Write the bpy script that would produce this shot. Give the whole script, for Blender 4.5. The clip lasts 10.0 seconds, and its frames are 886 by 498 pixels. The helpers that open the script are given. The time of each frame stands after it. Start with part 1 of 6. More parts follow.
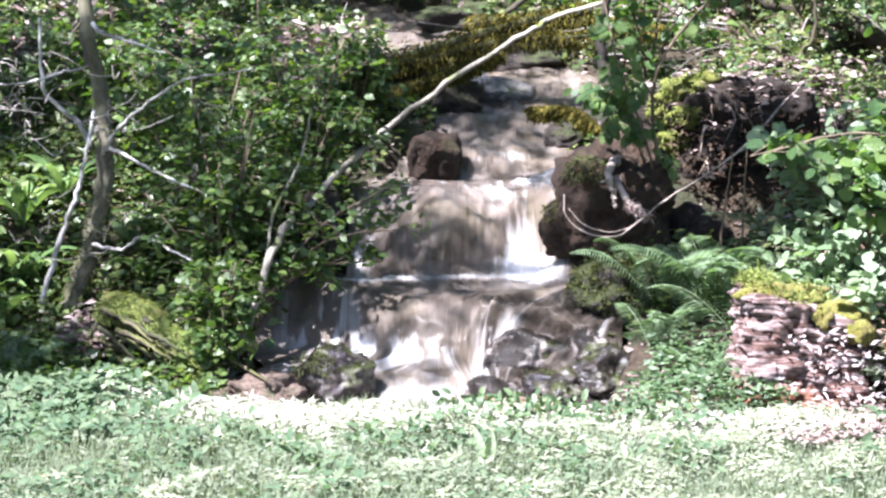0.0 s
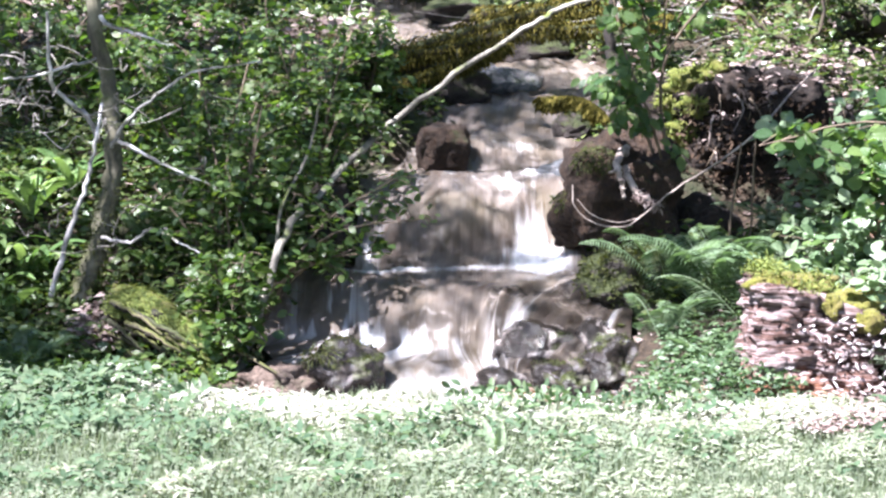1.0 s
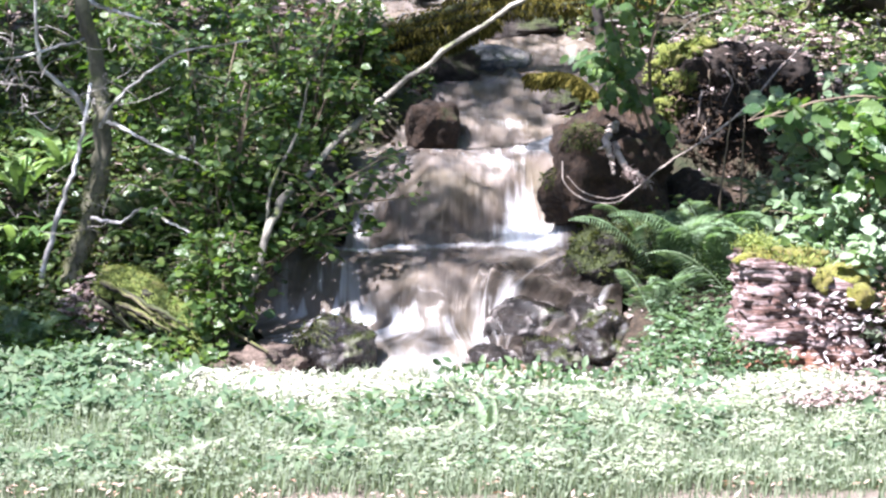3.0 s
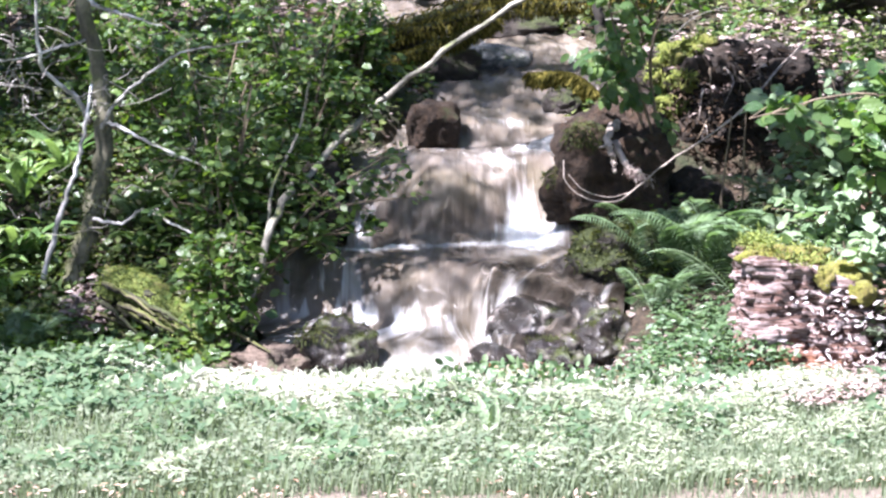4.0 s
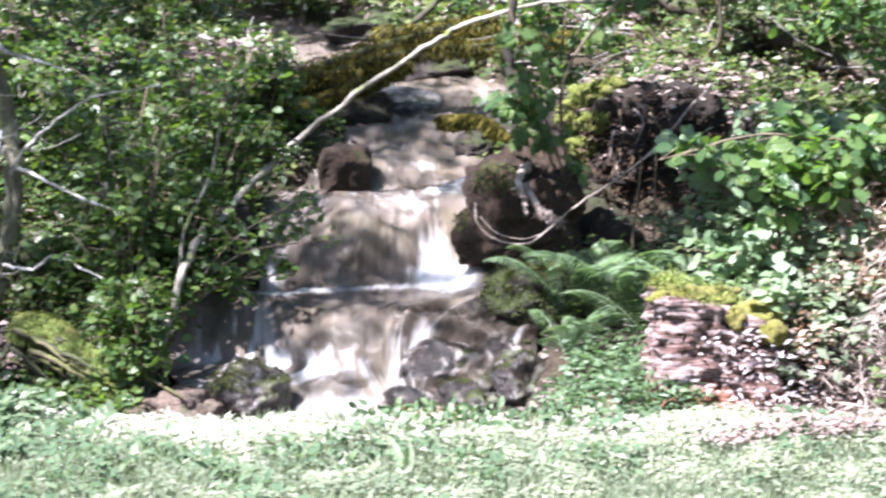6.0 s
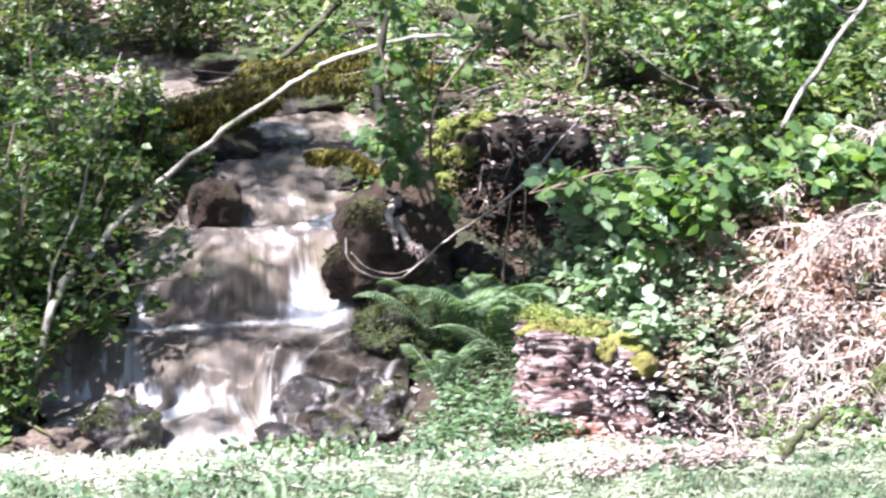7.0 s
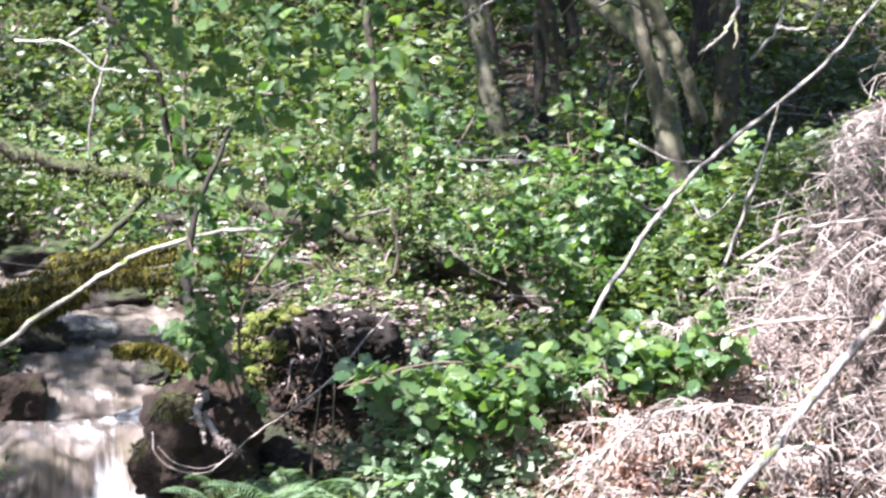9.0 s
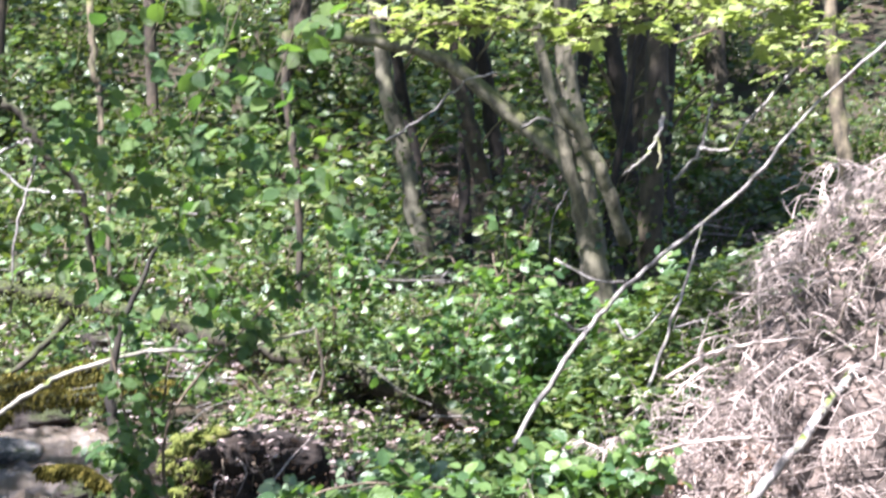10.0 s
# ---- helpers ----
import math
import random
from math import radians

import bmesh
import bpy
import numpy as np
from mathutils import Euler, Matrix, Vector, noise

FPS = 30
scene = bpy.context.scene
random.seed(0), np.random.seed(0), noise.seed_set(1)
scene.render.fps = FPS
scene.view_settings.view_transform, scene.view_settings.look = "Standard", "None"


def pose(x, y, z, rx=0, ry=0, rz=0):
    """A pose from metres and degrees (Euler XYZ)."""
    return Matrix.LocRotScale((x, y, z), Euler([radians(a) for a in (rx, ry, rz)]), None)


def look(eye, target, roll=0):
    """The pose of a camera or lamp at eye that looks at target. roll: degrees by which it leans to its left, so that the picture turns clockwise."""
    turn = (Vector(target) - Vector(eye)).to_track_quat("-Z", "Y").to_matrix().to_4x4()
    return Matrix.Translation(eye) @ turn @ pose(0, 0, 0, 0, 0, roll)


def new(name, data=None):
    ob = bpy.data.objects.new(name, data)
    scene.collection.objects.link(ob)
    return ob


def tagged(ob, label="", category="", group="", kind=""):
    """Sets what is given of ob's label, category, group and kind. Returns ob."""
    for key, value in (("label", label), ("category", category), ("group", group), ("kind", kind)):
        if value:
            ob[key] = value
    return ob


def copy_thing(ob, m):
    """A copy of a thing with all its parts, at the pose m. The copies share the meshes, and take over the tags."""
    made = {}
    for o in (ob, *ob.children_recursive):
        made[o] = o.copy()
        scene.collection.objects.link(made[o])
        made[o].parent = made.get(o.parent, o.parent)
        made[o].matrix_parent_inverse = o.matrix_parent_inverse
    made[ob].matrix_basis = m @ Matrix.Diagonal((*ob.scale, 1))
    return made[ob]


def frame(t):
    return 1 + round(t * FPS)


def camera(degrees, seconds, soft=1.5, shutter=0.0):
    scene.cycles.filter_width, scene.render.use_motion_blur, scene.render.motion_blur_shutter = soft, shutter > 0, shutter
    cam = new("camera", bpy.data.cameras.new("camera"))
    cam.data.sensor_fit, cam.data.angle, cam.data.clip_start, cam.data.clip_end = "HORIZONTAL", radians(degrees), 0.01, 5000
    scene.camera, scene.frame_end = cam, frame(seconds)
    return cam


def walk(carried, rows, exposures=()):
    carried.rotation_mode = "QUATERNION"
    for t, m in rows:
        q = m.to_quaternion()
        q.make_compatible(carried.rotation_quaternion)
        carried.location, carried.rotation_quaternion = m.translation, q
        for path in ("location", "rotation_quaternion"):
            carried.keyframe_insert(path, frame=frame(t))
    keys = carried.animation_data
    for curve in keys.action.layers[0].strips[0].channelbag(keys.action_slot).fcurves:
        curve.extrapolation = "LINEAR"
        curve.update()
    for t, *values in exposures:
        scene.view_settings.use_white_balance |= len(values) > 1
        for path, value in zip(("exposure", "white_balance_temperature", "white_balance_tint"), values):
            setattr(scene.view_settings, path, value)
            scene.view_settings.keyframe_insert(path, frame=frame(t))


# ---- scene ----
# The camera stands on the grass bank and turns from the cascade to the wooded slope.
cam = camera(20.0, 10.0, soft=2.4, shutter=0.4)
EYE = 1.6
TURNS = [
    (0, 83.729, -0.322, -0.166),
    (0.5, 83.596, -0.249, -0.079),
    (1, 83.529, -0.003, 0.001),
    (1.5, 83.364, 0.185, -0.069),
    (2, 83.221, 0.305, -0.086),
    (2.5, 83.048, 0.340, -0.181),
    (4, 83.003, 0.707, -0.269),
    (4.5, 83.196, 1.251, 0.795),
    (5, 83.186, 1.786, 1.986),
    (5.5, 83.631, 1.555, 1.060),
    (6, 83.950, 0.966, -2.310),
    (6.2, 84.049, 0.937, -3.005),
    (7.3, 85.037, 1.014, -6.043),
    (7.5, 85.356, 0.847, -6.482),
    (8, 86.966, 0.807, -7.534),
    (8.5, 88.119, 0.901, -8.576),
    (9, 89.052, 0.649, -9.621),
    (9.5, 90.192, 0.489, -10.413),
    (10, 91.772, 0.734, -11.326),
]
EXPOSURE = 2.65
walk(cam, [(t, pose(0, 0, EYE, rx, ry, rz)) for t, rx, ry, rz in TURNS], [(0, EXPOSURE, 5750, 21), (10, EXPOSURE, 5750, 21)])

# ---- light: a high sun from behind the left shoulder, and the sky ----
SUN_WAY = Vector((-0.42, -0.38, 0.82)).normalized()
world = bpy.data.worlds.new("sky")
scene.world = world
world.use_nodes = True
wn = world.node_tree
sky = wn.nodes.new("ShaderNodeTexSky")
sky.sky_type = 'NISHITA'
sky.sun_disc = False
sky.sun_elevation = math.asin(SUN_WAY.z)
sky.sun_rotation = math.atan2(SUN_WAY.x, SUN_WAY.y)
wn.nodes["Background"].inputs["Strength"].default_value = 0.038
wn.links.new(sky.outputs["Color"], wn.nodes["Background"].inputs["Color"])
lamp = bpy.data.lights.new("sun", 'SUN')
lamp.energy, lamp.angle, lamp.color = 5.0, radians(0.7), (1.0, 0.96, 0.90)
sun = new("sun", lamp)
sun.matrix_world = look(SUN_WAY * 60, (0, 0, 0))

rng = np.random.default_rng(7)


# ---- materials ----
def tree_of(name):
    m = bpy.data.materials.new(name)
    m.use_nodes = True
    nt = m.node_tree
    return m, nt, nt.nodes["Principled BSDF"], nt.nodes["Material Output"]


def node(nt, kind, **values):
    n = nt.nodes.new(kind)
    for key, value in values.items():
        n.inputs[key.replace("_", " ")].default_value = value
    return n


def ramp(nt, source, stops):
    r = nt.nodes.new("ShaderNodeValToRGB")
    e = r.color_ramp.elements
    while len(e) < len(stops):
        e.new(0.5)
    for el, (at, c) in zip(e, stops):
        el.position, el.color = at, (*c, 1) if len(c) == 3 else c
    nt.links.new(source, r.inputs[0])
    return r.outputs[0]


def grey(v):
    return (v, v, v)


def mapped(nt, scale=(1, 1, 1)):
    co = nt.nodes.new("ShaderNodeTexCoord")
    mp = nt.nodes.new("ShaderNodeMapping")
    mp.inputs["Scale"].default_value = scale
    nt.links.new(co.outputs["Object"], mp.inputs[0])
    return mp.outputs[0]


def noised(nt, scale, detail=5.0, rough=0.6, stretch=(1, 1, 1), warp=0.0):
    n = node(nt, "ShaderNodeTexNoise", Scale=scale, Detail=detail, Roughness=rough, Distortion=warp)
    nt.links.new(mapped(nt, stretch), n.inputs["Vector"])
    return n.outputs["Fac"]


def mixed(nt, fac, a, b):
    m = nt.nodes.new("ShaderNodeMix")
    m.data_type = 'RGBA'
    for sock, v in ((m.inputs[0], fac), (m.inputs[6], a), (m.inputs[7], b)):
        if isinstance(v, (float, int)):
            sock.default_value = v
        elif isinstance(v, tuple):
            sock.default_value = (*v, 1)
        else:
            nt.links.new(v, sock)
    return m.outputs[2]


def bumped(nt, bsdf, height, strength=0.5, distance=0.02):
    b = node(nt, "ShaderNodeBump", Strength=strength, Distance=distance)
    nt.links.new(height, b.inputs["Height"])
    nt.links.new(b.outputs[0], bsdf.inputs["Normal"])


def upward(nt, low, high):
    g = nt.nodes.new("ShaderNodeNewGeometry")
    s = nt.nodes.new("ShaderNodeSeparateXYZ")
    nt.links.new(g.outputs["Normal"], s.inputs[0])
    return ramp(nt, s.outputs["Z"], [(low, grey(0)), (high, grey(1))])


def times(nt, a, b, how='MULTIPLY'):
    m = nt.nodes.new("ShaderNodeMath")
    m.operation = how
    for sock, v in ((m.inputs[0], a), (m.inputs[1], b)):
        if isinstance(v, (float, int)):
            sock.default_value = v
        else:
            nt.links.new(v, sock)
    return m.outputs[0]


def leaf_mat(name, colours, rough=0.38, thin=0.35, glow=(1.5, 1.7, 0.5), gloss=0.55):
    """Leaves: each its own green, a glossy upper skin and light that comes through."""
    m, nt, bsdf, out = tree_of(name)
    g = nt.nodes.new("ShaderNodeNewGeometry")
    stops = [(i / max(1, len(colours) - 1), c) for i, c in enumerate(colours)]
    info = nt.nodes.new("ShaderNodeObjectInfo")
    col = ramp(nt, times(nt, times(nt, g.outputs["Random Per Island"], info.outputs["Random"], 'ADD'), 0.0, 'FRACT'), stops)
    col = mixed(nt, times(nt, noised(nt, 26, 3), 0.35), col, tuple(0.55 * v for v in colours[0]))
    nt.links.new(col, bsdf.inputs["Base Color"])
    bsdf.inputs["Roughness"].default_value = rough
    bsdf.inputs["Specular IOR Level"].default_value = gloss
    bumped(nt, bsdf, noised(nt, 70, 3), 0.7, 0.008)
    t = nt.nodes.new("ShaderNodeBsdfTranslucent")
    tint = nt.nodes.new("ShaderNodeVectorMath")
    tint.operation = 'MULTIPLY'
    tint.inputs[1].default_value = glow
    nt.links.new(col, tint.inputs[0])
    nt.links.new(tint.outputs[0], t.inputs["Color"])
    mix = nt.nodes.new("ShaderNodeMixShader")
    mix.inputs[0].default_value = thin
    nt.links.new(bsdf.outputs[0], mix.inputs[1])
    nt.links.new(t.outputs[0], mix.inputs[2])
    nt.links.new(mix.outputs[0], out.inputs[0])
    return m


def bark_mat(name, dark, light, moss=0.0, moss_col=(0.10, 0.13, 0.02), grain=(1, 1, 0.25), rough=0.85, size=40):
    m, nt, bsdf, out = tree_of(name)
    n = noised(nt, size, 6, 0.65, grain, 0.4)
    big = noised(nt, 7, 3)
    col = ramp(nt, n, [(0.3, dark), (0.72, light)])
    col = mixed(nt, ramp(nt, big, [(0.48, grey(0)), (0.6, grey(0.6))]), col, tuple(min(1, 1.6 * v) for v in light))
    if moss:
        where = times(nt, upward(nt, -0.35, 0.5), ramp(nt, noised(nt, 9, 4), [(0.62 - 0.35 * moss, grey(0)), (0.72 - 0.3 * moss, grey(1))]))
        fine = ramp(nt, noised(nt, 140, 3), [(0.3, tuple(0.45 * v for v in moss_col)), (0.7, tuple(1.6 * v for v in moss_col))])
        col = mixed(nt, where, col, fine)
    nt.links.new(col, bsdf.inputs["Base Color"])
    bsdf.inputs["Roughness"].default_value = rough
    bumped(nt, bsdf, n, 0.8, 0.012)
    return m


def stone_mat(name, dark, light, moss=0.0, rough=0.7, wet=0.0):
    m, nt, bsdf, out = tree_of(name)
    n = noised(nt, 11, 8, 0.7, warp=0.6)
    fine = noised(nt, 60, 5, 0.7)
    col = ramp(nt, n, [(0.3, dark), (0.55, tuple(0.5 * (a + b) for a, b in zip(dark, light))), (0.75, light)])
    col = mixed(nt, ramp(nt, fine, [(0.35, grey(0)), (0.65, grey(0.55))]), col, tuple(0.5 * v for v in dark))
    if moss:
        where = times(nt, upward(nt, -0.25, 0.45), ramp(nt, noised(nt, 6, 5), [(0.62 - 0.4 * moss, grey(0)), (0.72 - 0.35 * moss, grey(1))]))
        moss_col = ramp(nt, noised(nt, 120, 3), [(0.3, (0.014, 0.02, 0.005)), (0.7, (0.075, 0.095, 0.017))])
        col = mixed(nt, where, col, moss_col)
    nt.links.new(col, bsdf.inputs["Base Color"])
    bsdf.inputs["Roughness"].default_value = rough
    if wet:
        # Pale patches put the white sheen of running water into the base colour.
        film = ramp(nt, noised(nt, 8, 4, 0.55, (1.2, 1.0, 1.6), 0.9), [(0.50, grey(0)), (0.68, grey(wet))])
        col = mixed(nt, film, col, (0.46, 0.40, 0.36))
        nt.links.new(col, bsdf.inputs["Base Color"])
        nt.links.new(ramp(nt, noised(nt, 14, 4), [(0.35, grey(0.08)), (0.7, grey(0.4))]), bsdf.inputs["Roughness"])
    bumped(nt, bsdf, times(nt, n, fine, 'ADD'), 0.5 if wet else 1.0, 0.035)
    return m


def moss_mat(name, deep, lit):
    m, nt, bsdf, out = tree_of(name)
    n = noised(nt, 130, 4, 0.7)
    big = noised(nt, 12, 4)
    col = ramp(nt, n, [(0.3, deep), (0.7, lit)])
    col = mixed(nt, ramp(nt, big, [(0.45, grey(0)), (0.7, grey(0.6))]), col, (0.16, 0.11, 0.04))
    nt.links.new(col, bsdf.inputs["Base Color"])
    bsdf.inputs["Roughness"].default_value = 0.95
    bsdf.inputs["Sheen Weight"].default_value = 0.04
    bumped(nt, bsdf, n, 1.0, 0.02)
    return m


def soil_mat():
    """Woodland soil with litter crumbs and moss; short turf on the flat bank."""
    m, nt, bsdf, out = tree_of("soil")
    n = noised(nt, 5, 8, 0.7)
    fine = noised(nt, 45, 6, 0.75)
    col = ramp(nt, fine, [(0.3, (0.018, 0.012, 0.006)), (0.55, (0.06, 0.039, 0.02)), (0.78, (0.19, 0.13, 0.078))])
    col = mixed(nt, ramp(nt, n, [(0.45, grey(0)), (0.6, grey(0.8))]), col, (0.035, 0.05, 0.015))
    a = nt.nodes.new("ShaderNodeAttribute")
    a.attribute_name = "turf"
    p = nt.nodes.new("ShaderNodeAttribute")
    p.attribute_name = "path"
    turf = ramp(nt, fine, [(0.3, (0.05, 0.06, 0.02)), (0.6, (0.14, 0.17, 0.06)), (0.8, (0.32, 0.26, 0.17))])
    col = mixed(nt, a.outputs["Fac"], col, turf)
    dust = ramp(nt, fine, [(0.3, (0.16, 0.12, 0.09)), (0.6, (0.30, 0.24, 0.19)), (0.8, (0.42, 0.35, 0.29))])
    col = mixed(nt, p.outputs["Fac"], col, dust)
    nt.links.new(col, bsdf.inputs["Base Color"])
    bsdf.inputs["Roughness"].default_value = 0.95
    bumped(nt, bsdf, times(nt, n, fine, 'ADD'), 1.0, 0.04)
    return m


def water_mat():
    """Silty brown water running thin over rock, turning to froth where it falls."""
    m, nt, bsdf, out = tree_of("stream_water")
    a = nt.nodes.new("ShaderNodeAttribute")
    a.attribute_name = "froth"
    thin = nt.nodes.new("ShaderNodeAttribute")
    thin.attribute_name = "film"
    uv = nt.nodes.new("ShaderNodeAttribute")
    uv.attribute_name = "flow"

    def streaked(across, along, detail):
        mp = nt.nodes.new("ShaderNodeMapping")
        mp.inputs["Scale"].default_value = (across, along, 1)
        nt.links.new(uv.outputs["Vector"], mp.inputs[0])
        n = node(nt, "ShaderNodeTexNoise", Scale=1.0, Detail=detail, Roughness=0.6, Distortion=0.6)
        nt.links.new(mp.outputs[0], n.inputs["Vector"])
        return n.outputs["Fac"]

    fine, broad = streaked(34, 1.7, 5.0), streaked(7, 1.5, 4.0)
    soft = noised(nt, 3.2, 4, 0.6, warp=0.8)
    brown = ramp(nt, soft, [(0.3, (0.068, 0.053, 0.042)), (0.5, (0.107, 0.088, 0.073)), (0.72, (0.150, 0.128, 0.112))])
    brown = mixed(nt, ramp(nt, noised(nt, 2.1, 3, 0.55, warp=0.5), [(0.45, grey(0)), (0.65, grey(0.6))]), brown, (0.100, 0.084, 0.056))
    brown = mixed(nt, ramp(nt, broad, [(0.46, grey(0)), (0.76, grey(0.42))]), brown, (0.32, 0.28, 0.25))
    stone = noised(nt, 10, 5, 0.65, warp=0.9)
    rockish = ramp(nt, times(nt, times(nt, stone, 0.6), times(nt, broad, 0.4), 'ADD'), [(0.40, (0.018, 0.014, 0.011)), (0.50, (0.042, 0.034, 0.027)), (0.57, (0.10, 0.084, 0.070)), (0.66, (0.26, 0.225, 0.20))])
    brown = mixed(nt, thin.outputs["Fac"], brown, rockish)
    foam = ramp(nt, times(nt, a.outputs["Fac"], times(nt, times(nt, fine, 0.5), times(nt, broad, 0.15), 'ADD'), 'ADD'), [(0.42, grey(0)), (0.66, grey(0.30)), (1.05, grey(0.82))])
    col = mixed(nt, foam, brown, (0.68, 0.68, 0.68))
    nt.links.new(col, bsdf.inputs["Base Color"])
    rough = nt.nodes.new("ShaderNodeMapRange")
    rough.inputs["To Min"].default_value, rough.inputs["To Max"].default_value = 0.2, 0.75
    nt.links.new(foam, rough.inputs[0])
    nt.links.new(rough.outputs[0], bsdf.inputs["Roughness"])
    bsdf.inputs["IOR"].default_value = 1.33
    bsdf.inputs["Specular IOR Level"].default_value = 0.2
    bsdf.inputs["Subsurface Weight"].default_value = 0.75
    bsdf.inputs["Subsurface Radius"].default_value = (1.0, 0.85, 0.65)
    bsdf.inputs["Subsurface Scale"].default_value = 0.07
    bumped(nt, bsdf, times(nt, fine, times(nt, broad, 0.5), 'ADD'), 0.45, 0.02)
    return m


def rotten_mat():
    """Weathered grey wood, split into layers, with red-brown rot showing between."""
    m, nt, bsdf, out = tree_of("rotten_wood")
    n = noised(nt, 13, 8, 0.7, (0.35, 0.35, 3.2), 0.8)
    fine = noised(nt, 70, 4, 0.7, (0.6, 0.6, 2))
    col = ramp(nt, n, [(0.40, (0.012, 0.007, 0.005)), (0.47, (0.11, 0.052, 0.036)), (0.55, (0.30, 0.235, 0.225)), (0.72, (0.55, 0.49, 0.48))])
    low = nt.nodes.new("ShaderNodeSeparateXYZ")
    nt.links.new(mapped(nt), low.inputs[0])
    rot = ramp(nt, times(nt, low.outputs["Z"], times(nt, noised(nt, 5, 3), 0.18), 'ADD'), [(0.13, grey(0.85)), (0.22, grey(0))])
    col = mixed(nt, rot, col, (0.30, 0.12, 0.055))
    col = mixed(nt, ramp(nt, fine, [(0.3, grey(0)), (0.7, grey(0.35))]), col, (0.05, 0.03, 0.025))
    nt.links.new(col, bsdf.inputs["Base Color"])
    bsdf.inputs["Roughness"].default_value = 0.9
    bumped(nt, bsdf, n, 1.0, 0.03)
    return m


SOIL, WATER, ROTTEN = soil_mat(), water_mat(), rotten_mat()
BARK = bark_mat("grey_brown_bark", (0.014, 0.011, 0.006), (0.135, 0.108, 0.066), 0.8, (0.07, 0.075, 0.015))
# Mossy bark; its large pale patches put flecks of sunlight into the colour.
BARK_FLECKED = bark_mat("lichened_bark", (0.012, 0.010, 0.005), (0.17, 0.155, 0.105), 1.0, (0.06, 0.065, 0.016), (1, 1, 0.35), size=12)
BARK_OLIVE = bark_mat("lichened_olive_bark", (0.02, 0.018, 0.010), (0.17, 0.15, 0.10), 0.9, (0.10, 0.105, 0.03), (1, 1, 0.3), size=22)
BARK_DARK = bark_mat("dark_bark", (0.009, 0.007, 0.004), (0.055, 0.041, 0.025), 0.6, (0.05, 0.055, 0.012))
BARK_PALE = bark_mat("pale_dead_wood", (0.06, 0.05, 0.042), (0.28, 0.255, 0.23), 0.25, size=60)
BARK_MOSSY = bark_mat("mossy_bark", (0.010, 0.008, 0.004), (0.035, 0.027, 0.015), 0.85, (0.034, 0.042, 0.009))
# Sunlit and shaded stretches of bare branch are put into the coarse mottling.
BARK_BARE = bark_mat("bare_silver_wood", (0.06, 0.05, 0.04), (0.58, 0.55, 0.52), 0.4, (0.06, 0.065, 0.025), (1, 1, 1), size=11)
POLE_BARK = bark_mat("smooth_olive_bark", (0.045, 0.041, 0.03), (0.23, 0.21, 0.17), 0.3)
TAN_WOOD = bark_mat("bleached_tan_twigs", (0.09, 0.066, 0.052), (0.39, 0.322, 0.275), 0.0, size=50)
TWIG = bark_mat("brown_twig", (0.05, 0.035, 0.022), (0.16, 0.12, 0.08), 0.0)
ROCK_TAN = stone_mat("pale_tan_rock", (0.10, 0.065, 0.045), (0.40, 0.30, 0.23), 0.1)
ROCK_DARK = stone_mat("dark_brown_rock", (0.013, 0.007, 0.003), (0.11, 0.058, 0.026), 0.1, 0.85)
ROCK_MOSSY = stone_mat("mossy_rock", (0.018, 0.013, 0.01), (0.12, 0.09, 0.07), 0.42)
ROCK_GREEN = stone_mat("moss_covered_rock", (0.018, 0.013, 0.01), (0.10, 0.08, 0.06), 0.95)
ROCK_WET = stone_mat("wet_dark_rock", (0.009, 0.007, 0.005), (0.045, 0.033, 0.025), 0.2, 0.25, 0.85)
ROCK_LOW = stone_mat("wet_mossy_rock", (0.010, 0.008, 0.006), (0.05, 0.038, 0.028), 0.32, 0.25, 0.25)
ROCK_GREY = stone_mat("wet_grey_rock", (0.05, 0.055, 0.06), (0.22, 0.225, 0.23), 0.1, 0.3, 0.45)
MOSS_LIT = moss_mat("lit_green_moss", (0.05, 0.066, 0.006), (0.22, 0.245, 0.024))
MOSS = moss_mat("bright_moss", (0.045, 0.05, 0.003), (0.27, 0.26, 0.025))
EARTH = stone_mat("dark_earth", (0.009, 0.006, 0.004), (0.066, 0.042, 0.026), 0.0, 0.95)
LEAF = leaf_mat("shrub_leaf", [(0.045, 0.085, 0.026), (0.075, 0.125, 0.036), (0.14, 0.19, 0.05)], 0.3, 0.4)
LEAF_HAZEL = leaf_mat("hazel_leaf", [(0.05, 0.10, 0.04), (0.09, 0.155, 0.05), (0.17, 0.24, 0.075)], 0.28, 0.42)
LEAF_CANOPY = leaf_mat("canopy_leaf", [(0.05, 0.10, 0.02), (0.08, 0.15, 0.025)], 0.45, 0.4)
# Sunlight is put into this bright yellow-green leaf colour.
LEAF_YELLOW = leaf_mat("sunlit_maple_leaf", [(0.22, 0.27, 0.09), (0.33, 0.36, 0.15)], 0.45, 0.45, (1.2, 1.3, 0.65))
LEAF_COVER = leaf_mat("ground_cover_leaf", [(0.045, 0.08, 0.028), (0.085, 0.125, 0.042), (0.17, 0.19, 0.07)], 0.26, 0.3)
LEAF_STRAP = leaf_mat("strap_fern_leaf", [(0.09, 0.16, 0.055), (0.16, 0.24, 0.085), (0.27, 0.34, 0.16)], 0.16, 0.32, (1.25, 1.45, 0.65))
LEAF_FERN = leaf_mat("fern_leaf", [(0.125, 0.195, 0.10), (0.20, 0.28, 0.15)], 0.4, 0.35, (1.2, 1.35, 0.7))
MOSS_DARK = leaf_mat("dark_moss_tuft", [(0.025, 0.035, 0.008), (0.06, 0.075, 0.014), (0.11, 0.12, 0.02)], 0.8, 0.3, (1.2, 1.2, 0.4))
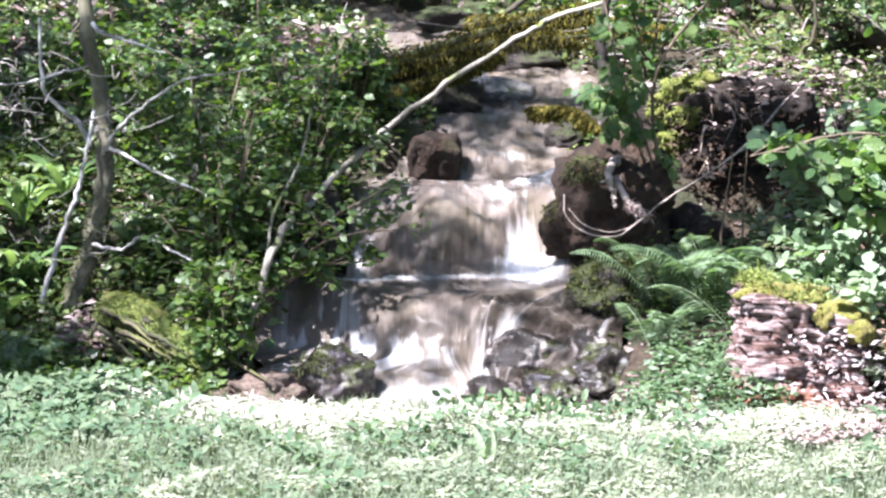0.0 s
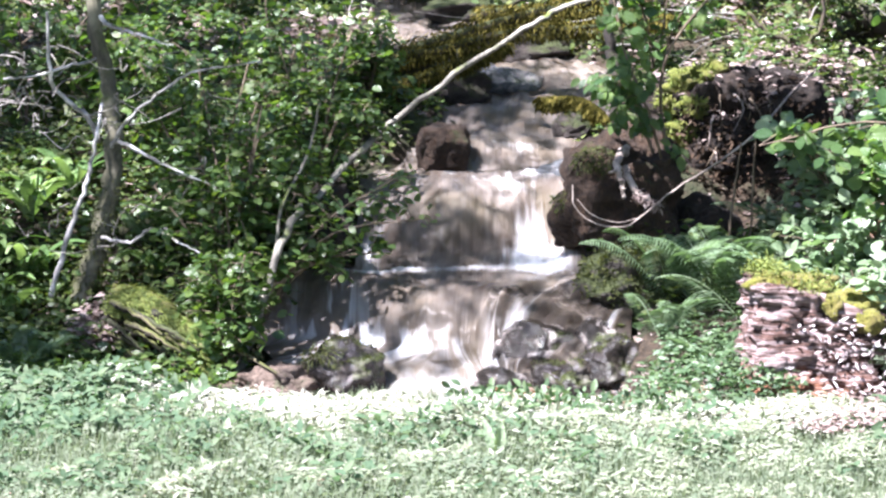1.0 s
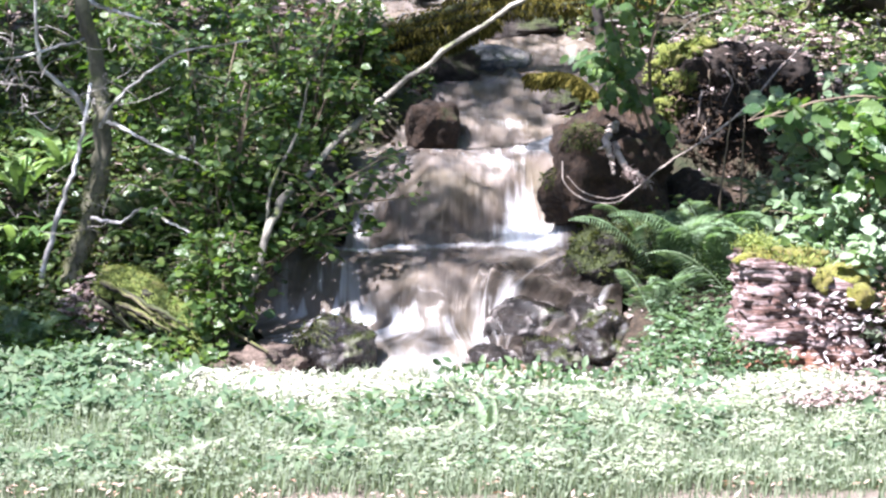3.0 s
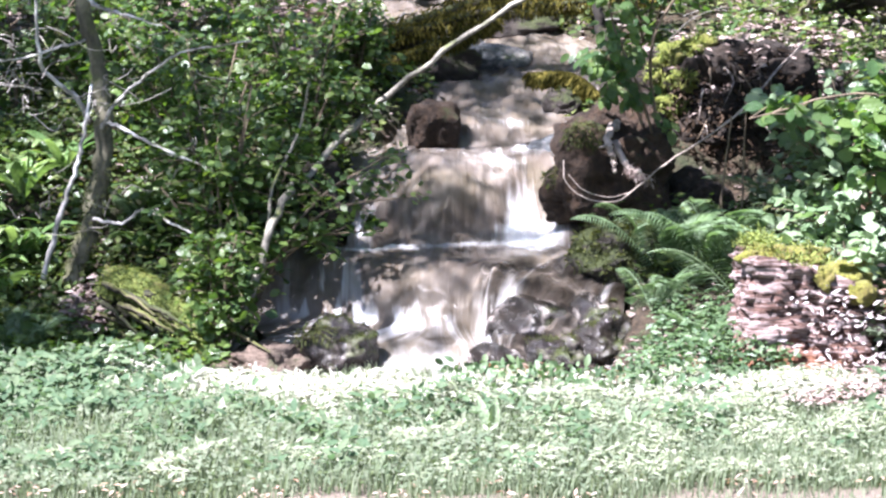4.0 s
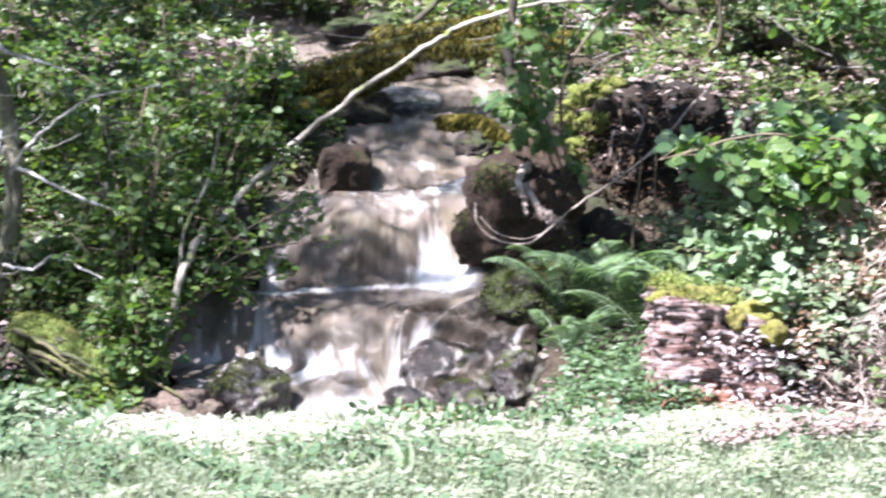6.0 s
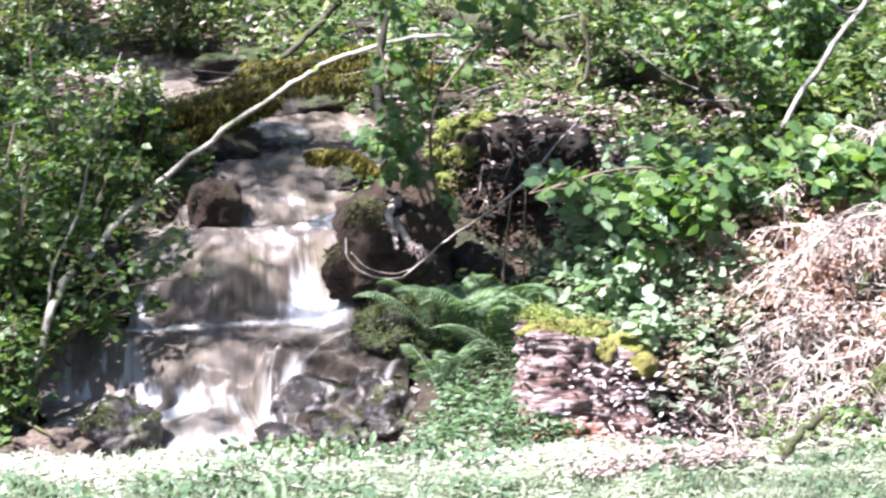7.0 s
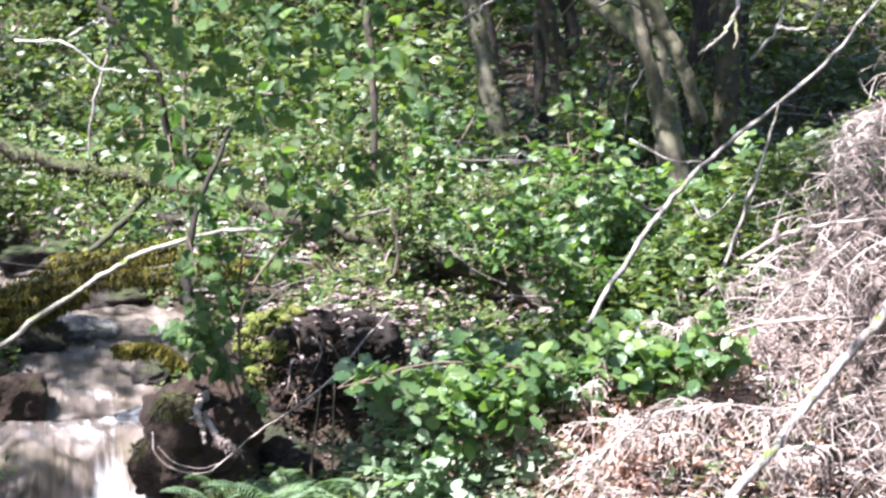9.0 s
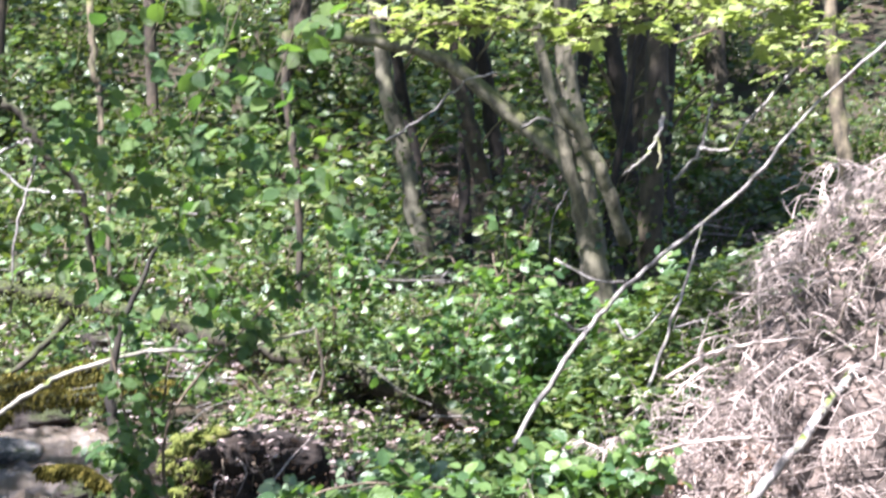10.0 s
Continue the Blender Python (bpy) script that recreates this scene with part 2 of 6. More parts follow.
MOSS_TUFT = leaf_mat("moss_tuft", [(0.065, 0.09, 0.014), (0.15, 0.20, 0.035), (0.27, 0.30, 0.07)], 0.8, 0.3, (1.2, 1.2, 0.4))
MOSS_GOLD = leaf_mat("golden_moss_tuft", [(0.03, 0.03, 0.007), (0.10, 0.09, 0.016), (0.23, 0.19, 0.045)], 0.85, 0.3, (1.2, 1.1, 0.4), 0.1)
LEAF_DEAD = leaf_mat("dead_leaf", [(0.12, 0.08, 0.066), (0.29, 0.22, 0.195), (0.44, 0.36, 0.335)], 0.6, 0.15, (1, 0.8, 0.5))
LEAF_BEECH = leaf_mat("withered_orange_leaf", [(0.30, 0.17, 0.11), (0.47, 0.34, 0.27), (0.56, 0.47, 0.41)], 0.6, 0.25, (1.2, 0.8, 0.5))
CHIP = leaf_mat("rotten_wood_chip", [(0.22, 0.16, 0.145), (0.40, 0.35, 0.34), (0.60, 0.56, 0.56)], 0.8, 0.1, (1, 0.9, 0.8), 0.1)
PALE_BLADE = leaf_mat("pale_grass_blade", [(0.24, 0.28, 0.18), (0.33, 0.36, 0.25), (0.46, 0.46, 0.37)], 0.7, 0.45, (1.05, 1.1, 0.85), 0.1)
GRASS = leaf_mat("grass_blade", [(0.145, 0.185, 0.11), (0.195, 0.235, 0.15), (0.27, 0.29, 0.21)], 0.7, 0.5, (1.15, 1.25, 0.85), 0.12)
# A paler copy of the leaf green, with full sunlight put into the colour.
LEAF_SUNLIT = leaf_mat("pale_sunlit_leaf", [(0.13, 0.20, 0.10), (0.21, 0.29, 0.16), (0.32, 0.39, 0.25)], 0.3, 0.4, (1.15, 1.3, 0.75))
HERB = leaf_mat("bank_herb_leaf", [(0.15, 0.195, 0.125), (0.195, 0.232, 0.155), (0.265, 0.285, 0.205)], 0.7, 0.45, (1.15, 1.25, 0.85), 0.12)

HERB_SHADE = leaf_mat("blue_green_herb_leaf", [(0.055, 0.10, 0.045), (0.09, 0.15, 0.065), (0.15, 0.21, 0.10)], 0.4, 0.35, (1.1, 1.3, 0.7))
HERB_BROAD = leaf_mat("broad_herb_leaf", [(0.085, 0.14, 0.08), (0.118, 0.175, 0.096), (0.17, 0.215, 0.125)], 0.7, 0.45, (1.1, 1.25, 0.85), 0.15)
# Dark bark again, with deep woodland shade put into the colour.
BARK_SHADED = bark_mat("shaded_black_bark", (0.004, 0.003, 0.002), (0.022, 0.016, 0.010), 0.5, (0.03, 0.033, 0.008))


# ---- shaping ----
def np_mesh(name, verts, faces, mat=None, smooth=True):
    """A mesh from an array of vertices and one or more arrays of faces of the same size."""
    me = bpy.data.meshes.new(name)
    verts = np.asarray(verts, np.float32).reshape(-1, 3)
    groups = faces if isinstance(faces, list) else [faces]
    groups = [np.asarray(f, np.int32) for f in groups if len(f)]
    loops = np.concatenate([f.ravel() for f in groups])
    sizes = np.concatenate([np.full(len(f), f.shape[1], np.int32) for f in groups])
    me.vertices.add(len(verts))
    me.vertices.foreach_set("co", verts.ravel())
    me.loops.add(len(loops))
    me.loops.foreach_set("vertex_index", loops)
    me.polygons.add(len(sizes))
    me.polygons.foreach_set("loop_start", np.r_[0, np.cumsum(sizes)[:-1]].astype(np.int32))
    me.polygons.foreach_set("use_smooth", np.full(len(sizes), smooth))
    me.update(calc_edges=True)
    me.validate()
    if mat:
        me.materials.append(mat)
    return me


def part(name, mesh, parent=None, label=""):
    ob = new(name, mesh)
    if parent:
        ob.parent = parent
    return tagged(ob, label)


def thing(name, at, label, category, group="", kind=""):
    ob = new(name)
    ob.matrix_basis = Matrix.Translation(at)
    return tagged(ob, label, category, group, kind)


def smooth_line(points, steps=6):
    p = np.asarray(points, float)
    if len(p) < 3:
        k = np.linspace(0, 1, steps * 2)[:, None]
        return p[0] * (1 - k) + p[-1] * k
    q = np.vstack([2 * p[0] - p[1], p, 2 * p[-1] - p[-2]])
    out = []
    for i in range(1, len(q) - 2):
        for t in np.linspace(0, 1, steps, endpoint=False):
            a, b, c, d = q[i - 1:i + 3]
            out.append(0.5 * (2 * b + (c - a) * t + (2 * a - 5 * b + 4 * c - d) * t * t + (3 * b - a - 3 * c + d) * t ** 3))
    out.append(p[-1])
    return np.array(out)


def tube(points, r0, r1, sides=7, steps=5, lump=0.12, close=True):
    """A tapering, slightly knobbly limb along a line: vertices and quads."""
    line = smooth_line(points, steps)
    n = len(line)
    if lump and n > 4:
        line[1:-1] += rng.normal(0, 4 * lump, (n - 2, 3)) * np.minimum(np.linspace(r0, r1, n), 0.012)[1:-1, None]
    tang = np.gradient(line, axis=0)
    tang /= np.linalg.norm(tang, axis=1, keepdims=True) + 1e-9
    ref = np.array([0.3, 1.0, 0.2]) if abs(tang[:, 2]).mean() > 0.7 else np.array([0.05, 0.1, 1.0])
    u = np.cross(tang, ref)
    u /= np.linalg.norm(u, axis=1, keepdims=True) + 1e-9
    v = np.cross(tang, u)
    rad = np.linspace(r0, r1, n)[:, None] * (1 + lump * rng.standard_normal((n, sides)).clip(-2, 2))
    ang = np.linspace(0, 2 * np.pi, sides, endpoint=False)
    ring = line[:, None] + rad[..., None] * (np.cos(ang)[None, :, None] * u[:, None] + np.sin(ang)[None, :, None] * v[:, None])
    i = np.arange(n - 1)[:, None] * sides
    j = np.arange(sides)[None]
    k = (j + 1) % sides
    quads = np.stack([i + j, i + k, i + sides + k, i + sides + j], -1).reshape(-1, 4)
    verts = ring.reshape(-1, 3)
    if close:
        verts = np.vstack([verts, line[0], line[-1]])
        a, b = n * sides, n * sides + 1
        e = (n - 1) * sides
        caps = [[a, int(k[0, q]), q, q] for q in range(sides)] + [[b, e + q, e + int(k[0, q]), e + q] for q in range(sides)]
        tris = np.array([c[:3] for c in caps])
        return verts, quads, tris
    return verts, quads, np.zeros((0, 3), int)


def joined(pieces):
    """One set of vertices, quads and triangles from several."""
    vs, qs, ts, base = [], [], [], 0
    for v, q, t in pieces:
        vs.append(v), qs.append(q + base), ts.append(t + base)
        base += len(v)
    return np.vstack(vs), [np.vstack(qs), np.vstack(ts)]


def limb(name, points, r0, r1, mat, parent=None, label="", sides=8, steps=6, lump=0.10):
    v, q, t = tube(points, r0, r1, sides, steps, lump)
    return part(name, np_mesh(name, v, [q, t], mat), parent, label)


SMALL = (np.array([(0, 0, 0), (0.42, 0.36, 0.07), (0.42, -0.36, 0.07), (1, 0, -0.06), (0.45, 0, 0)]),
         np.array([(0, 4, 1), (1, 4, 3), (0, 2, 4), (2, 3, 4)]))
OVATE = (np.array([(0, 0, 0), (0.16, 0.27, 0.04), (0.16, -0.27, 0.04), (0.5, 0.42, 0.08), (0.5, -0.42, 0.08), (0.8, 0.27, 0.02), (0.8, -0.27, 0.02),
                   (1, 0, -0.08), (0.2, 0, 0), (0.5, 0, 0.01), (0.8, 0, -0.02)]),
         np.array([(0, 8, 1), (1, 8, 3), (8, 9, 3), (3, 9, 5), (9, 10, 5), (5, 10, 7), (0, 2, 8), (2, 4, 8), (8, 4, 9), (4, 6, 9), (9, 6, 10), (6, 7, 10)]))
LOBED = (np.array([(0, 0, 0), (-0.05, 0.42, 0.03), (0.35, 0.28, 0.05), (0.5, 0.6, 0.0), (0.65, 0.2, 0.04), (1, 0, -0.08),
                   (0.65, -0.2, 0.04), (0.5, -0.6, 0.0), (0.35, -0.28, 0.05), (-0.05, -0.42, 0.03), (0.4, 0, 0)]),
         np.array([(0, 10, 1), (1, 10, 2), (2, 10, 3), (3, 10, 4), (4, 10, 5), (5, 10, 6), (6, 10, 7), (7, 10, 8), (8, 10, 9), (9, 10, 0)]))


def unit(a):
    return a / (np.linalg.norm(a, axis=-1, keepdims=True) + 1e-9)


def leaves(at, way, up, length, width, shape=SMALL):
    """Leaves at the places at, pointing along way, their faces towards up: vertices and triangles."""
    at, way = np.asarray(at, float), unit(np.asarray(way, float))
    side = unit(np.cross(up, way))
    norm = np.cross(way, side)
    tv, tf = shape
    n = len(at)
    length, width = np.broadcast_to(length, n)[:, None, None], np.broadcast_to(width, n)[:, None, None]
    v = at[:, None] + tv[None, :, :1] * length * way[:, None] + tv[None, :, 1:2] * width * side[:, None] + tv[None, :, 2:] * length * norm[:, None]
    f = tf[None] + (np.arange(n) * len(tv))[:, None, None]
    return v.reshape(-1, 3), f.reshape(-1, 3)


def randway(n, flat=1.0):
    a = rng.standard_normal((n, 3))
    a[:, 2] *= flat
    return unit(a)


def foliage_on(lines, per, length, ratio, shape, flat=0.45, droop=0.15, spread=0.02, lift=(0, -0.15, 1.0), tumble=0.45, start=0.15):
    """Leaves set along twigs."""
    ats, ways = [], []
    for line in lines:
        n = max(2, int(per))
        k = rng.uniform(start, 1, n) * (len(line) - 1)
        i = np.minimum(k.astype(int), len(line) - 2)
        p = line[i] + (line[i + 1] - line[i]) * (k - i)[:, None]
        d = unit(line[i + 1] - line[i])
        w = unit(randway(n, flat) + 0.5 * d)
        w[:, 2] -= droop
        ats.append(p + rng.normal(0, spread, (n, 3))), ways.append(w)
    ats, ways = np.vstack(ats), np.vstack(ways)
    n = len(ats)
    ups = unit(np.array(lift)[None] + tumble * rng.standard_normal((n, 3)))
    size = length * rng.uniform(0.6, 1.15, n)
    return ats, ways, ups, size


def foliage_mesh(lines, per, length, ratio, shape, **how):
    ats, ways, ups, size = foliage_on(lines, per, length, ratio, shape, **how)
    return leaves(ats, ways, ups, size, size * ratio, shape)


def single_leaves(parent, placed, ratio, shape, mat, most):
    """Leaves that can be told apart: each an object on one shared mesh."""
    ats, ways, ups, size = placed
    tv, tf = shape
    me = np_mesh("leaf", tv * (1, ratio, 1), tf, mat)
    ways = unit(ways)
    side = unit(np.cross(ups, ways))
    norm = np.cross(ways, side)
    for p, w, u, k, r in list(zip(ats, ways, side, norm, size))[:most]:
        ob = part("leaf", me, parent)
        ob.matrix_basis = Matrix(((w[0] * r, u[0] * r, k[0] * r, p[0]), (w[1] * r, u[1] * r, k[1] * r, p[1]), (w[2] * r, u[2] * r, k[2] * r, p[2]), (0, 0, 0, 1)))
    return ats[most:], ways[most:], ups[most:], size[most:]


def twig_system(stems, twigs, reach, sag=0.1, rise=0.25):
    """Side twigs along smooth stems, as lines."""
    out = []
    for line in stems:
        for _ in range(twigs):
            i = int(len(line) * rng.uniform(0.25, 0.98))
            i = min(i, len(line) - 1)
            d = randway(1, 0.35)[0]
            d[2] += rise
            s = reach * rng.uniform(0.5, 1.2)
            mid = line[i] + d * s * 0.5 + (0, 0, 0.04 * s)
            out.append(smooth_line([line[i], mid, line[i] + d * s - np.array([0, 0, sag * s])], 4))
    return out


def tufts(name, n, line, r, mat, label, size=0.03, hang=0.6, parent=None):
    """Shaggy moss: short blades standing and hanging round a line."""
    p = smooth_line(line, 8)
    k = rng.uniform(0, len(p) - 1.001, n)
    i = k.astype(int)
    at = p[i] + (p[i + 1] - p[i]) * (k - i)[:, None]
    d = randway(n)
    at = at + d * r
    way = unit(d + np.array((0, 0, -hang)))
    ln = size * rng.uniform(0.4, 1.4, n)
    v, f = leaves(at, way, randway(n), ln, 0.35 * ln, SMALL)
    return tagged(part(name, np_mesh(name, v, f, mat), parent), label, kind="stuff")


# ---- the ground ----
def lerp(y, table):
    a = np.array(table)
    return np.interp(y, a[:, 0], a[:, 1])


HILL = [(-60, -0.6), (0, 0), (9.3, 0), (9.6, 0.05), (10, 0.24), (10.6, 0.5), (11.5, 0.84), (13, 1.2), (15, 1.5), (17, 1.95), (20, 3.0), (24, 4.7), (30, 7.2), (45, 12), (100, 26), (400, 60)]
MID = [(9.2, 0.0), (9.7, -0.02), (10.05, -0.02), (10.3, 0.12), (10.9, 0.1), (11.5, 0.36), (12.4, 0.5), (13, 0.15), (14, -0.2), (16, -0.5), (30, -1.5)]
HALF = [(9.2, 0.55), (9.7, 0.62), (10.05, 0.7), (10.25, 0.42), (10.9, 0.4), (11.4, 0.33), (12.4, 0.36), (13.5, 0.3), (16, 0.25), (30, 0.2)]
BED = [(9.0, -0.16), (9.72, -0.12), (9.86, 0.0), (9.95, 0.22), (10.05, 0.32), (10.25, 0.345), (10.4, 0.41), (10.75, 0.57), (10.9, 0.655), (11.15, 0.70),
       (11.35, 0.79), (11.6, 0.86), (12.2, 0.98), (12.5, 1.06), (12.8, 1.12), (13.3, 1.15), (14, 1.27), (15, 1.42), (17, 1.85), (20, 2.9), (30, 7)]


def sstep(a, b, x):
    t = np.clip((x - a) / (b - a), 0, 1)
    return t * t * (3 - 2 * t)


def bell(x, y, cx, cy, rx, ry):
    return np.exp(-((x - cx) / rx) ** 2 - ((y - cy) / ry) ** 2)


def height(x, y):
    x, y = np.asarray(x, float), np.asarray(y, float)
    edge = 0.22 * np.clip(x, -3, 2) * sstep(8.6, 9.2, y) * (1 - sstep(10.5, 12, y))
    z = lerp(y + edge, HILL)
    z = z + sstep(9.6, 11, y) * (0.05 * np.sin(2.1 * x + 1.3 * y) + 0.04 * np.sin(4.3 * x - 2.2 * y + 1) + 0.025 * np.sin(9 * x + 7 * y))
    z = z + 0.012 * np.sin(5 * x + 3 * y) + 0.010 * np.sin(11 * x - 8 * y)
    z = z + 0.34 * bell(x, y, 1.45, 11.5, 0.5, 0.45) + 0.12 * bell(x, y, 0.9, 10.85, 0.3, 0.25) - 0.22 * bell(x, y, 1.2, 10.5, 0.28, 0.22)
    z = z + 1.35 * sstep(2.2, 4.3, x) * np.exp(-((y - 10.9) / 1.3) ** 2)
    z = z + 0.25 * bell(x, y, -1.9, 10.9, 0.7, 0.5)
    off = np.abs(x - lerp(y, MID)) / lerp(y, HALF)
    inside = (1 - sstep(0.85, 1.35, off)) * sstep(9.02, 9.25, y + edge) * (1 - sstep(14.6, 15.0, y))
    bed = lerp(y, BED) - 0.10
    return z * (1 - inside) + np.minimum(bed, z + 0.3) * inside


def grid_mesh(name, xs, ys, zf, mat):
    X, Y = np.meshgrid(xs, ys)
    Z = zf(X, Y)
    v = np.stack([X, Y, Z], -1).reshape(-1, 3)
    nx, ny = len(xs), len(ys)
    i = (np.arange(ny - 1)[:, None] * nx + np.arange(nx - 1)[None]).ravel()
    return np_mesh(name, v, np.stack([i, i + 1, i + nx + 1, i + nx], -1), mat), v


gx = np.r_[-400, -200, -100, -60, -40, -25, -16, -11, np.arange(-8, -3, 0.25), np.arange(-3, 5.5, 0.045), np.arange(5.5, 10, 0.25), 12, 16, 25, 40, 60, 100, 200, 400]
gy = np.r_[-400, -200, -100, -60, -30, -15, -8, -4, 0, 3, 5, np.arange(6, 9, 0.1), np.arange(9, 14, 0.04), np.arange(14, 26, 0.2), np.arange(26, 45, 1.0), 50, 60, 80, 100, 150, 200, 300, 400]
ground_mesh, gv = grid_mesh("ground", gx, gy, height, SOIL)
turf = ground_mesh.attributes.new("turf", 'FLOAT', 'POINT')
turf.data.foreach_set("value", (1 - sstep(8.85, 9.1, gv[:, 1] + 0.14 * np.clip(gv[:, 0], -3, 2))).astype(np.float32))
path = ground_mesh.attributes.new("path", 'FLOAT', 'POINT')
path.data.foreach_set("value", ((1 - sstep(7.1, 7.35, gv[:, 1] + 0.08 * np.sin(6 * gv[:, 0]))) * sstep(5.6, 6.0, gv[:, 1])).astype(np.float32))
tagged(part("ground", ground_mesh), "flat turf bank rising into a steep woodland slope", "ground", kind="structure")

# ---- the water ----
FALL = [(9.0, -0.13), (9.4, -0.10), (9.52, -0.07), (9.62, -0.02), (9.72, 0.035), (9.80, 0.08), (9.845, 0.115), (9.885, 0.18), (9.94, 0.255), (10.03, 0.315), (10.15, 0.34), (10.27, 0.355), (10.34, 0.40), (10.5, 0.49),
        (10.7, 0.585), (10.84, 0.645), (10.95, 0.675), (11.15, 0.705), (11.23, 0.76), (11.34, 0.80), (11.6, 0.865), (11.75, 0.93), (12.0, 0.955), (12.2, 0.985), (12.4, 1.05), (12.7, 1.10), (13.0, 1.14),
        (13.4, 1.16), (13.6, 1.22), (14.0, 1.28), (14.5, 1.34), (14.95, 1.40)]


# height and distance of the stepped rock over which the stream's lower fall spreads on its far side
APRON = [(-0.12, 9.36), (0.0, 9.50), (0.08, 9.60), (0.17, 9.73), (0.235, 9.84), (0.28, 9.93), (0.315, 10.05), (0.345, 10.16)]


def build_water():
    line = smooth_line(FALL, 14)
    n, w = len(line), 200
    s = np.r_[0, np.cumsum(np.linalg.norm(np.diff(line, axis=0), axis=1))]
    lat = np.linspace(-1.15, 1.15, w)
    Y, L = np.meshgrid(line[:, 0], lat, indexing="ij")
    Z = np.repeat(line[:, 1:2], w, 1)
    S = np.repeat(s[:, None], w, 1)
    X = lerp(Y, MID) + L * lerp(Y, HALF)
    lip = float(np.interp(10.1, line[:, 0], s))
    X = np.where(X < -0.55, -0.55 + (X + 0.55) * (1 - 0.4 * (1 - sstep(9.75, 9.9, Y))), X)
    below = sstep(0, 0.12, lip - S)
    apron = sstep(0.02, 0.30, X) * below
    Y = Y * (1 - apron) + np.minimum(Y, lerp(Z, APRON)) * apron
    deep = sstep(0.06, 0.22, lip - S)
    pool = 1 - sstep(0.03, 0.12, Z)
    U = (X + 0.85 * apron * (lip - S)) * (1 - 0.7 * pool * (1 - sstep(0.15, 0.3, X)))
    steep = np.gradient(line[:, 1]) / (np.hypot(np.gradient(line[:, 0]), np.gradient(line[:, 1])) + 1e-9)
    steep = np.repeat(np.clip(steep, 0, 1)[:, None], w, 1)
    a, b, c = np.zeros((n, w)), np.zeros((n, w)), np.zeros((n, w))
    for i in range(n):
        for j in range(w):
            a[i, j] = noise.fractal(Vector((X[i, j] * 3.0, S[i, j] * 2.6, 0.3)), 0.9, 2.1, 4)
            b[i, j] = noise.fractal(Vector((U[i, j] * 17, S[i, j] * 2.0, 4.2)), 0.9, 2.1, 3)
            c[i, j] = noise.ridged_multi_fractal(Vector((U[i, j] * 5.5, S[i, j] * 3.2, 7.3)), 1.0, 2.0, 4, 1.0, 2.0) - 1.0

    def spot(cx, cy, rx, ry, k):
        return k * bell(X + 0.06 * a + 0.02 * b, Y + 0.04 * c, cx, cy, rx, ry)

    low = sstep(9.7, 9.85, Y) * (1 - sstep(10.1, 10.25, Y)) * (1 - apron)
    dy = 0.04 * a * (0.4 + steep) + 0.010 * b * steep - low * (0.12 * np.exp(-((X - 0.02) / 0.26) ** 2) - 0.05 * np.exp(-((X + 0.5) / 0.2) ** 2)) - spot(0.0, 10.5, 0.2, 0.2, 0.12)
    calm = bell(X, Y, 0.0, 10.12, 0.7, 0.12)
    dz = (0.016 * a + 0.022 * np.clip(c, -1, 1) * sstep(9.75, 9.9, Y)) * (1 - 0.75 * calm) + 0.003 * b
    dz += spot(0.0, 10.66, 0.23, 0.22, 0.10) - spot(0.41, 10.5, 0.07, 0.25, 0.06) - spot(-0.29, 10.5, 0.06, 0.22, 0.05) + spot(0.12, 11.25, 0.1, 0.1, 0.05)
    dz += apron * deep * (0.03 * np.clip(c, -1, 1) + 0.06 * a) + spot(0.36, 9.80, 0.13, 0.10, 0.05) + spot(0.58, 9.98, 0.08, 0.06, 0.04) - spot(0.16, 9.62, 0.08, 0.12, 0.05)
    froth = 0.05 * a + 0.06 * b
    thread = np.clip(0.5 + 1.3 * b, 0, 1)
    strand = sstep(0.55, 0.85, thread)
    foot = (1 - sstep(0.07, 0.16, Z)) * sstep(9.40, 9.5, Y)
    froth += foot * (0.24 + 0.04 * thread + 0.25 * a) * np.exp(-((X - 0.03 + 0.30 * (9.8 - Y)) / 0.20) ** 2)
    froth += low * (1 - sstep(0.10, 0.22, Z)) * (0.02 + 0.10 * thread + 0.34 * strand + 0.10 * a) * np.exp(-((X + 0.20) / 0.16) ** 2)
    froth += low * (1 - sstep(0.08, 0.2, Z)) * (0.04 + 0.28 * strand) * np.exp(-((X + 0.42) / 0.12) ** 2)
    froth += apron * (1 - sstep(0.12, 0.24, Z)) * (0.10 + 0.06 * thread + 0.2 * a) * np.exp(-((X - 0.14 - 0.9 * np.clip(Z, 0, 1)) / 0.10) ** 2)
    froth += apron * deep * 0.16 * thread * np.exp(-((X - 0.66) / 0.05) ** 2)
    froth += steep * low * 0.34 * strand * np.exp(-((X + 0.44) / 0.16) ** 2) + spot(-0.58, 9.73, 0.09, 0.05, 0.35)
    froth += spot(0.41, 10.34, 0.11, 0.10, 0.85) + spot(0.38, 10.52, 0.055, 0.2, 0.34) + spot(-0.22, 10.24, 0.16, 0.035, 0.50) + spot(0.16, 10.26, 0.3, 0.03, 0.34)
    froth += spot(0.40, 11.04, 0.12, 0.11, 0.45) + spot(0.30, 10.83, 0.11, 0.06, 0.22) + spot(-0.30, 10.45, 0.045, 0.24, 0.36) + spot(0.3, 11.3, 0.08, 0.06, 0.3) + spot(0.02, 10.86, 0.22, 0.06, 0.14)
    froth *= 0.75 + 0.5 * thread * (1 - 0.7 * pool)
    film = apron * np.clip(0.75 + 0.9 * a + 0.5 * np.clip(c, -0.5, 0.7), 0, 1) * sstep(0.14, 0.28, X + 0.06 * a) * (1 - 0.7 * sstep(0.25, 0.31, Z))
    film = np.clip(2.2 * film, 0, 1) * (1 - np.clip(1.6 * froth, 0, 1))
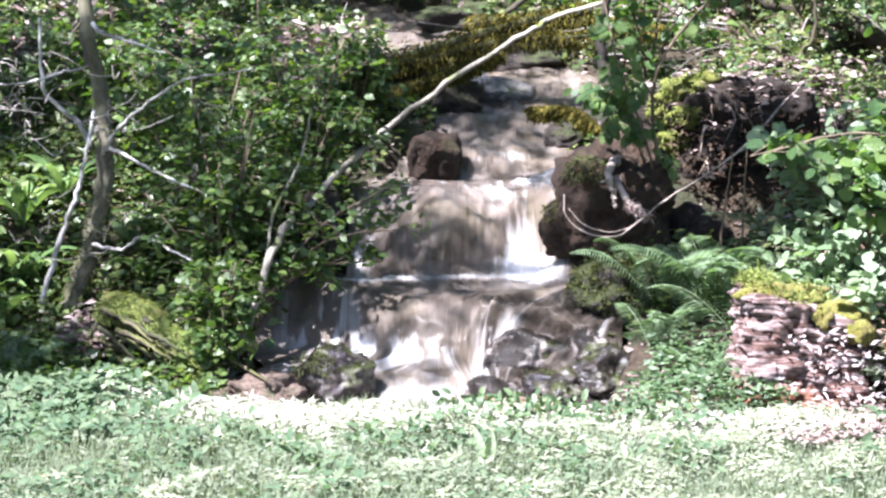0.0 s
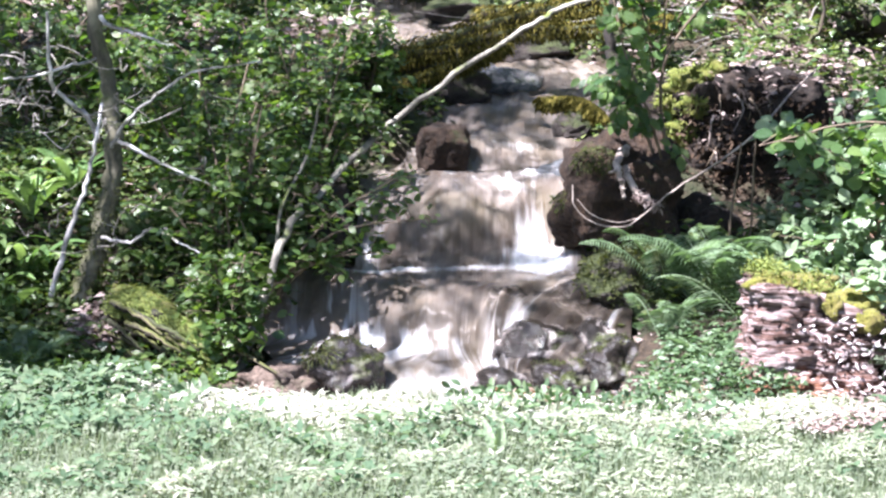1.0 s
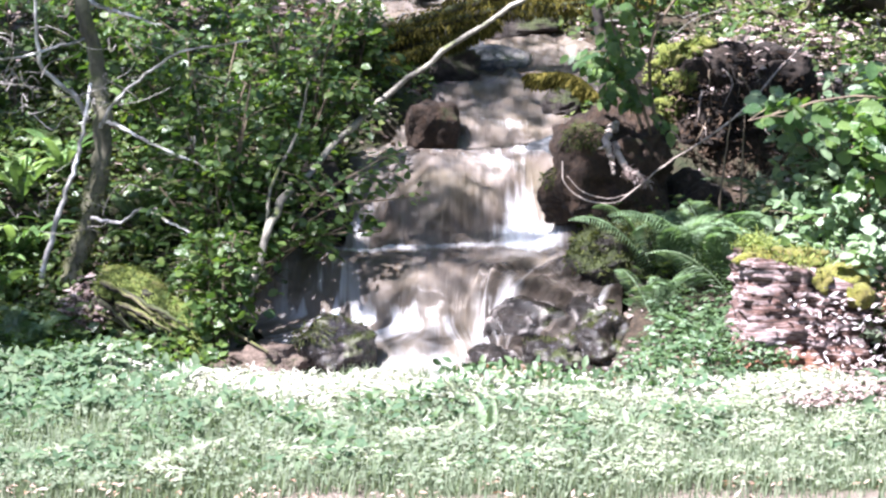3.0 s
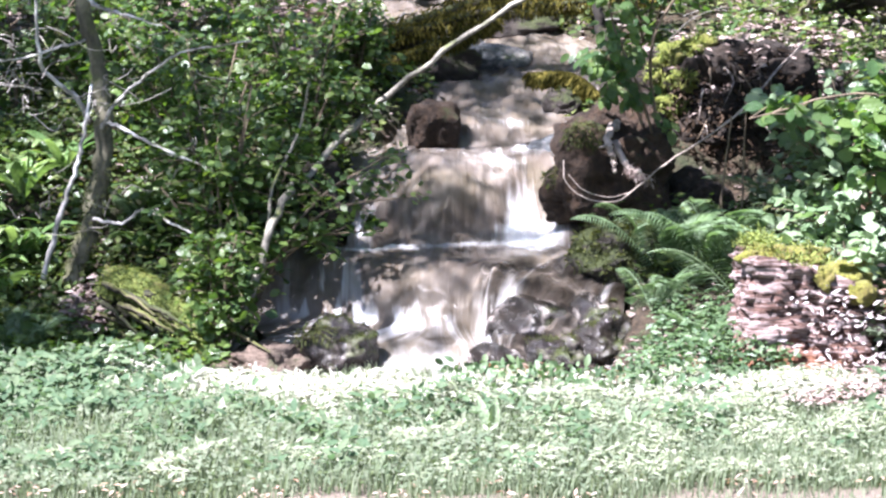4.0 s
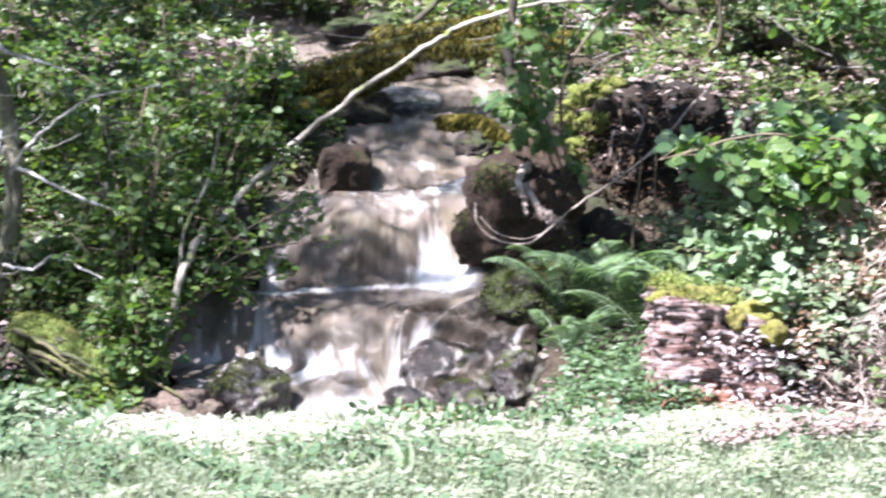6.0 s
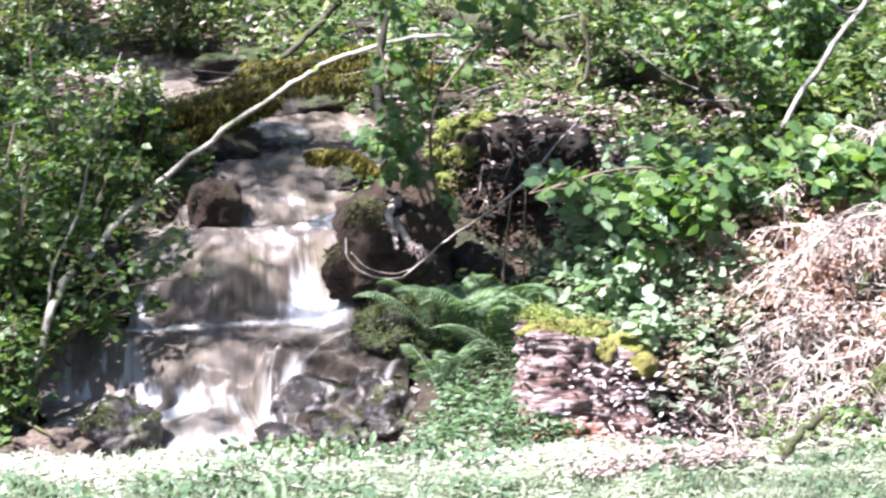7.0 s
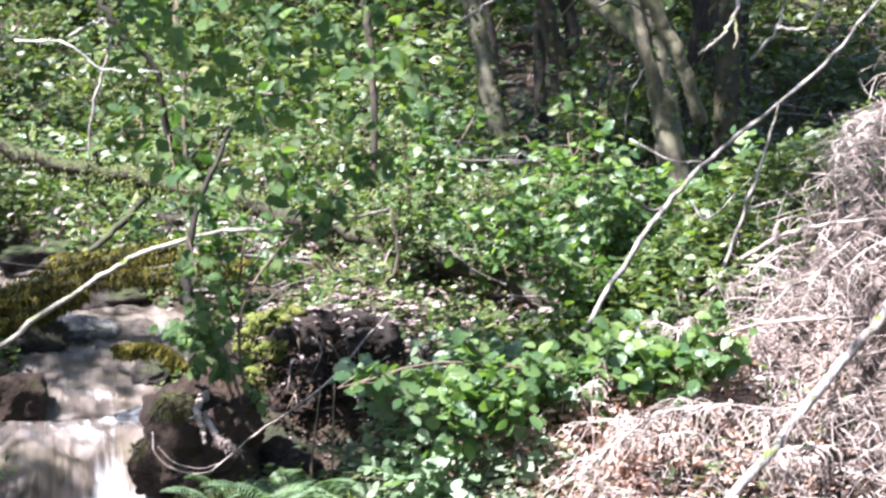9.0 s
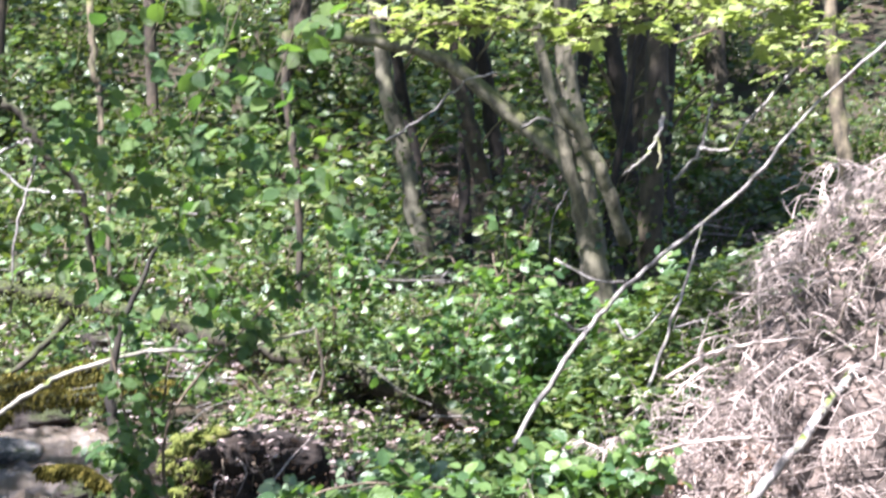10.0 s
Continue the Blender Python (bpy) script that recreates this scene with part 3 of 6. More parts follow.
    v = np.stack([X, Y + dy, Z + dz + 0.012 * np.clip(froth, 0, 1) * np.random.default_rng(3).uniform(0.2, 1.2, froth.shape)], -1)
    i = (np.arange(n - 1)[:, None] * w + np.arange(w - 1)[None]).ravel()
    me = np_mesh("water", v.reshape(-1, 3), np.stack([i, i + 1, i + w + 1, i + w], -1), WATER)
    for key, values in (("froth", froth), ("film", film)):
        me.attributes.new(key, 'FLOAT', 'POINT').data.foreach_set("value", values.ravel().astype(np.float32))
    f = me.attributes.new("flow", 'FLOAT_VECTOR', 'POINT')
    f.data.foreach_set("vector", np.stack([U, S, 0 * S], -1).astype(np.float32).ravel())
    tagged(part("water", me), "silty brown stream cascading white over rock ledges", "water", kind="structure")


build_water()


# ---- rocks ----
def rock(name, at, size, mat, label, turn=0.0, rough=0.22, seed=0.0, detail=4, block=0.0, sink=0.3):
    bm = bmesh.new()
    bmesh.ops.create_icosphere(bm, subdivisions=detail, radius=1)
    for v in bm.verts:
        p = v.co.copy()
        if block:
            m = max(abs(p.x), abs(p.y), abs(p.z))
            p = p.lerp(p / m * 0.85, block)
        d = noise.fractal(v.co * 1.3 + Vector((seed, seed * 2, 0)), 1.0, 2.0, 5)
        r = noise.ridged_multi_fractal(v.co * 1.1 + Vector((seed, 5, seed)), 1.0, 2.1, 4, 1.0, 2.0)
        e = noise.fractal(v.co * 6 + Vector((seed, 1, seed)), 0.8, 2.0, 4)
        v.co = p * (1 + rough * d - 0.10 * rough * r + 0.12 * rough * e)
        v.co = Vector((v.co.x * size[0], v.co.y * size[1], v.co.z * size[2]))
    me = bpy.data.meshes.new(name)
    bm.to_mesh(me)
    bm.free()
    me.materials.append(mat)
    me.polygons.foreach_set("use_smooth", np.ones(len(me.polygons), bool))
    ob = new(name, me)
    ob.matrix_basis = pose(*at, 0, 0, turn)
    return tagged(ob, label, "rock")


rock("boulder", (0.74, 10.38, 0.63), (0.29, 0.24, 0.29), ROCK_DARK, "large dark brown boulder with a mossy edge beside the cascade", 12, 0.36, 3.1, 6, 0.3)
rock("boulder", (0.0, 11.12, 0.79), (0.125, 0.13, 0.12), ROCK_DARK, "blocky dark brown boulder standing in the cascade", 8, 0.2, 5.2, 5, 0.5)
rock("rock", (-0.385, 9.60, 0.02), (0.165, 0.13, 0.135), ROCK_LOW, "wet mossy rock at the foot of the lower fall", 20, 0.24, 1.7, 5)
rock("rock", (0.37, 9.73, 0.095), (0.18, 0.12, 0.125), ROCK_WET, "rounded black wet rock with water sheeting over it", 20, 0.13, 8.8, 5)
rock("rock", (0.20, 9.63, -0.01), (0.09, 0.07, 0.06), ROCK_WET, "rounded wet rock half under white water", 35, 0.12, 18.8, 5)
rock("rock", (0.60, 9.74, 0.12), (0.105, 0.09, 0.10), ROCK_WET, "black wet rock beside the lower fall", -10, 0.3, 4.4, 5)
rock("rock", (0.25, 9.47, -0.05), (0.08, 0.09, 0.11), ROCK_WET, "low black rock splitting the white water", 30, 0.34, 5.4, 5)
rock("rock", (0.45, 9.52, -0.01), (0.12, 0.10, 0.10), ROCK_LOW, "low dark rock with moss at the water's edge", 5, 0.35, 2.4, 5)
rock("rock", (0.66, 9.60, 0.02), (0.15, 0.11, 0.13), ROCK_LOW, "low dark rock with moss at the water's edge", 25, 0.4, 3.4, 5)
rock("rock", (0.78, 9.95, 0.33), (0.22, 0.16, 0.13), ROCK_GREEN, "low rock covered in green moss", -15, 0.4, 6.1, 5)
rock("rock", (0.30, 12.3, 1.0), (0.22, 0.12, 0.10), ROCK_GREY, "smooth grey rock in the upper stream", 18, 0.25, 9.3)
rock("rock", (0.10, 12.5, 1.06), (0.15, 0.10, 0.09), ROCK_GREY, "smooth grey rock in the upper stream", -8, 0.3, 9.9)
rock("rock", (0.60, 11.45, 0.86), (0.10, 0.09, 0.06), ROCK_MOSSY, "small mossy rock in the upper cascade", 0, 0.4, 7.7)
rock("rock", (-0.66, 9.50, -0.01), (0.19, 0.12, 0.09), ROCK_TAN, "flat tan rock at the foot of the fall", 5, 0.35, 11.2, 5)
rock("rock", (0.54, 11.0, 0.69), (0.15, 0.08, 0.06), ROCK_GREY, "dark flat stone splitting the stream", -20, 0.35, 12.2)
# The dark earth colour puts in the shade of the gap left of the fall.
rock("rock_ledge", (-0.52, 10.55, 0.42), (0.22, 0.35, 0.28), EARTH, "dark ledge standing for the shaded gap under the shrubs", 0, 0.4, 13.3)
rock("rock_ledge", (-0.25, 11.5, 0.80), (0.20, 0.25, 0.16), ROCK_MOSSY, "dark mossy ledge overhung by shrubs", 0, 0.4, 10.3)
rock("rock_ledge", (-0.20, 12.15, 1.04), (0.42, 0.3, 0.17), ROCK_MOSSY, "mossy overhanging ledge above the stream", 10, 0.4, 14.1, 5)
rock("rock_ledge", (0.45, 13.0, 1.14), (0.5, 0.25, 0.15), ROCK_MOSSY, "mossy overhanging ledge above the stream", -6, 0.4, 17.1, 5)


# Added dark lump: the hollow's shade is put in as a solid shape.
rock("rock", (1.10, 10.45, 0.42), (0.22, 0.16, 0.2), EARTH, "added dark lump standing for the shaded hollow beside the boulder", 10, 0.4, 23.3, 5)


def litter_on(ob, shift, n):
    """Dry leaves lying on the upper side of a lump."""
    me = ob.data
    m = ob.matrix_basis
    tops = [m @ v.co for v in me.vertices if v.normal.z > 0.35]
    at = np.array([tops[k] for k in rng.integers(0, len(tops), n)]) + shift + (0, 0, 0.008)
    at += rng.normal(0, 0.012, at.shape)
    ln = 0.05 * rng.uniform(0.5, 1.2, n)
    v, f = leaves(at, randway(n, 0.25), unit(np.array((0, -0.2, 1.0)) + 0.45 * rng.standard_normal((n, 3))), ln, 0.65 * ln)
    tagged(part("leaf_litter", np_mesh("leaf_litter", v, f, LEAF_DEAD)), "pale dry fallen leaves on bare earth", "undergrowth", kind="stuff")


def build_earth_bank():
    """An undercut lip of dark earth with roots hanging out of its face."""
    e = thing("earth_bank", (1.32, 11.0, 0.82), "undercut bank of dark earth with hanging roots", "bank")
    for at, size, seed in (((0, 0, 0.08), (0.31, 0.30, 0.24), 15.5), ((0.34, 0.16, 0.0), (0.27, 0.26, 0.17), 21.5), ((-0.18, 0.12, 0.12), (0.22, 0.24, 0.22), 25.1)):
        lump = rock("earth", at, size, EARTH, "", 10, 0.55, seed, 5)
        lump.parent, lump["category"] = e, ""
        litter_on(lump, np.array((1.32, 11.0, 0.82)), 520)
    for _ in range(15):
        x = rng.uniform(-0.30, 0.30)
        z = rng.uniform(-0.02, 0.24)
        y = -0.29 * math.sqrt(max(0.05, 1 - (x / 0.35) ** 2 - ((z - 0.08) / 0.28) ** 2)) - 0.01
        d = rng.uniform(0.06, 0.22)
        limb("root", [(x, y + 0.03, z), (x + rng.normal(0, 0.02), y - 0.03, z - 0.3 * d), (x + rng.normal(0, 0.06), y - 0.02, z - d)], rng.uniform(0.003, 0.007), 0.002, TAN_WOOD if rng.uniform() < 0.2 else TWIG, e, sides=5, steps=3)
    for x, y, z, a in ((-0.27, -0.10, 0.27, 0.07), (-0.24, -0.20, 0.17, 0.055), (-0.30, -0.15, 0.05, 0.06), (-0.17, -0.12, 0.31, 0.055), (-0.33, -0.06, 0.18, 0.06)):
        m = rock("moss_cushion", (x, y, z), (1.1 * a, 0.7 * a, 0.8 * a), MOSS_LIT, "yellow-green moss cushion", 0, 0.9, 9 * x + 7 * z, 4)
        m.parent, m["category"] = e, ""


build_earth_bank()


# ---- trees ----
def tree(name, trunk, r0, r1, mat, label, limbs=(), crown=None, group=""):
    """A trunk line with named limbs, and a crown of small leaves in loose clumps above."""
    global rng
    kept, rng = rng, np.random.default_rng(int(1000 + 97 * trunk[0][0] + 13 * trunk[0][1]))
    t = thing(name, trunk[0], label, "tree", group)
    o = np.array(trunk[0])
    limb("trunk", np.array(trunk) - o, r0, r1, mat, t, sides=12, steps=7)
    for pts, a, b, m in limbs:
        limb("limb", np.array(pts) - o, a, b, m, t, sides=7)
    if crown:
        (cx, cy, cz), (rx, ry, rz), clumps, per, size = crown
        c = np.array((cx, cy, cz)) - o
        top = np.array(trunk[-1]) - o
        d = randway(clumps)
        at = c + d * rng.uniform(0.35, 1.0, (clumps, 1)) * np.array((rx, ry, rz))
        lines = []
        arms = []
        for p in at:
            mid = 0.5 * (p + top) + rng.normal(0, 0.15, 3)
            arms.append(tube([top, mid, p], 0.014, 0.005, 5, 3))
            for _ in range(3):
                lines.append(smooth_line([p, p + rng.normal(0, 0.25, 3), p + rng.normal(0, 0.4, 3) + (0, 0, -0.1)], 3))
        v, f = joined(arms)
        tagged(part("branch_spread", np_mesh("branch_spread", v, f, mat), t), kind="stuff")
        v, f = foliage_mesh(lines, per / 3, size, 0.75, SMALL, spread=0.12, tumble=0.5)
        tagged(part("crown", np_mesh("crown", v, f, LEAF_CANOPY), t), kind="stuff")
    rng = kept
    return t


# Crowns hang out of view; several are shifted to shade the stream and grove.
SUNNY = "tall thin woodland tree with mossy bark and leafy crown"
tree("tree", [(-1.50, 10.2, 0.22), (-1.40, 10.2, 0.49), (-1.34, 10.2, 0.81), (-1.35, 10.2, 1.02), (-1.37, 10.2, 1.2), (-1.41, 10.2, 1.41), (-1.5, 10.3, 2.4), (-1.4, 10.4, 4.2)], 0.042, 0.024, BARK_FLECKED,
     "slender crooked tree with moss and bare pale branches",
     [([(-1.33, 10.15, 0.89), (-1.25, 10.07, 0.87), (-1.1, 9.98, 0.8), (-0.89, 9.9, 0.72)], 0.010, 0.004, BARK_BARE),
      ([(-1.34, 10.15, 0.86), (-1.29, 10.1, 0.95), (-1.21, 10.05, 1.03), (-1.07, 10.0, 1.13), (-0.97, 9.95, 1.18), (-0.71, 9.9, 1.22)], 0.009, 0.004, BARK_BARE),
      ([(-1.4, 10.2, 1.4), (-1.31, 10.13, 1.34), (-1.22, 10.07, 1.32), (-1.07, 10.0, 1.28)], 0.011, 0.004, BARK_BARE),
      ([(-1.40, 10.2, 0.88), (-1.45, 10.15, 1.0), (-1.56, 10.1, 1.1), (-1.57, 10.05, 1.19), (-1.57, 10.0, 1.41)], 0.011, 0.006, BARK_BARE),
      ([(-1.39, 10.2, 1.22), (-1.51, 10.1, 1.19), (-1.62, 10.0, 1.16), (-1.73, 9.9, 1.15)], 0.007, 0.004, BARK_BARE),
      ([(-1.38, 10.1, 0.5), (-1.25, 10.03, 0.49), (-1.16, 9.95, 0.55), (-1.05, 9.88, 0.51), (-0.95, 9.8, 0.47)], 0.008, 0.004, BARK_BARE),
      ([(-1.59, 10.1, 0.26), (-1.5, 10.1, 0.55), (-1.44, 10.1, 0.71), (-1.41, 10.1, 0.85), (-1.38, 10.17, 1.04)], 0.012, 0.007, BARK_BARE)],
     ((-2.25, 10.0, 5.3), (0.95, 1.0, 0.7), 32, 70, 0.09))
tree("tree", [(0.93, 10.62, 0.5), (0.81, 10.6, 0.75), (0.75, 10.6, 0.91), (0.735, 10.6, 1.12), (0.70, 10.62, 1.3), (0.74, 10.6, 1.6), (0.9, 10.6, 1.95)], 0.046, 0.008, BARK_SHADED,
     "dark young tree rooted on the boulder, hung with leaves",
     [([(0.80, 10.5, 0.84), (0.72, 10.2, 0.83), (0.705, 10.09, 0.77), (0.72, 10.07, 0.71), (0.73, 10.06, 0.665)], 0.020, 0.008, TAN_WOOD),
      ([(0.71, 10.09, 0.765), (0.69, 10.06, 0.772), (0.665, 10.04, 0.77)], 0.008, 0.004, TAN_WOOD),
      ([(0.74, 10.2, 0.78), (0.77, 10.1, 0.70), (0.82, 10.07, 0.66), (0.87, 10.07, 0.63)], 0.015, 0.010, TAN_WOOD)],
     None)
fibres = tufts("root_clump", 260, [(0.78, 10.08, 0.685), (0.82, 10.07, 0.655), (0.87, 10.07, 0.635)], 0.016, LEAF_DEAD, "matted tan root fibres below the young tree", 0.024, 0.9)
fibres["category"] = "roots"
tree("tree", [(3.38, 17, 1.8), (3.24, 17, 2.3), (3.15, 17, 2.77), (3.05, 17, 3.16), (2.98, 17, 3.62), (2.8, 16.8, 5), (2.4, 16, 7)], 0.07, 0.045, BARK_FLECKED, SUNNY, (), ((1.25, 14.2, 7.6), (1.7, 2.0, 1.1), 60, 66, 0.14), "trees on the slope")
tree("tree", [(3.72, 16.5, 1.8), (3.57, 16.5, 2.66), (3.46, 16.5, 3.11), (3.39, 16.5, 3.57), (3.3, 16.3, 5)], 0.07, 0.04, BARK_DARK, SUNNY, (), ((2.9, 17.0, 7.4), (2.2, 2.0, 1.2), 42, 70, 0.14), "trees on the slope")
tree("tree", [(3.76, 13.6, 1.1), (3.64, 13.6, 1.65), (3.57, 13.6, 2.09), (3.5, 13.6, 2.63), (3.44, 13.6, 3.1), (3.4, 13.5, 4.5), (3.2, 13.3, 6.2)], 0.085, 0.055, BARK_OLIVE, "stout mossy tree with several crossing stems",
     [([(3.56, 13.65, 2.15), (3.75, 14.6, 2.5), (3.54, 15.2, 2.88), (3.11, 15.4, 3.27), (2.61, 15.5, 3.41), (2.25, 15.5, 3.44)], 0.06, 0.04, BARK_OLIVE),
      ([(3.6, 13.6, 1.9), (3.5, 13.55, 2.25), (3.42, 13.5, 2.5), (3.33, 13.5, 2.9), (3.2, 13.5, 3.5)], 0.045, 0.028, BARK_OLIVE),
      ([(3.30, 13.2, 2.82), (3.42, 13.2, 2.63), (3.55, 13.25, 2.42), (3.72, 13.4, 2.05)], 0.032, 0.04, BARK_OLIVE),
      ([(3.92, 13.3, 2.76), (3.86, 13.25, 2.62), (3.77, 13.2, 2.50), (3.68, 13.3, 2.42)], 0.014, 0.008, BARK_PALE),
      ([(3.86, 13.25, 2.62), (3.87, 13.2, 2.52), (3.85, 13.2, 2.44)], 0.010, 0.006, BARK_OLIVE),
      ([(3.12, 13.3, 2.68), (3.2, 13.2, 2.72), (3.3, 13.2, 2.68), (3.4, 13.3, 2.63)], 0.010, 0.006, BARK_PALE)],
     ((1.9, 12.6, 6.6), (1.9, 1.7, 1.0), 48, 60, 0.14), "trees on the slope")
tree("tree", [(4.15, 14.3, 1.3), (4.12, 14.3, 2.1), (4.2, 14.4, 3.0), (4.3, 14.4, 4.6)], 0.075, 0.06, BARK_DARK, "dark ivy-grown trunk on the slope", (), ((3.4, 15.2, 6.8), (1.7, 1.5, 0.9), 60, 66, 0.14), "trees on the slope")
tree("tree", [(5.3, 18, 2.2), (5.15, 18, 3.17), (5.12, 18, 3.76), (5.0, 17.6, 6)], 0.12, 0.07, BARK_DARK, SUNNY, (), ((3.4, 14.8, 7.4), (2.3, 2.0, 1.2), 66, 66, 0.14), "trees on the slope")
tree("tree", [(4.9, 13, 2.0), (4.84, 13, 2.59), (4.81, 13, 2.89), (4.79, 13, 3.36), (4.9, 13, 5)], 0.05, 0.03, BARK, "thin grey sapling stem on the slope", (), None, "trees on the slope")
GROVE = "dark shaded stem in the grove on the slope"
# The grove's shade is put into the near-black bark of these stems.
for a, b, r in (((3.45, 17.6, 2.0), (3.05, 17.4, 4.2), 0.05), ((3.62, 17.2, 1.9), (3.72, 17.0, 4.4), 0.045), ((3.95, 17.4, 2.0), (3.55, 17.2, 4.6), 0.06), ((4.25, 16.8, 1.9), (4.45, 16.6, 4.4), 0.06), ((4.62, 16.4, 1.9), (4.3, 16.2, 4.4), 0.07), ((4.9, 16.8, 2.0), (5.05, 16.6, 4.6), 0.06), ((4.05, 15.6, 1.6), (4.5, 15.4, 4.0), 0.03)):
    tree("tree", [a, tuple(0.6 * p + 0.4 * q + 0.05 * math.sin(9 * p + q) for p, q in zip(a, b)), tuple(0.2 * p + 0.8 * q for p, q in zip(a, b)), b, (b[0] + 0.2, b[1] - 0.2, 6.2)], r, 0.6 * r, BARK_SHADED, GROVE,
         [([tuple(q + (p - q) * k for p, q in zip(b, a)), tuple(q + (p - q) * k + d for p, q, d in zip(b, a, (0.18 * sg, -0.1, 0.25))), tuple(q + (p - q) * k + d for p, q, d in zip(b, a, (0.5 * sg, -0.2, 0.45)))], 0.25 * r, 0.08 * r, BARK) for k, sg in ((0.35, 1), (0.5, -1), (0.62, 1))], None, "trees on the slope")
for x, y, r, lean in ((-3.4, 19, 0.12, 0.3), (-2.2, 22, 0.14, -0.2), (0.4, 20, 0.11, 0.2), (1.6, 19, 0.05, -0.1), (2.2, 24, 0.15, 0.2), (4.4, 22, 0.14, -0.2), (6.6, 21, 0.16, 0.1), (7.6, 17, 0.12, -0.3), (3.0, 21, 0.10, 0.1), (5.9, 25, 0.15, 0.0), (8.6, 24, 0.15, 0.2)):
    z = float(height(x, y))
    tree("tree", [(x, y, z - 0.15), (x + 0.3 * lean, y, z + 1.5), (x + lean, y - 0.2, z + 3.4), (x + 1.3 * lean, y - 0.5, z + 5.5)], r, 0.6 * r, BARK_DARK, "woodland tree with dark bark higher on the slope", (),
         ((x + lean, y - 1.5, z + 6.2), (2.6, 2.6, 1.6), 34, 44, 0.15), "trees on the slope")

# Unseen trees added beside the view; their crowns shade the bank, thicket and stream.
for x, y, lean, c in ((-4.6, 9.2, 0.9, (-2.55, 8.0, 5.0)), (-5.6, 7.7, 0.6, (-4.3, 7.55, 5.0)), (5.6, 8.6, -2.2, (2.1, 9.0, 5.0)), (-5.2, 11.6, 0.5, (-3.4, 10.6, 5.4)), (-6.0, 9.6, 0.6, (-4.4, 9.2, 5.4)), (-4.4, 14.2, 0.8, (-2.9, 12.35, 5.8)), (-3.0, 16.8, 0.2, (-2.9, 15.4, 6.2))):
    z = float(height(x, y))
    tree("tree", [(x, y, z - 0.15), (x + 0.3 * lean, y, z + 1.5), (x + lean, y - 0.2, z + 3.2), (x + 1.3 * lean, y - 0.4, z + 4.4)], 0.12, 0.06, BARK_DARK, "unseen leafy tree added to cast shade", (), (c, {-4.6: (1.1, 0.85, 0.5), -5.6: (0.5, 0.35, 0.5), -6.0: (0.6, 0.5, 0.5), -4.4: (0.65, 0.6, 0.4), 5.6: (0.8, 0.6, 0.5)}.get(x, (1.5, 1.3, 0.9)), {-5.6: 18, -6.0: 14, -4.6: 38, -5.2: 32, 5.6: 9, -4.4: 26}.get(x, 46), {-4.6: 80}.get(x, 60), {-4.6: 0.075}.get(x, 0.12)), "trees at the wood's edge")

for line, n, r in (([(3.64, 13.6, 1.65), (3.57, 13.6, 2.09), (3.5, 13.6, 2.63), (3.44, 13.6, 3.1)], 200, 0.085), ([(4.12, 14.3, 1.6), (4.12, 14.3, 2.1), (4.2, 14.4, 3.0)], 340, 0.085), ([(3.24, 17, 2.3), (3.15, 17, 2.77), (3.05, 17, 3.16)], 130, 0.08), ([(3.57, 16.5, 2.3), (3.46, 16.5, 3.11), (3.39, 16.5, 3.57)], 130, 0.08)):
    p = smooth_line(line, 8)
    k = rng.integers(0, len(p), n)
    d = randway(n, 0.2)
    v, f = leaves(p[k] + d * r + rng.normal(0, 0.02, (n, 3)), randway(n, 0.6) + (0, 0, -0.6), d + 0.4 * rng.standard_normal((n, 3)), 0.05 * rng.uniform(0.5, 1.2, n), 0.04, OVATE)
    tagged(part("ivy", np_mesh("ivy", v, f, LEAF_COVER)), "dark ivy climbing a slope tree", "ivy", kind="stuff")

# ---- poles, logs and dead branches ----
pole = thing("leaning_stem", (-0.84, 9.75, -0.04), "thin bare stem leaning over the stream", "tree")
o = np.array((-0.84, 9.75, -0.04))
limb("stem", np.array([(-0.83, 9.62, -0.06), (-0.71, 9.72, 0.285), (-0.60, 9.82, 0.587), (-0.505, 10.2, 0.668), (-0.24, 10.85, 0.9), (0.049, 10.88, 1.121), (0.394, 10.95, 1.341), (0.536, 11.0, 1.418),
                       (0.87, 10.8, 1.51), (1.21, 10.8, 1.513), (1.60, 10.9, 1.592)]) - o, 0.017, 0.007, POLE_BARK, pole, sides=10)
limb("side_stem", np.array([(-0.65, 9.78, 0.45), (-0.64, 9.9, 0.64), (-0.54, 10.0, 0.85), (-0.49, 10.0, 1.05)]) - o, 0.008, 0.004, POLE_BARK, pole)

tufts("trunk_moss", 900, [(-1.49, 10.2, 0.24), (-1.40, 10.2, 0.49), (-1.35, 10.2, 0.72)], 0.042, MOSS_DARK, "shaggy moss round the foot of the slender tree", 0.026, 0.5)["category"] = "moss"

ml = thing("fallen_log", (0.07, 13.4, 1.3), "moss-grown log lying across the slope", "log")
o = np.array((0.07, 13.4, 1.3))
limb("log", np.array([(-0.6, 13.5, 2.2), (-0.15, 13.4, 1.95), (0.26, 13.3, 1.81), (0.64, 13.25, 1.74), (1.05, 13.0, 1.63), (1.62, 12.8, 1.46), (1.94, 12.6, 1.37), (2.3, 12.4, 1.24), (2.9, 12.2, 0.97)]) + (0, -0.05, 0.03) - o, 0.034, 0.054, BARK_MOSSY, ml, sides=12, lump=0.16)
limb("branch", np.array([(0.7, 13.2, 1.72), (0.5, 13.15, 1.5), (0.3, 13.1, 1.35)]) - o, 0.025, 0.014, BARK_MOSSY, ml)
limb("branch", np.array([(0.42, 13.25, 1.78), (0.40, 13.2, 1.92)]) - o, 0.02, 0.014, BARK_MOSSY, ml)

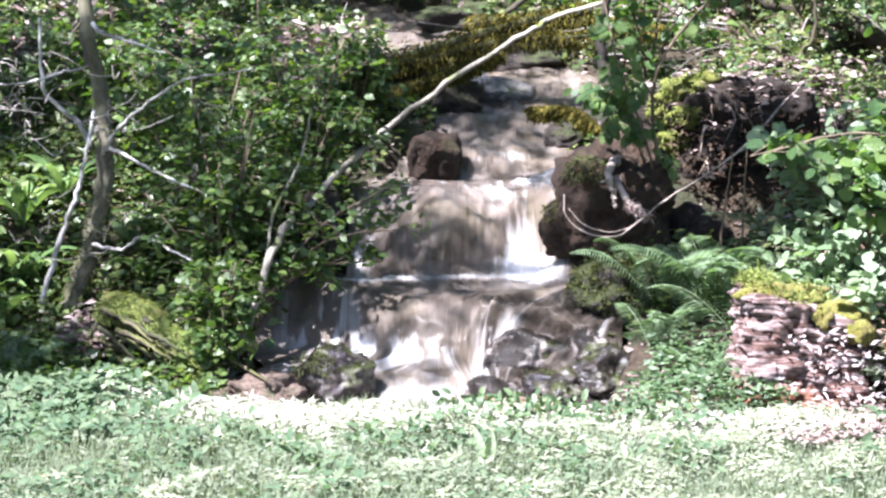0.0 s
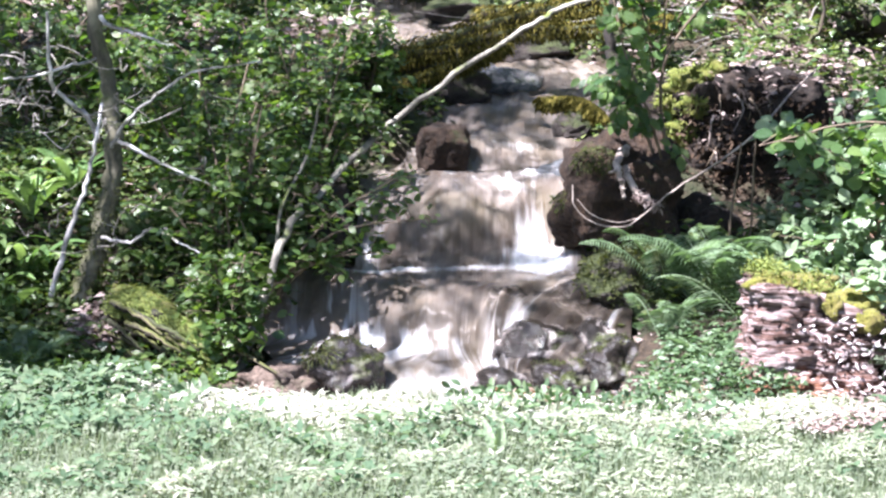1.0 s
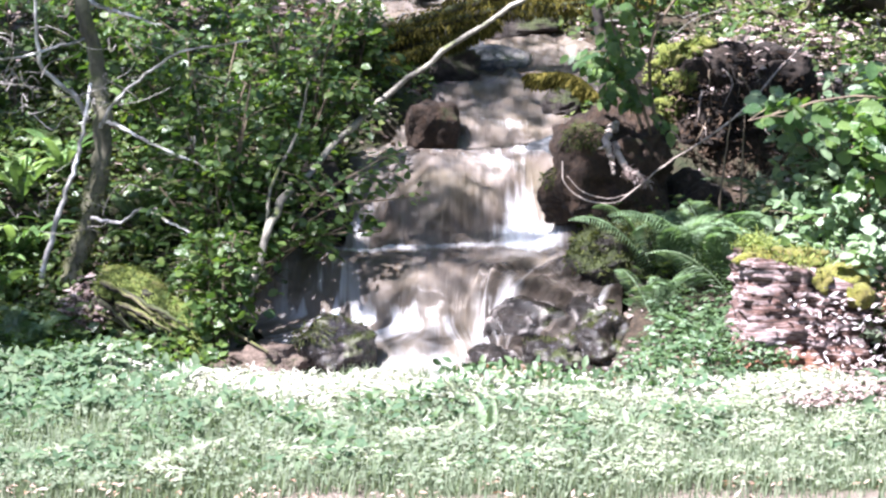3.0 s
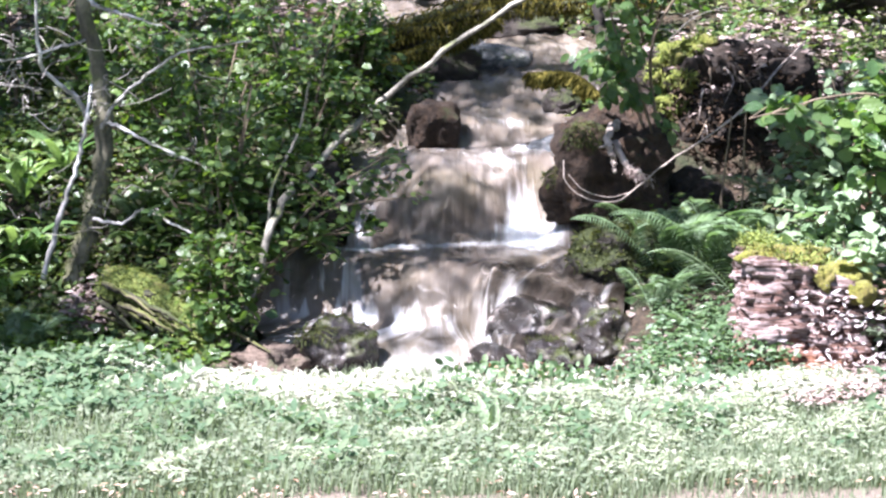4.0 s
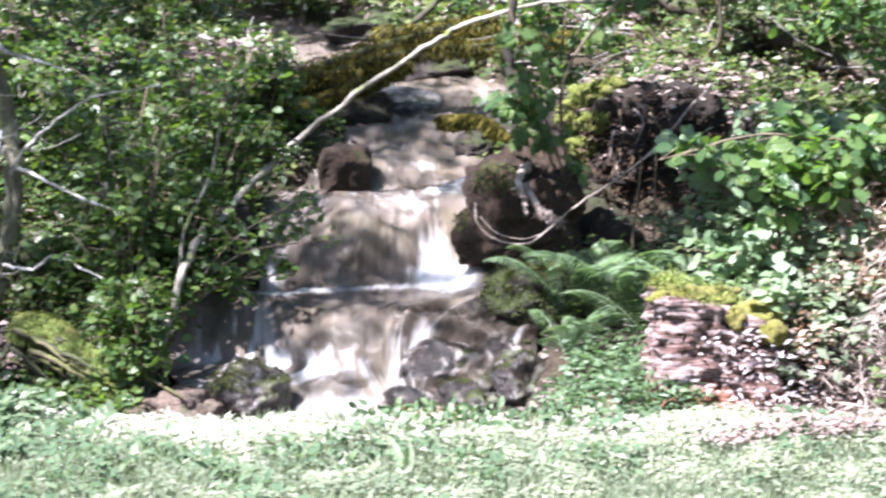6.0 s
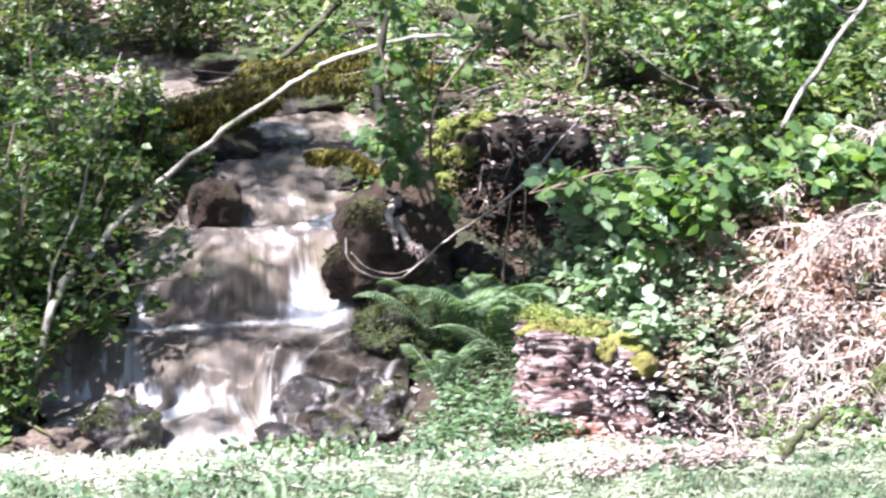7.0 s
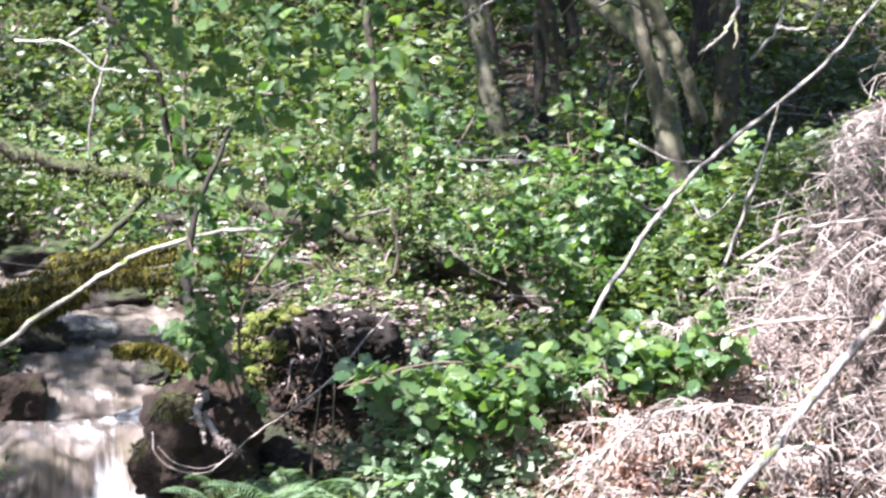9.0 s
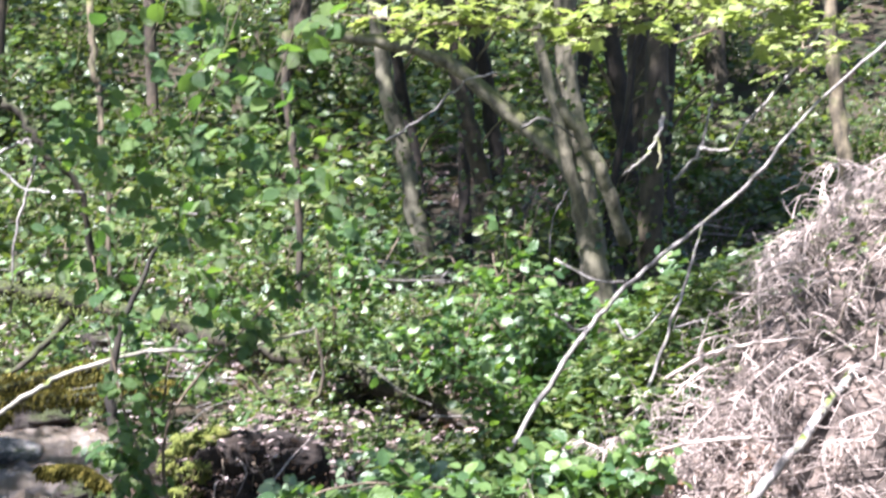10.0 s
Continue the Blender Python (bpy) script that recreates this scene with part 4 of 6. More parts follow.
tufts("moss", 2600, np.array([(-0.5, 13.47, 2.14), (-0.15, 13.4, 1.95), (0.26, 13.3, 1.81), (0.64, 13.25, 1.74), (1.05, 13.0, 1.63), (1.62, 12.8, 1.46), (2.3, 12.4, 1.24)]) + (0, -0.05, 0.02) - o, 0.044, MOSS_DARK, "dark shaggy moss", 0.036, 0.8, ml)
# Brighter moss along the top: the light falling there is put into colour.
tufts("moss", 2600, np.array([(0.26, 13.3, 1.82), (1.05, 13.0, 1.64), (1.62, 12.8, 1.47), (2.3, 12.4, 1.25), (2.8, 12.23, 1.0)]) + (0, -0.05, 0.035) - o, 0.05, MOSS_TUFT, "yellow-green moss", 0.026, 0.2, ml)
dead = [([(2.45, 10.8, 1.05), (2.71, 10.8, 1.44), (2.87, 10.8, 1.64), (3.08, 10.8, 1.84), (3.37, 10.8, 2.06), (3.61, 10.8, 2.26), (3.86, 10.8, 2.55), (4.3, 10.9, 2.9)], 0.013, 0.006,
         [[(2.67, 10.8, 1.89), (2.85, 10.8, 1.8), (3.0, 10.8, 1.79)], [(2.66, 10.75, 1.65), (2.76, 10.8, 1.58), (2.84, 10.8, 1.6)]]),
        ([(2.88, 10.6, 0.95), (3.04, 10.6, 1.34), (3.15, 10.6, 1.61), (3.26, 10.65, 1.88), (3.34, 10.75, 2.05)], 0.010, 0.005,
         [[(2.89, 10.6, 1.62), (2.97, 10.6, 1.54), (3.18, 10.6, 1.73)], [(3.15, 10.6, 1.58), (3.3, 10.6, 1.62)]]),
        ([(3.72, 12, 2.47), (3.87, 12, 2.47), (3.96, 12, 2.59), (4.11, 12, 2.75), (4.4, 12, 3.1)], 0.009, 0.008, [])]
for pts, a, b, sides_ in dead:
    d = thing("dead_branch", pts[0], "bare grey dead branch slanting out of the brush", "branch")
    o = np.array(pts[0])
    stem = limb("stem", np.array(pts) - o, a, b, BARK_PALE, d)
    for sp in sides_:
        limb("twig", np.array(sp) - o, 0.006, 0.003, BARK_PALE, stem)


def build_stump():
    """A broken block of rotten trunk: layered split wood with moss cushions on top."""
    st = thing("rotten_stump", (1.36, 9.3, 0.0), "broken grey rotten stump with yellow moss on top", "stump")
    n, w = 70, 120
    v = np.zeros((n, w, 3))
    for i in range(n):
        z = i / (n - 1)
        for j in range(w):
            a = 2 * math.pi * j / w
            c, s = math.cos(a), math.sin(a)
            r = (abs(c) ** 5 + abs(s) ** 5) ** -0.2
            warp = z + 0.10 * noise.noise(Vector((c * 3, s * 3, 1)))
            k = 0.10 * noise.fractal(Vector((c * 3.2, s * 3.2, z * 8)), 0.9, 2, 5) + 0.04 * (noise.cell(Vector((3, 1, warp * 12))) - 0.5) + 0.07 * (noise.cell(Vector((c * 7, s * 7, warp * 14))) - 0.5)
            r *= 0.93 + k
            top = 0.42 - 0.07 * c + 0.03 * noise.fractal(Vector((c, s, 2)), 1, 2, 3)
            v[i, j] = (0.27 * r * c + 0.02 * z, 0.22 * r * s, z * top - 0.03 - 0.10 * max(0, c) * (1 - z))
    centre = np.array([[0.02, 0, 0.40]])
    i = (np.arange(n - 1)[:, None] * w + np.arange(w)[None])
    k = (np.arange(n - 1)[:, None] * w + (np.arange(w)[None] + 1) % w)
    quads = np.stack([i, k, k + w, i + w], -1).reshape(-1, 4)
    e = (n - 1) * w
    tris = np.array([(n * w, e + j, e + (j + 1) % w) for j in range(w)])
    wood = part("wood", np_mesh("wood", np.vstack([v.reshape(-1, 3), centre]), [quads, tris], ROTTEN), st)
    for x, y, z, a, b, c in ((-0.13, -0.08, 0.42, 0.11, 0.10, 0.06), (0.0, 0.05, 0.41, 0.13, 0.11, 0.04), (0.17, -0.05, 0.36, 0.11, 0.12, 0.045), (0.2, -0.19, 0.30, 0.06, 0.04, 0.05), (0.07, -0.17, 0.35, 0.04, 0.05, 0.05)):
        m = rock("moss_cushion", (x, y, z), (a, b, c), MOSS, "yellow-green moss cushion", 0, 0.4, 3 * x + 7 * y, 4)
        m.parent = wood
        m["category"] = ""
    n = 2400
    turn, far = rng.uniform(0, 2 * np.pi, n), np.sqrt(rng.uniform(0, 1, n))
    tx, ty = 0.27 * far * np.cos(turn), 0.22 * far * np.sin(turn)
    keep = np.sin(17 * tx + 3) + np.sin(19 * ty + 11 * tx) > -0.5
    at = np.stack([tx, ty, 0.425 - 0.26 * tx + 0.02 * np.sin(30 * tx)], -1)[keep]
    n = len(at)
    v, f = leaves(at + rng.normal(0, 0.012, at.shape), randway(n, 0.7) + (0, -0.4, 0.3), randway(n), 0.028 * rng.uniform(0.5, 1.3, n), 0.009, SMALL)
    tagged(part("moss", np_mesh("moss", v, f, MOSS_TUFT), st, "bright yellow-green moss blades"), kind="stuff")
    n = 620
    x, z = rng.uniform(-0.2, 0.38, n), rng.uniform(0.03, 0.35, n)
    keep = (z < 0.36 - 0.35 * np.clip(x, 0, 1)) & (rng.uniform(0, 1, n) < 0.1 + 1.5 * (x + 0.1))
    x, z = x[keep], z[keep]
    n = len(x)
    at = np.stack([x, -0.215 - 0.02 * rng.uniform(0, 1, n) + 0.25 * np.clip(np.abs(x) - 0.2, 0, 1), z], -1)
    v, f = leaves(at, randway(n, 0.35), np.array((0, -1.0, 0.5)) + 0.4 * rng.standard_normal((n, 3)), 0.034 * rng.uniform(0.4, 1.4, n), 0.015, SMALL)
    tagged(part("crumbled_wood", np_mesh("crumbled_wood", v, f, CHIP), st, "pale crumbling chips of rotten wood"), kind="stuff")


build_stump()


def build_mossy_log():
    """A low half-rotten log: a crooked body split into strips, under shaggy moss."""
    o = np.array((-1.15, 9.75, 0.1))
    lg = thing("mossy_log", o, "low mossy fallen log with a dark knot hole", "log")
    body = np.array([(-1.29, 9.92, 0.24), (-1.17, 9.83, 0.23), (-1.02, 9.7, 0.14), (-0.88, 9.56, 0.02)]) - o
    v, q, t = tube(body, 0.07, 0.045, 28, 14, 0.05)
    part("log", np_mesh("log", v, [q, t], BARK_MOSSY), lg)
    v, q, t = tube(body + (0.01, -0.01, 0.014), 0.074, 0.048, 32, 16, 0.13)
    part("moss_sheet", np_mesh("moss_sheet", v, [q, t], MOSS_LIT), lg, "sheet of bright yellow-green moss")
    # A near-black lump puts in the shade of the knot hole.
    rim = rock("knot_hole", np.array((-1.11, 9.715, 0.235)) - o, (0.034, 0.03, 0.026), BARK_SHADED, "dark knot hole", 0, 0.5, 2.2, 3)
    rim.parent, rim["category"] = lg, ""
    for k in range(24):
        a = rng.uniform(-0.10, 0.08, 3) * (1, 0.6, 0.6)
        b = rng.uniform(-0.04, 0.04, 3)
        p = body[rng.integers(0, 3)] + a + (0, -0.07, 0.03 - 0.007 * k)
        e = p + np.array((0.26, -0.2, -0.13)) * rng.uniform(0.6, 1.2) + b
        limb("splinter", [p, 0.5 * (p + e) + (0, 0, 0.012), e], 0.012, 0.005, BARK if k % 3 else BARK_MOSSY, lg, sides=6)
    spine = smooth_line(body, 8)
    k = rng.uniform(0, len(spine) - 1.001, 9000)
    i = k.astype(int)
    d = randway(9000)
    d[:, 2] = np.abs(d[:, 2]) - 0.35
    at = spine[i] + (spine[i + 1] - spine[i]) * (k - i)[:, None] + (0.01, -0.02, 0.015) + unit(d) * (0.082 - 0.03 * k / len(spine))[:, None]
    way = unit(spine[i + 1] - spine[i]) + 0.35 * rng.standard_normal((9000, 3)) + (0, 0, -0.15)
    v, f = leaves(at, way, unit(d) + 0.3 * rng.standard_normal((9000, 3)), 0.045 * rng.uniform(0.4, 1.3, 9000), 0.007, SMALL)
    tagged(part("moss", np_mesh("moss", v, f, MOSS_TUFT), lg, "combed yellow-green moss"), kind="stuff")


build_mossy_log()


# ---- shrubs, ferns and other plants ----
def shrub(name, stems, mat_leaf, label, leaf=0.05, twigs=9, reach=0.22, per=9, ratio=0.75, shape=SMALL, group="", mat=TWIG, r=0.008, at=None, single=0, **how):
    at = np.array(stems[0][0] if at is None else at)
    t = thing(name, at, label, "shrub", group)
    lines = [smooth_line(np.array(s) - at, 6) for s in stems]
    for s in stems:
        limb("stem", np.array(s) - at, r, 0.4 * r, mat, t, sides=6)
    tw = twig_system(lines, twigs, reach)
    v, f = joined([tube(l, 0.3 * r, 0.15 * r, 3, 1, 0, False) for l in tw])
    spray = tagged(part("twig_spray", np_mesh("twig_spray", v, f, mat), t), kind="stuff")
    placed = foliage_on(tw, per, leaf, ratio, shape, **how)
    if single:
        placed = single_leaves(spray, placed, ratio, shape, mat_leaf, single)
        if not len(placed[0]):
            return t
    v, f = leaves(placed[0], placed[1], placed[2], placed[3], placed[3] * ratio, shape)
    tagged(part("foliage", np_mesh("foliage", v, f, mat_leaf), t), kind="stuff")
    return t


def stems_at(x, y, n, tall, spread, lean=(0, 0)):
    z = float(height(x, y)) - 0.03
    out = []
    for _ in range(n):
        a = rng.uniform(0, 2 * np.pi)
        d = np.array((np.cos(a), np.sin(a) * 0.7)) * spread * rng.uniform(0.3, 1) + np.array(lean)
        h = tall * rng.uniform(0.65, 1.1)
        out.append([(x, y, z), (x + 0.35 * d[0], y + 0.35 * d[1], z + 0.55 * h), (x + d[0], y + d[1], z + h)])
    return out


THICKET = "dense green shrub with small leaves on the stream bank"
for x, y, tall, spread, n in ((-0.85, 9.95, 0.95, 0.35, 7), (-0.72, 10.15, 0.7, 0.25, 6), (-0.95, 10.4, 0.85, 0.35, 7), (-0.55, 10.7, 0.75, 0.3, 6), (-0.75, 11.2, 0.8, 0.35, 6), (-1.15, 10.9, 0.7, 0.3, 6), (-0.35, 11.4, 0.5, 0.25, 5)):
    shrub("shrub", stems_at(x, y, n, tall, spread), LEAF, THICKET, 0.049, 14, 0.2, 13, 0.8, OVATE, group="thicket on the bank")
shrub("shrub", [[(-0.8, 9.8, 0.05), (-0.55, 9.9, 0.40), (-0.25, 9.95, 0.46)], [(-0.8, 9.8, 0.05), (-0.65, 9.8, 0.35), (-0.35, 9.9, 0.48)], [(-0.8, 9.8, 0.05), (-0.5, 9.9, 0.5), (-0.05, 9.95, 0.60)], [(-0.8, 9.8, 0.05), (-0.5, 9.9, 0.55), (-0.2, 9.95, 0.75)], [(-0.8, 9.8, 0.05), (-0.9, 9.7, 0.3), (-0.95, 9.7, 0.4)], [(-0.8, 9.8, 0.05), (-0.85, 9.7, 0.2), (-0.85, 9.65, 0.32)]],
      LEAF, "small-leaved shrub reaching out over the water", 0.05, 16, 0.16, 8, 0.8, OVATE)

shrub("shrub", stems_at(-0.84, 9.52, 5, 0.5, 0.16, (0.0, 0)), LEAF, "shaded shrub with small leaves at the foot of the leaning stem", 0.05, 12, 0.16, 9, 0.8, OVATE, "thicket on the bank")
HAZEL = "hazel spray with broad round green leaves"
shrub("hazel_bush", [[(2.3, 10.1, 0.3), (2.12, 9.85, 0.74), (1.68, 9.55, 1.0), (1.19, 9.45, 0.92)], [(2.3, 10.1, 0.3), (2.16, 9.8, 0.78), (1.87, 9.55, 0.98), (1.59, 9.5, 0.81)],
                     [(2.3, 10.1, 0.3), (2.35, 9.8, 0.78), (2.45, 9.6, 1.0), (2.66, 9.55, 0.96)], [(2.3, 10.1, 0.3), (2.16, 9.8, 0.64), (1.92, 9.6, 0.86), (1.73, 9.55, 0.7)],
                     [(2.3, 10.1, 0.3), (2.35, 9.85, 0.82), (2.5, 9.65, 1.02), (2.72, 9.6, 0.99)], [(2.3, 10.1, 0.3), (2.2, 9.8, 0.85), (2.27, 9.6, 0.97), (2.42, 9.55, 0.9)]],
      LEAF_HAZEL, HAZEL, 0.078, 20, 0.26, 13, 0.9, OVATE, single=300, droop=0.2, tumble=0.5, lift=(0.1, -0.6, 0.8))
shrub("hazel_bush", [[(0.95, 10.45, 0.6), (0.85, 10.2, 0.95), (0.72, 10.15, 1.3), (0.6, 10.1, 1.9)], [(0.95, 10.45, 0.6), (0.9, 10.2, 1.2), (1.2, 10.1, 1.6), (1.5, 10.0, 1.85)], [(0.95, 10.45, 0.6), (0.74, 10.2, 1.15), (0.7, 10.1, 1.0)]],
      LEAF_HAZEL, "hazel shoots with drooping dark green leaves", 0.07, 14, 0.12, 8, 0.7, OVATE, single=300, droop=0.8, tumble=0.5, lift=(0, -0.8, 0.6))


shrub("hazel_bough", [[(1.3, 10.9, 3.3), (1.1, 10.2, 2.6), (0.8, 9.9, 2.2), (0.6, 9.8, 1.75)], [(1.3, 10.9, 3.3), (1.0, 10.2, 2.5), (0.5, 10.0, 2.3)], [(1.3, 10.9, 3.3), (1.2, 10.1, 2.4), (1.15, 9.9, 1.9)],
                      [(1.3, 10.9, 3.3), (1.35, 10.2, 2.5), (1.5, 9.9, 1.95)], [(1.3, 10.9, 3.3), (1.0, 10.3, 2.4), (0.95, 9.9, 1.6)]],
      LEAF_HAZEL, "hazel bough hanging down with broad leaves", 0.085, 15, 0.28, 5, 0.85, OVATE, single=300, droop=0.5, tumble=0.6, lift=(0, -0.5, 0.8), r=0.0022, mat=BARK_DARK)
shrub("hazel_bough", [[(0.6, 10.2, 3.2), (0.5, 9.6, 2.5), (0.35, 9.3, 2.0)], [(0.6, 10.2, 3.2), (0.8, 9.6, 2.4), (0.9, 9.3, 1.95), (0.95, 9.2, 1.65)], [(0.6, 10.2, 3.2), (0.6, 9.5, 2.3), (0.65, 9.3, 1.8)], [(0.6, 10.2, 3.2), (1.1, 9.6, 2.5), (1.3, 9.3, 2.1)]],
      LEAF_HAZEL, "hazel bough hanging down with broad leaves", 0.08, 10, 0.24, 5, 0.85, OVATE, single=300, droop=0.5, tumble=0.6, lift=(0, -0.5, 0.8), r=0.0022, mat=BARK_DARK)
# Added above the view: leafy stems that shade the hanging boughs and earth bank.
shrub("hazel_bough", [[(1.3, 10.9, 3.3), (0.9, 10.0, 3.6), (0.2, 9.1, 3.5)], [(1.3, 10.9, 3.3), (0.7, 10.1, 3.7), (-0.3, 9.3, 3.7)], [(1.3, 10.9, 3.3), (1.2, 9.9, 3.6), (0.8, 9.0, 3.4)], [(1.3, 10.9, 3.3), (0.8, 9.7, 3.9), (0.3, 9.2, 4.0)], [(1.3, 10.9, 3.3), (1.0, 9.8, 3.9), (0.6, 9.0, 3.8)]],
      LEAF_HAZEL, "unseen hazel bough added overhead to cast shade", 0.10, 9, 0.30, 6, 0.9, OVATE, r=0.008, mat=BARK_DARK)
# Added above the view: dense leaves that shade the boulder and its hollow.
shrub("hazel_bough", [[(2.1, 9.0, 4.9), (0.7, 8.6, 4.2), (-0.3, 8.75, 3.6), (-0.8, 8.85, 3.4)], [(2.1, 9.0, 4.9), (0.7, 8.6, 4.2), (-0.1, 8.8, 3.6), (-0.5, 8.9, 3.4)], [(2.1, 9.0, 4.9), (0.8, 8.6, 4.1), (0.1, 8.75, 3.6), (-0.35, 8.85, 3.4)], [(2.1, 9.0, 4.9), (0.8, 8.6, 4.1), (0.2, 8.9, 3.6), (-0.1, 9.0, 3.4)], [(2.1, 9.0, 4.9), (0.9, 9.0, 4.1), (0.4, 9.3, 3.6), (0.05, 9.45, 3.4)]],
      LEAF_HAZEL, "unseen hazel bough added overhead to cast shade", 0.09, 24, 0.26, 9, 0.9, OVATE, r=0.008, mat=BARK_DARK, start=0.4)
shrub("hazel_bough", [[(2.1, 9.0, 4.9), (1.2, 7.2, 3.6), (0.8, 6.6, 2.5), (0.64, 6.5, 2.1)], [(2.1, 9.0, 4.9), (1.4, 7.2, 3.6), (1.0, 6.6, 2.6), (0.85, 6.5, 2.2)], [(2.1, 9.0, 4.9), (1.1, 7.2, 3.6), (0.65, 6.6, 2.6), (0.5, 6.5, 2.25)]],
      LEAF_HAZEL, "near hazel bough hanging down with broad leaves", 0.07, 9, 0.2, 5, 0.9, OVATE, single=300, droop=0.5, tumble=0.6, lift=(0, -0.5, 0.8), r=0.003, mat=BARK_DARK)
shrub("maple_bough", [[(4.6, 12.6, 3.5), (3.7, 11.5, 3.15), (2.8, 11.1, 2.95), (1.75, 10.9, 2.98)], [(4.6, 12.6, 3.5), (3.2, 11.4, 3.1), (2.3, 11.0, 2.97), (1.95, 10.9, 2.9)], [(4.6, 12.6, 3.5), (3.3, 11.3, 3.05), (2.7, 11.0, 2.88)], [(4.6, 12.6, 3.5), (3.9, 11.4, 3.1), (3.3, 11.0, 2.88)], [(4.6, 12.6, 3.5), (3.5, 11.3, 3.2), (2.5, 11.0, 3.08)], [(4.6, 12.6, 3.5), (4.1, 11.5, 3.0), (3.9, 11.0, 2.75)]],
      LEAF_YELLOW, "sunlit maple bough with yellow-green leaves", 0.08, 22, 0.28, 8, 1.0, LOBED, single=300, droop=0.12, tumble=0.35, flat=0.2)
for x, y, tall, spread, n in ((1.05, 12.3, 0.6, 0.4, 4), (2.5, 12.3, 0.7, 0.5, 5), (2.8, 12.5, 0.6, 0.4, 5), (2.1, 13.4, 0.8, 0.6, 5), (2.6, 11.2, 0.5, 0.4, 4), (2.85, 11.7, 0.5, 0.35, 5), (2.98, 13.0, 0.95, 0.3, 6)):
    shrub("hazel_bush", stems_at(x, y, n, tall, spread, (-0.1, -0.15)), LEAF_HAZEL, "young hazel bush with broad light green leaves", 0.068, 10, 0.28, 10, 0.9, OVATE, "hazel on the slope", tumble=0.55, lift=(0, -0.35, 0.9))
def fern(at, fronds, length, label, group="ferns by the stump", mat=LEAF_FERN):
    t = thing("fern", at, label, "fern", group)
    for _ in range(fronds):
        a = rng.uniform(0, 2 * np.pi)
        d = np.array((np.cos(a), np.sin(a), 0))
        s = length * rng.uniform(0.75, 1.1)
        k = np.linspace(0, 1, 34)[:, None]
        line = d * s * (rng.uniform(0.4, 0.75) * k) + np.array((0, 0, 1.0)) * s * (0.95 * k - 0.5 * k ** 2.4)
        tang = unit(np.gradient(line, axis=0))
        side = unit(np.cross(tang, (0, 0, 1.0)) + 0.3 * rng.standard_normal(3))
        nrm = np.cross(side, tang)
        shape = np.sin(np.pi * np.clip(0.08 + 0.92 * k[:, 0], 0, 1) ** 0.75)
        pieces = [tube(line, 0.004, 0.001, 4, 1, 0, False)]
        v0, f0 = joined(pieces)
        vs, fs, base = [v0], [f0[0][:, [0, 1, 2]], f0[0][:, [0, 2, 3]]], len(v0)
        for sg in (1, -1):
            v, f = leaves(line[3:], sg * side[3:] + 0.35 * tang[3:] - 0.2 * nrm[3:], nrm[3:] + 0.25 * rng.standard_normal((31, 3)), 0.19 * s * shape[3:] + 0.008, 0.016 * s, SMALL)
            vs.append(v), fs.append(f + base)
            base += len(v)
        part("frond", np_mesh("frond", np.vstack(vs), np.vstack(fs), mat), t)
    return t


kept_rng = rng
rng = np.random.default_rng(19)
for x, y, n, size, look_ in ((0.90, 9.85, 13, 0.56, "lush green fern with arching fronds"), (1.10, 9.8, 13, 0.62, "lush green fern with arching fronds"), (1.30, 9.75, 12, 0.62, "pale sunlit fern with arching fronds"),
                            (0.84, 9.62, 8, 0.34, "small green fern beside the wet rocks"), (1.02, 9.4, 8, 0.32, "small green fern beside the wet rocks"), (1.6, 9.95, 10, 0.45, "green fern behind the stump"), (1.45, 10.15, 9, 0.45, "green fern behind the stump")):
    fern((x, y, float(height(x, y)) - 0.01), n, size, look_)
rng = kept_rng
for x, y, tall, spread, n in ((-2.3, 11.0, 0.6, 0.4, 6), (-1.9, 11.5, 0.7, 0.45, 6), (-2.7, 11.6, 0.8, 0.5, 6), (-1.5, 11.4, 0.6, 0.4, 6), (-2.3, 12.4, 0.8, 0.5, 6), (-1.5, 12.3, 0.8, 0.5, 6)):
    shrub("shrub", stems_at(x, y, n, tall, spread), LEAF, "leafy shrub behind the slender tree", 0.06, 12, 0.24, 10, 0.8, OVATE, "thicket on the bank")
for x, y, n, size in ((-1.6, 9.7, 10, 0.34), (-1.25, 10.6, 8, 0.35), (-1.85, 10.2, 9, 0.34)):
    fern((x, y, float(height(x, y)) - 0.01), n, size, "shaded dark fern on the bank", "ferns on the bank")


def strap_fern(at, n, length, group="strap ferns"):
    t = thing("strap_fern", at, "glossy green fern with long strap leaves", "fern", group)
    for _ in range(n):
        a = rng.uniform(0, 2 * np.pi)
        d = np.array((np.cos(a), np.sin(a), 0))
        s = length * rng.uniform(0.6, 1.1)
        m = 10
        k = np.linspace(0, 1, m)[:, None]
        line = d * s * 0.7 * k ** 1.2 + np.array((0, 0, 1.0)) * s * (1.0 * k - 0.62 * k ** 2.4)
        tang = unit(np.gradient(line, axis=0))
        side = unit(np.cross(tang, (0, 0, 1.0)) + 0.25 * rng.standard_normal(3))
        nrm = np.cross(side, tang)
        wd = 0.019 * (s / 0.3) * (np.sin(np.pi * np.clip(0.12 + 0.86 * k, 0, 1)) ** 0.6) * (1 + 0.12 * rng.standard_normal((m, 1)))
        v = np.stack([line - side * wd + nrm * 0.3 * wd, line, line + side * wd + nrm * 0.3 * wd], 1).reshape(-1, 3)
        i = np.arange(m - 1) * 3
        part("leaf", np_mesh("leaf", v, np.vstack([np.stack([i, i + 1, i + 4, i + 3], -1), np.stack([i + 1, i + 2, i + 5, i + 4], -1)]), LEAF_STRAP), t)
    return t


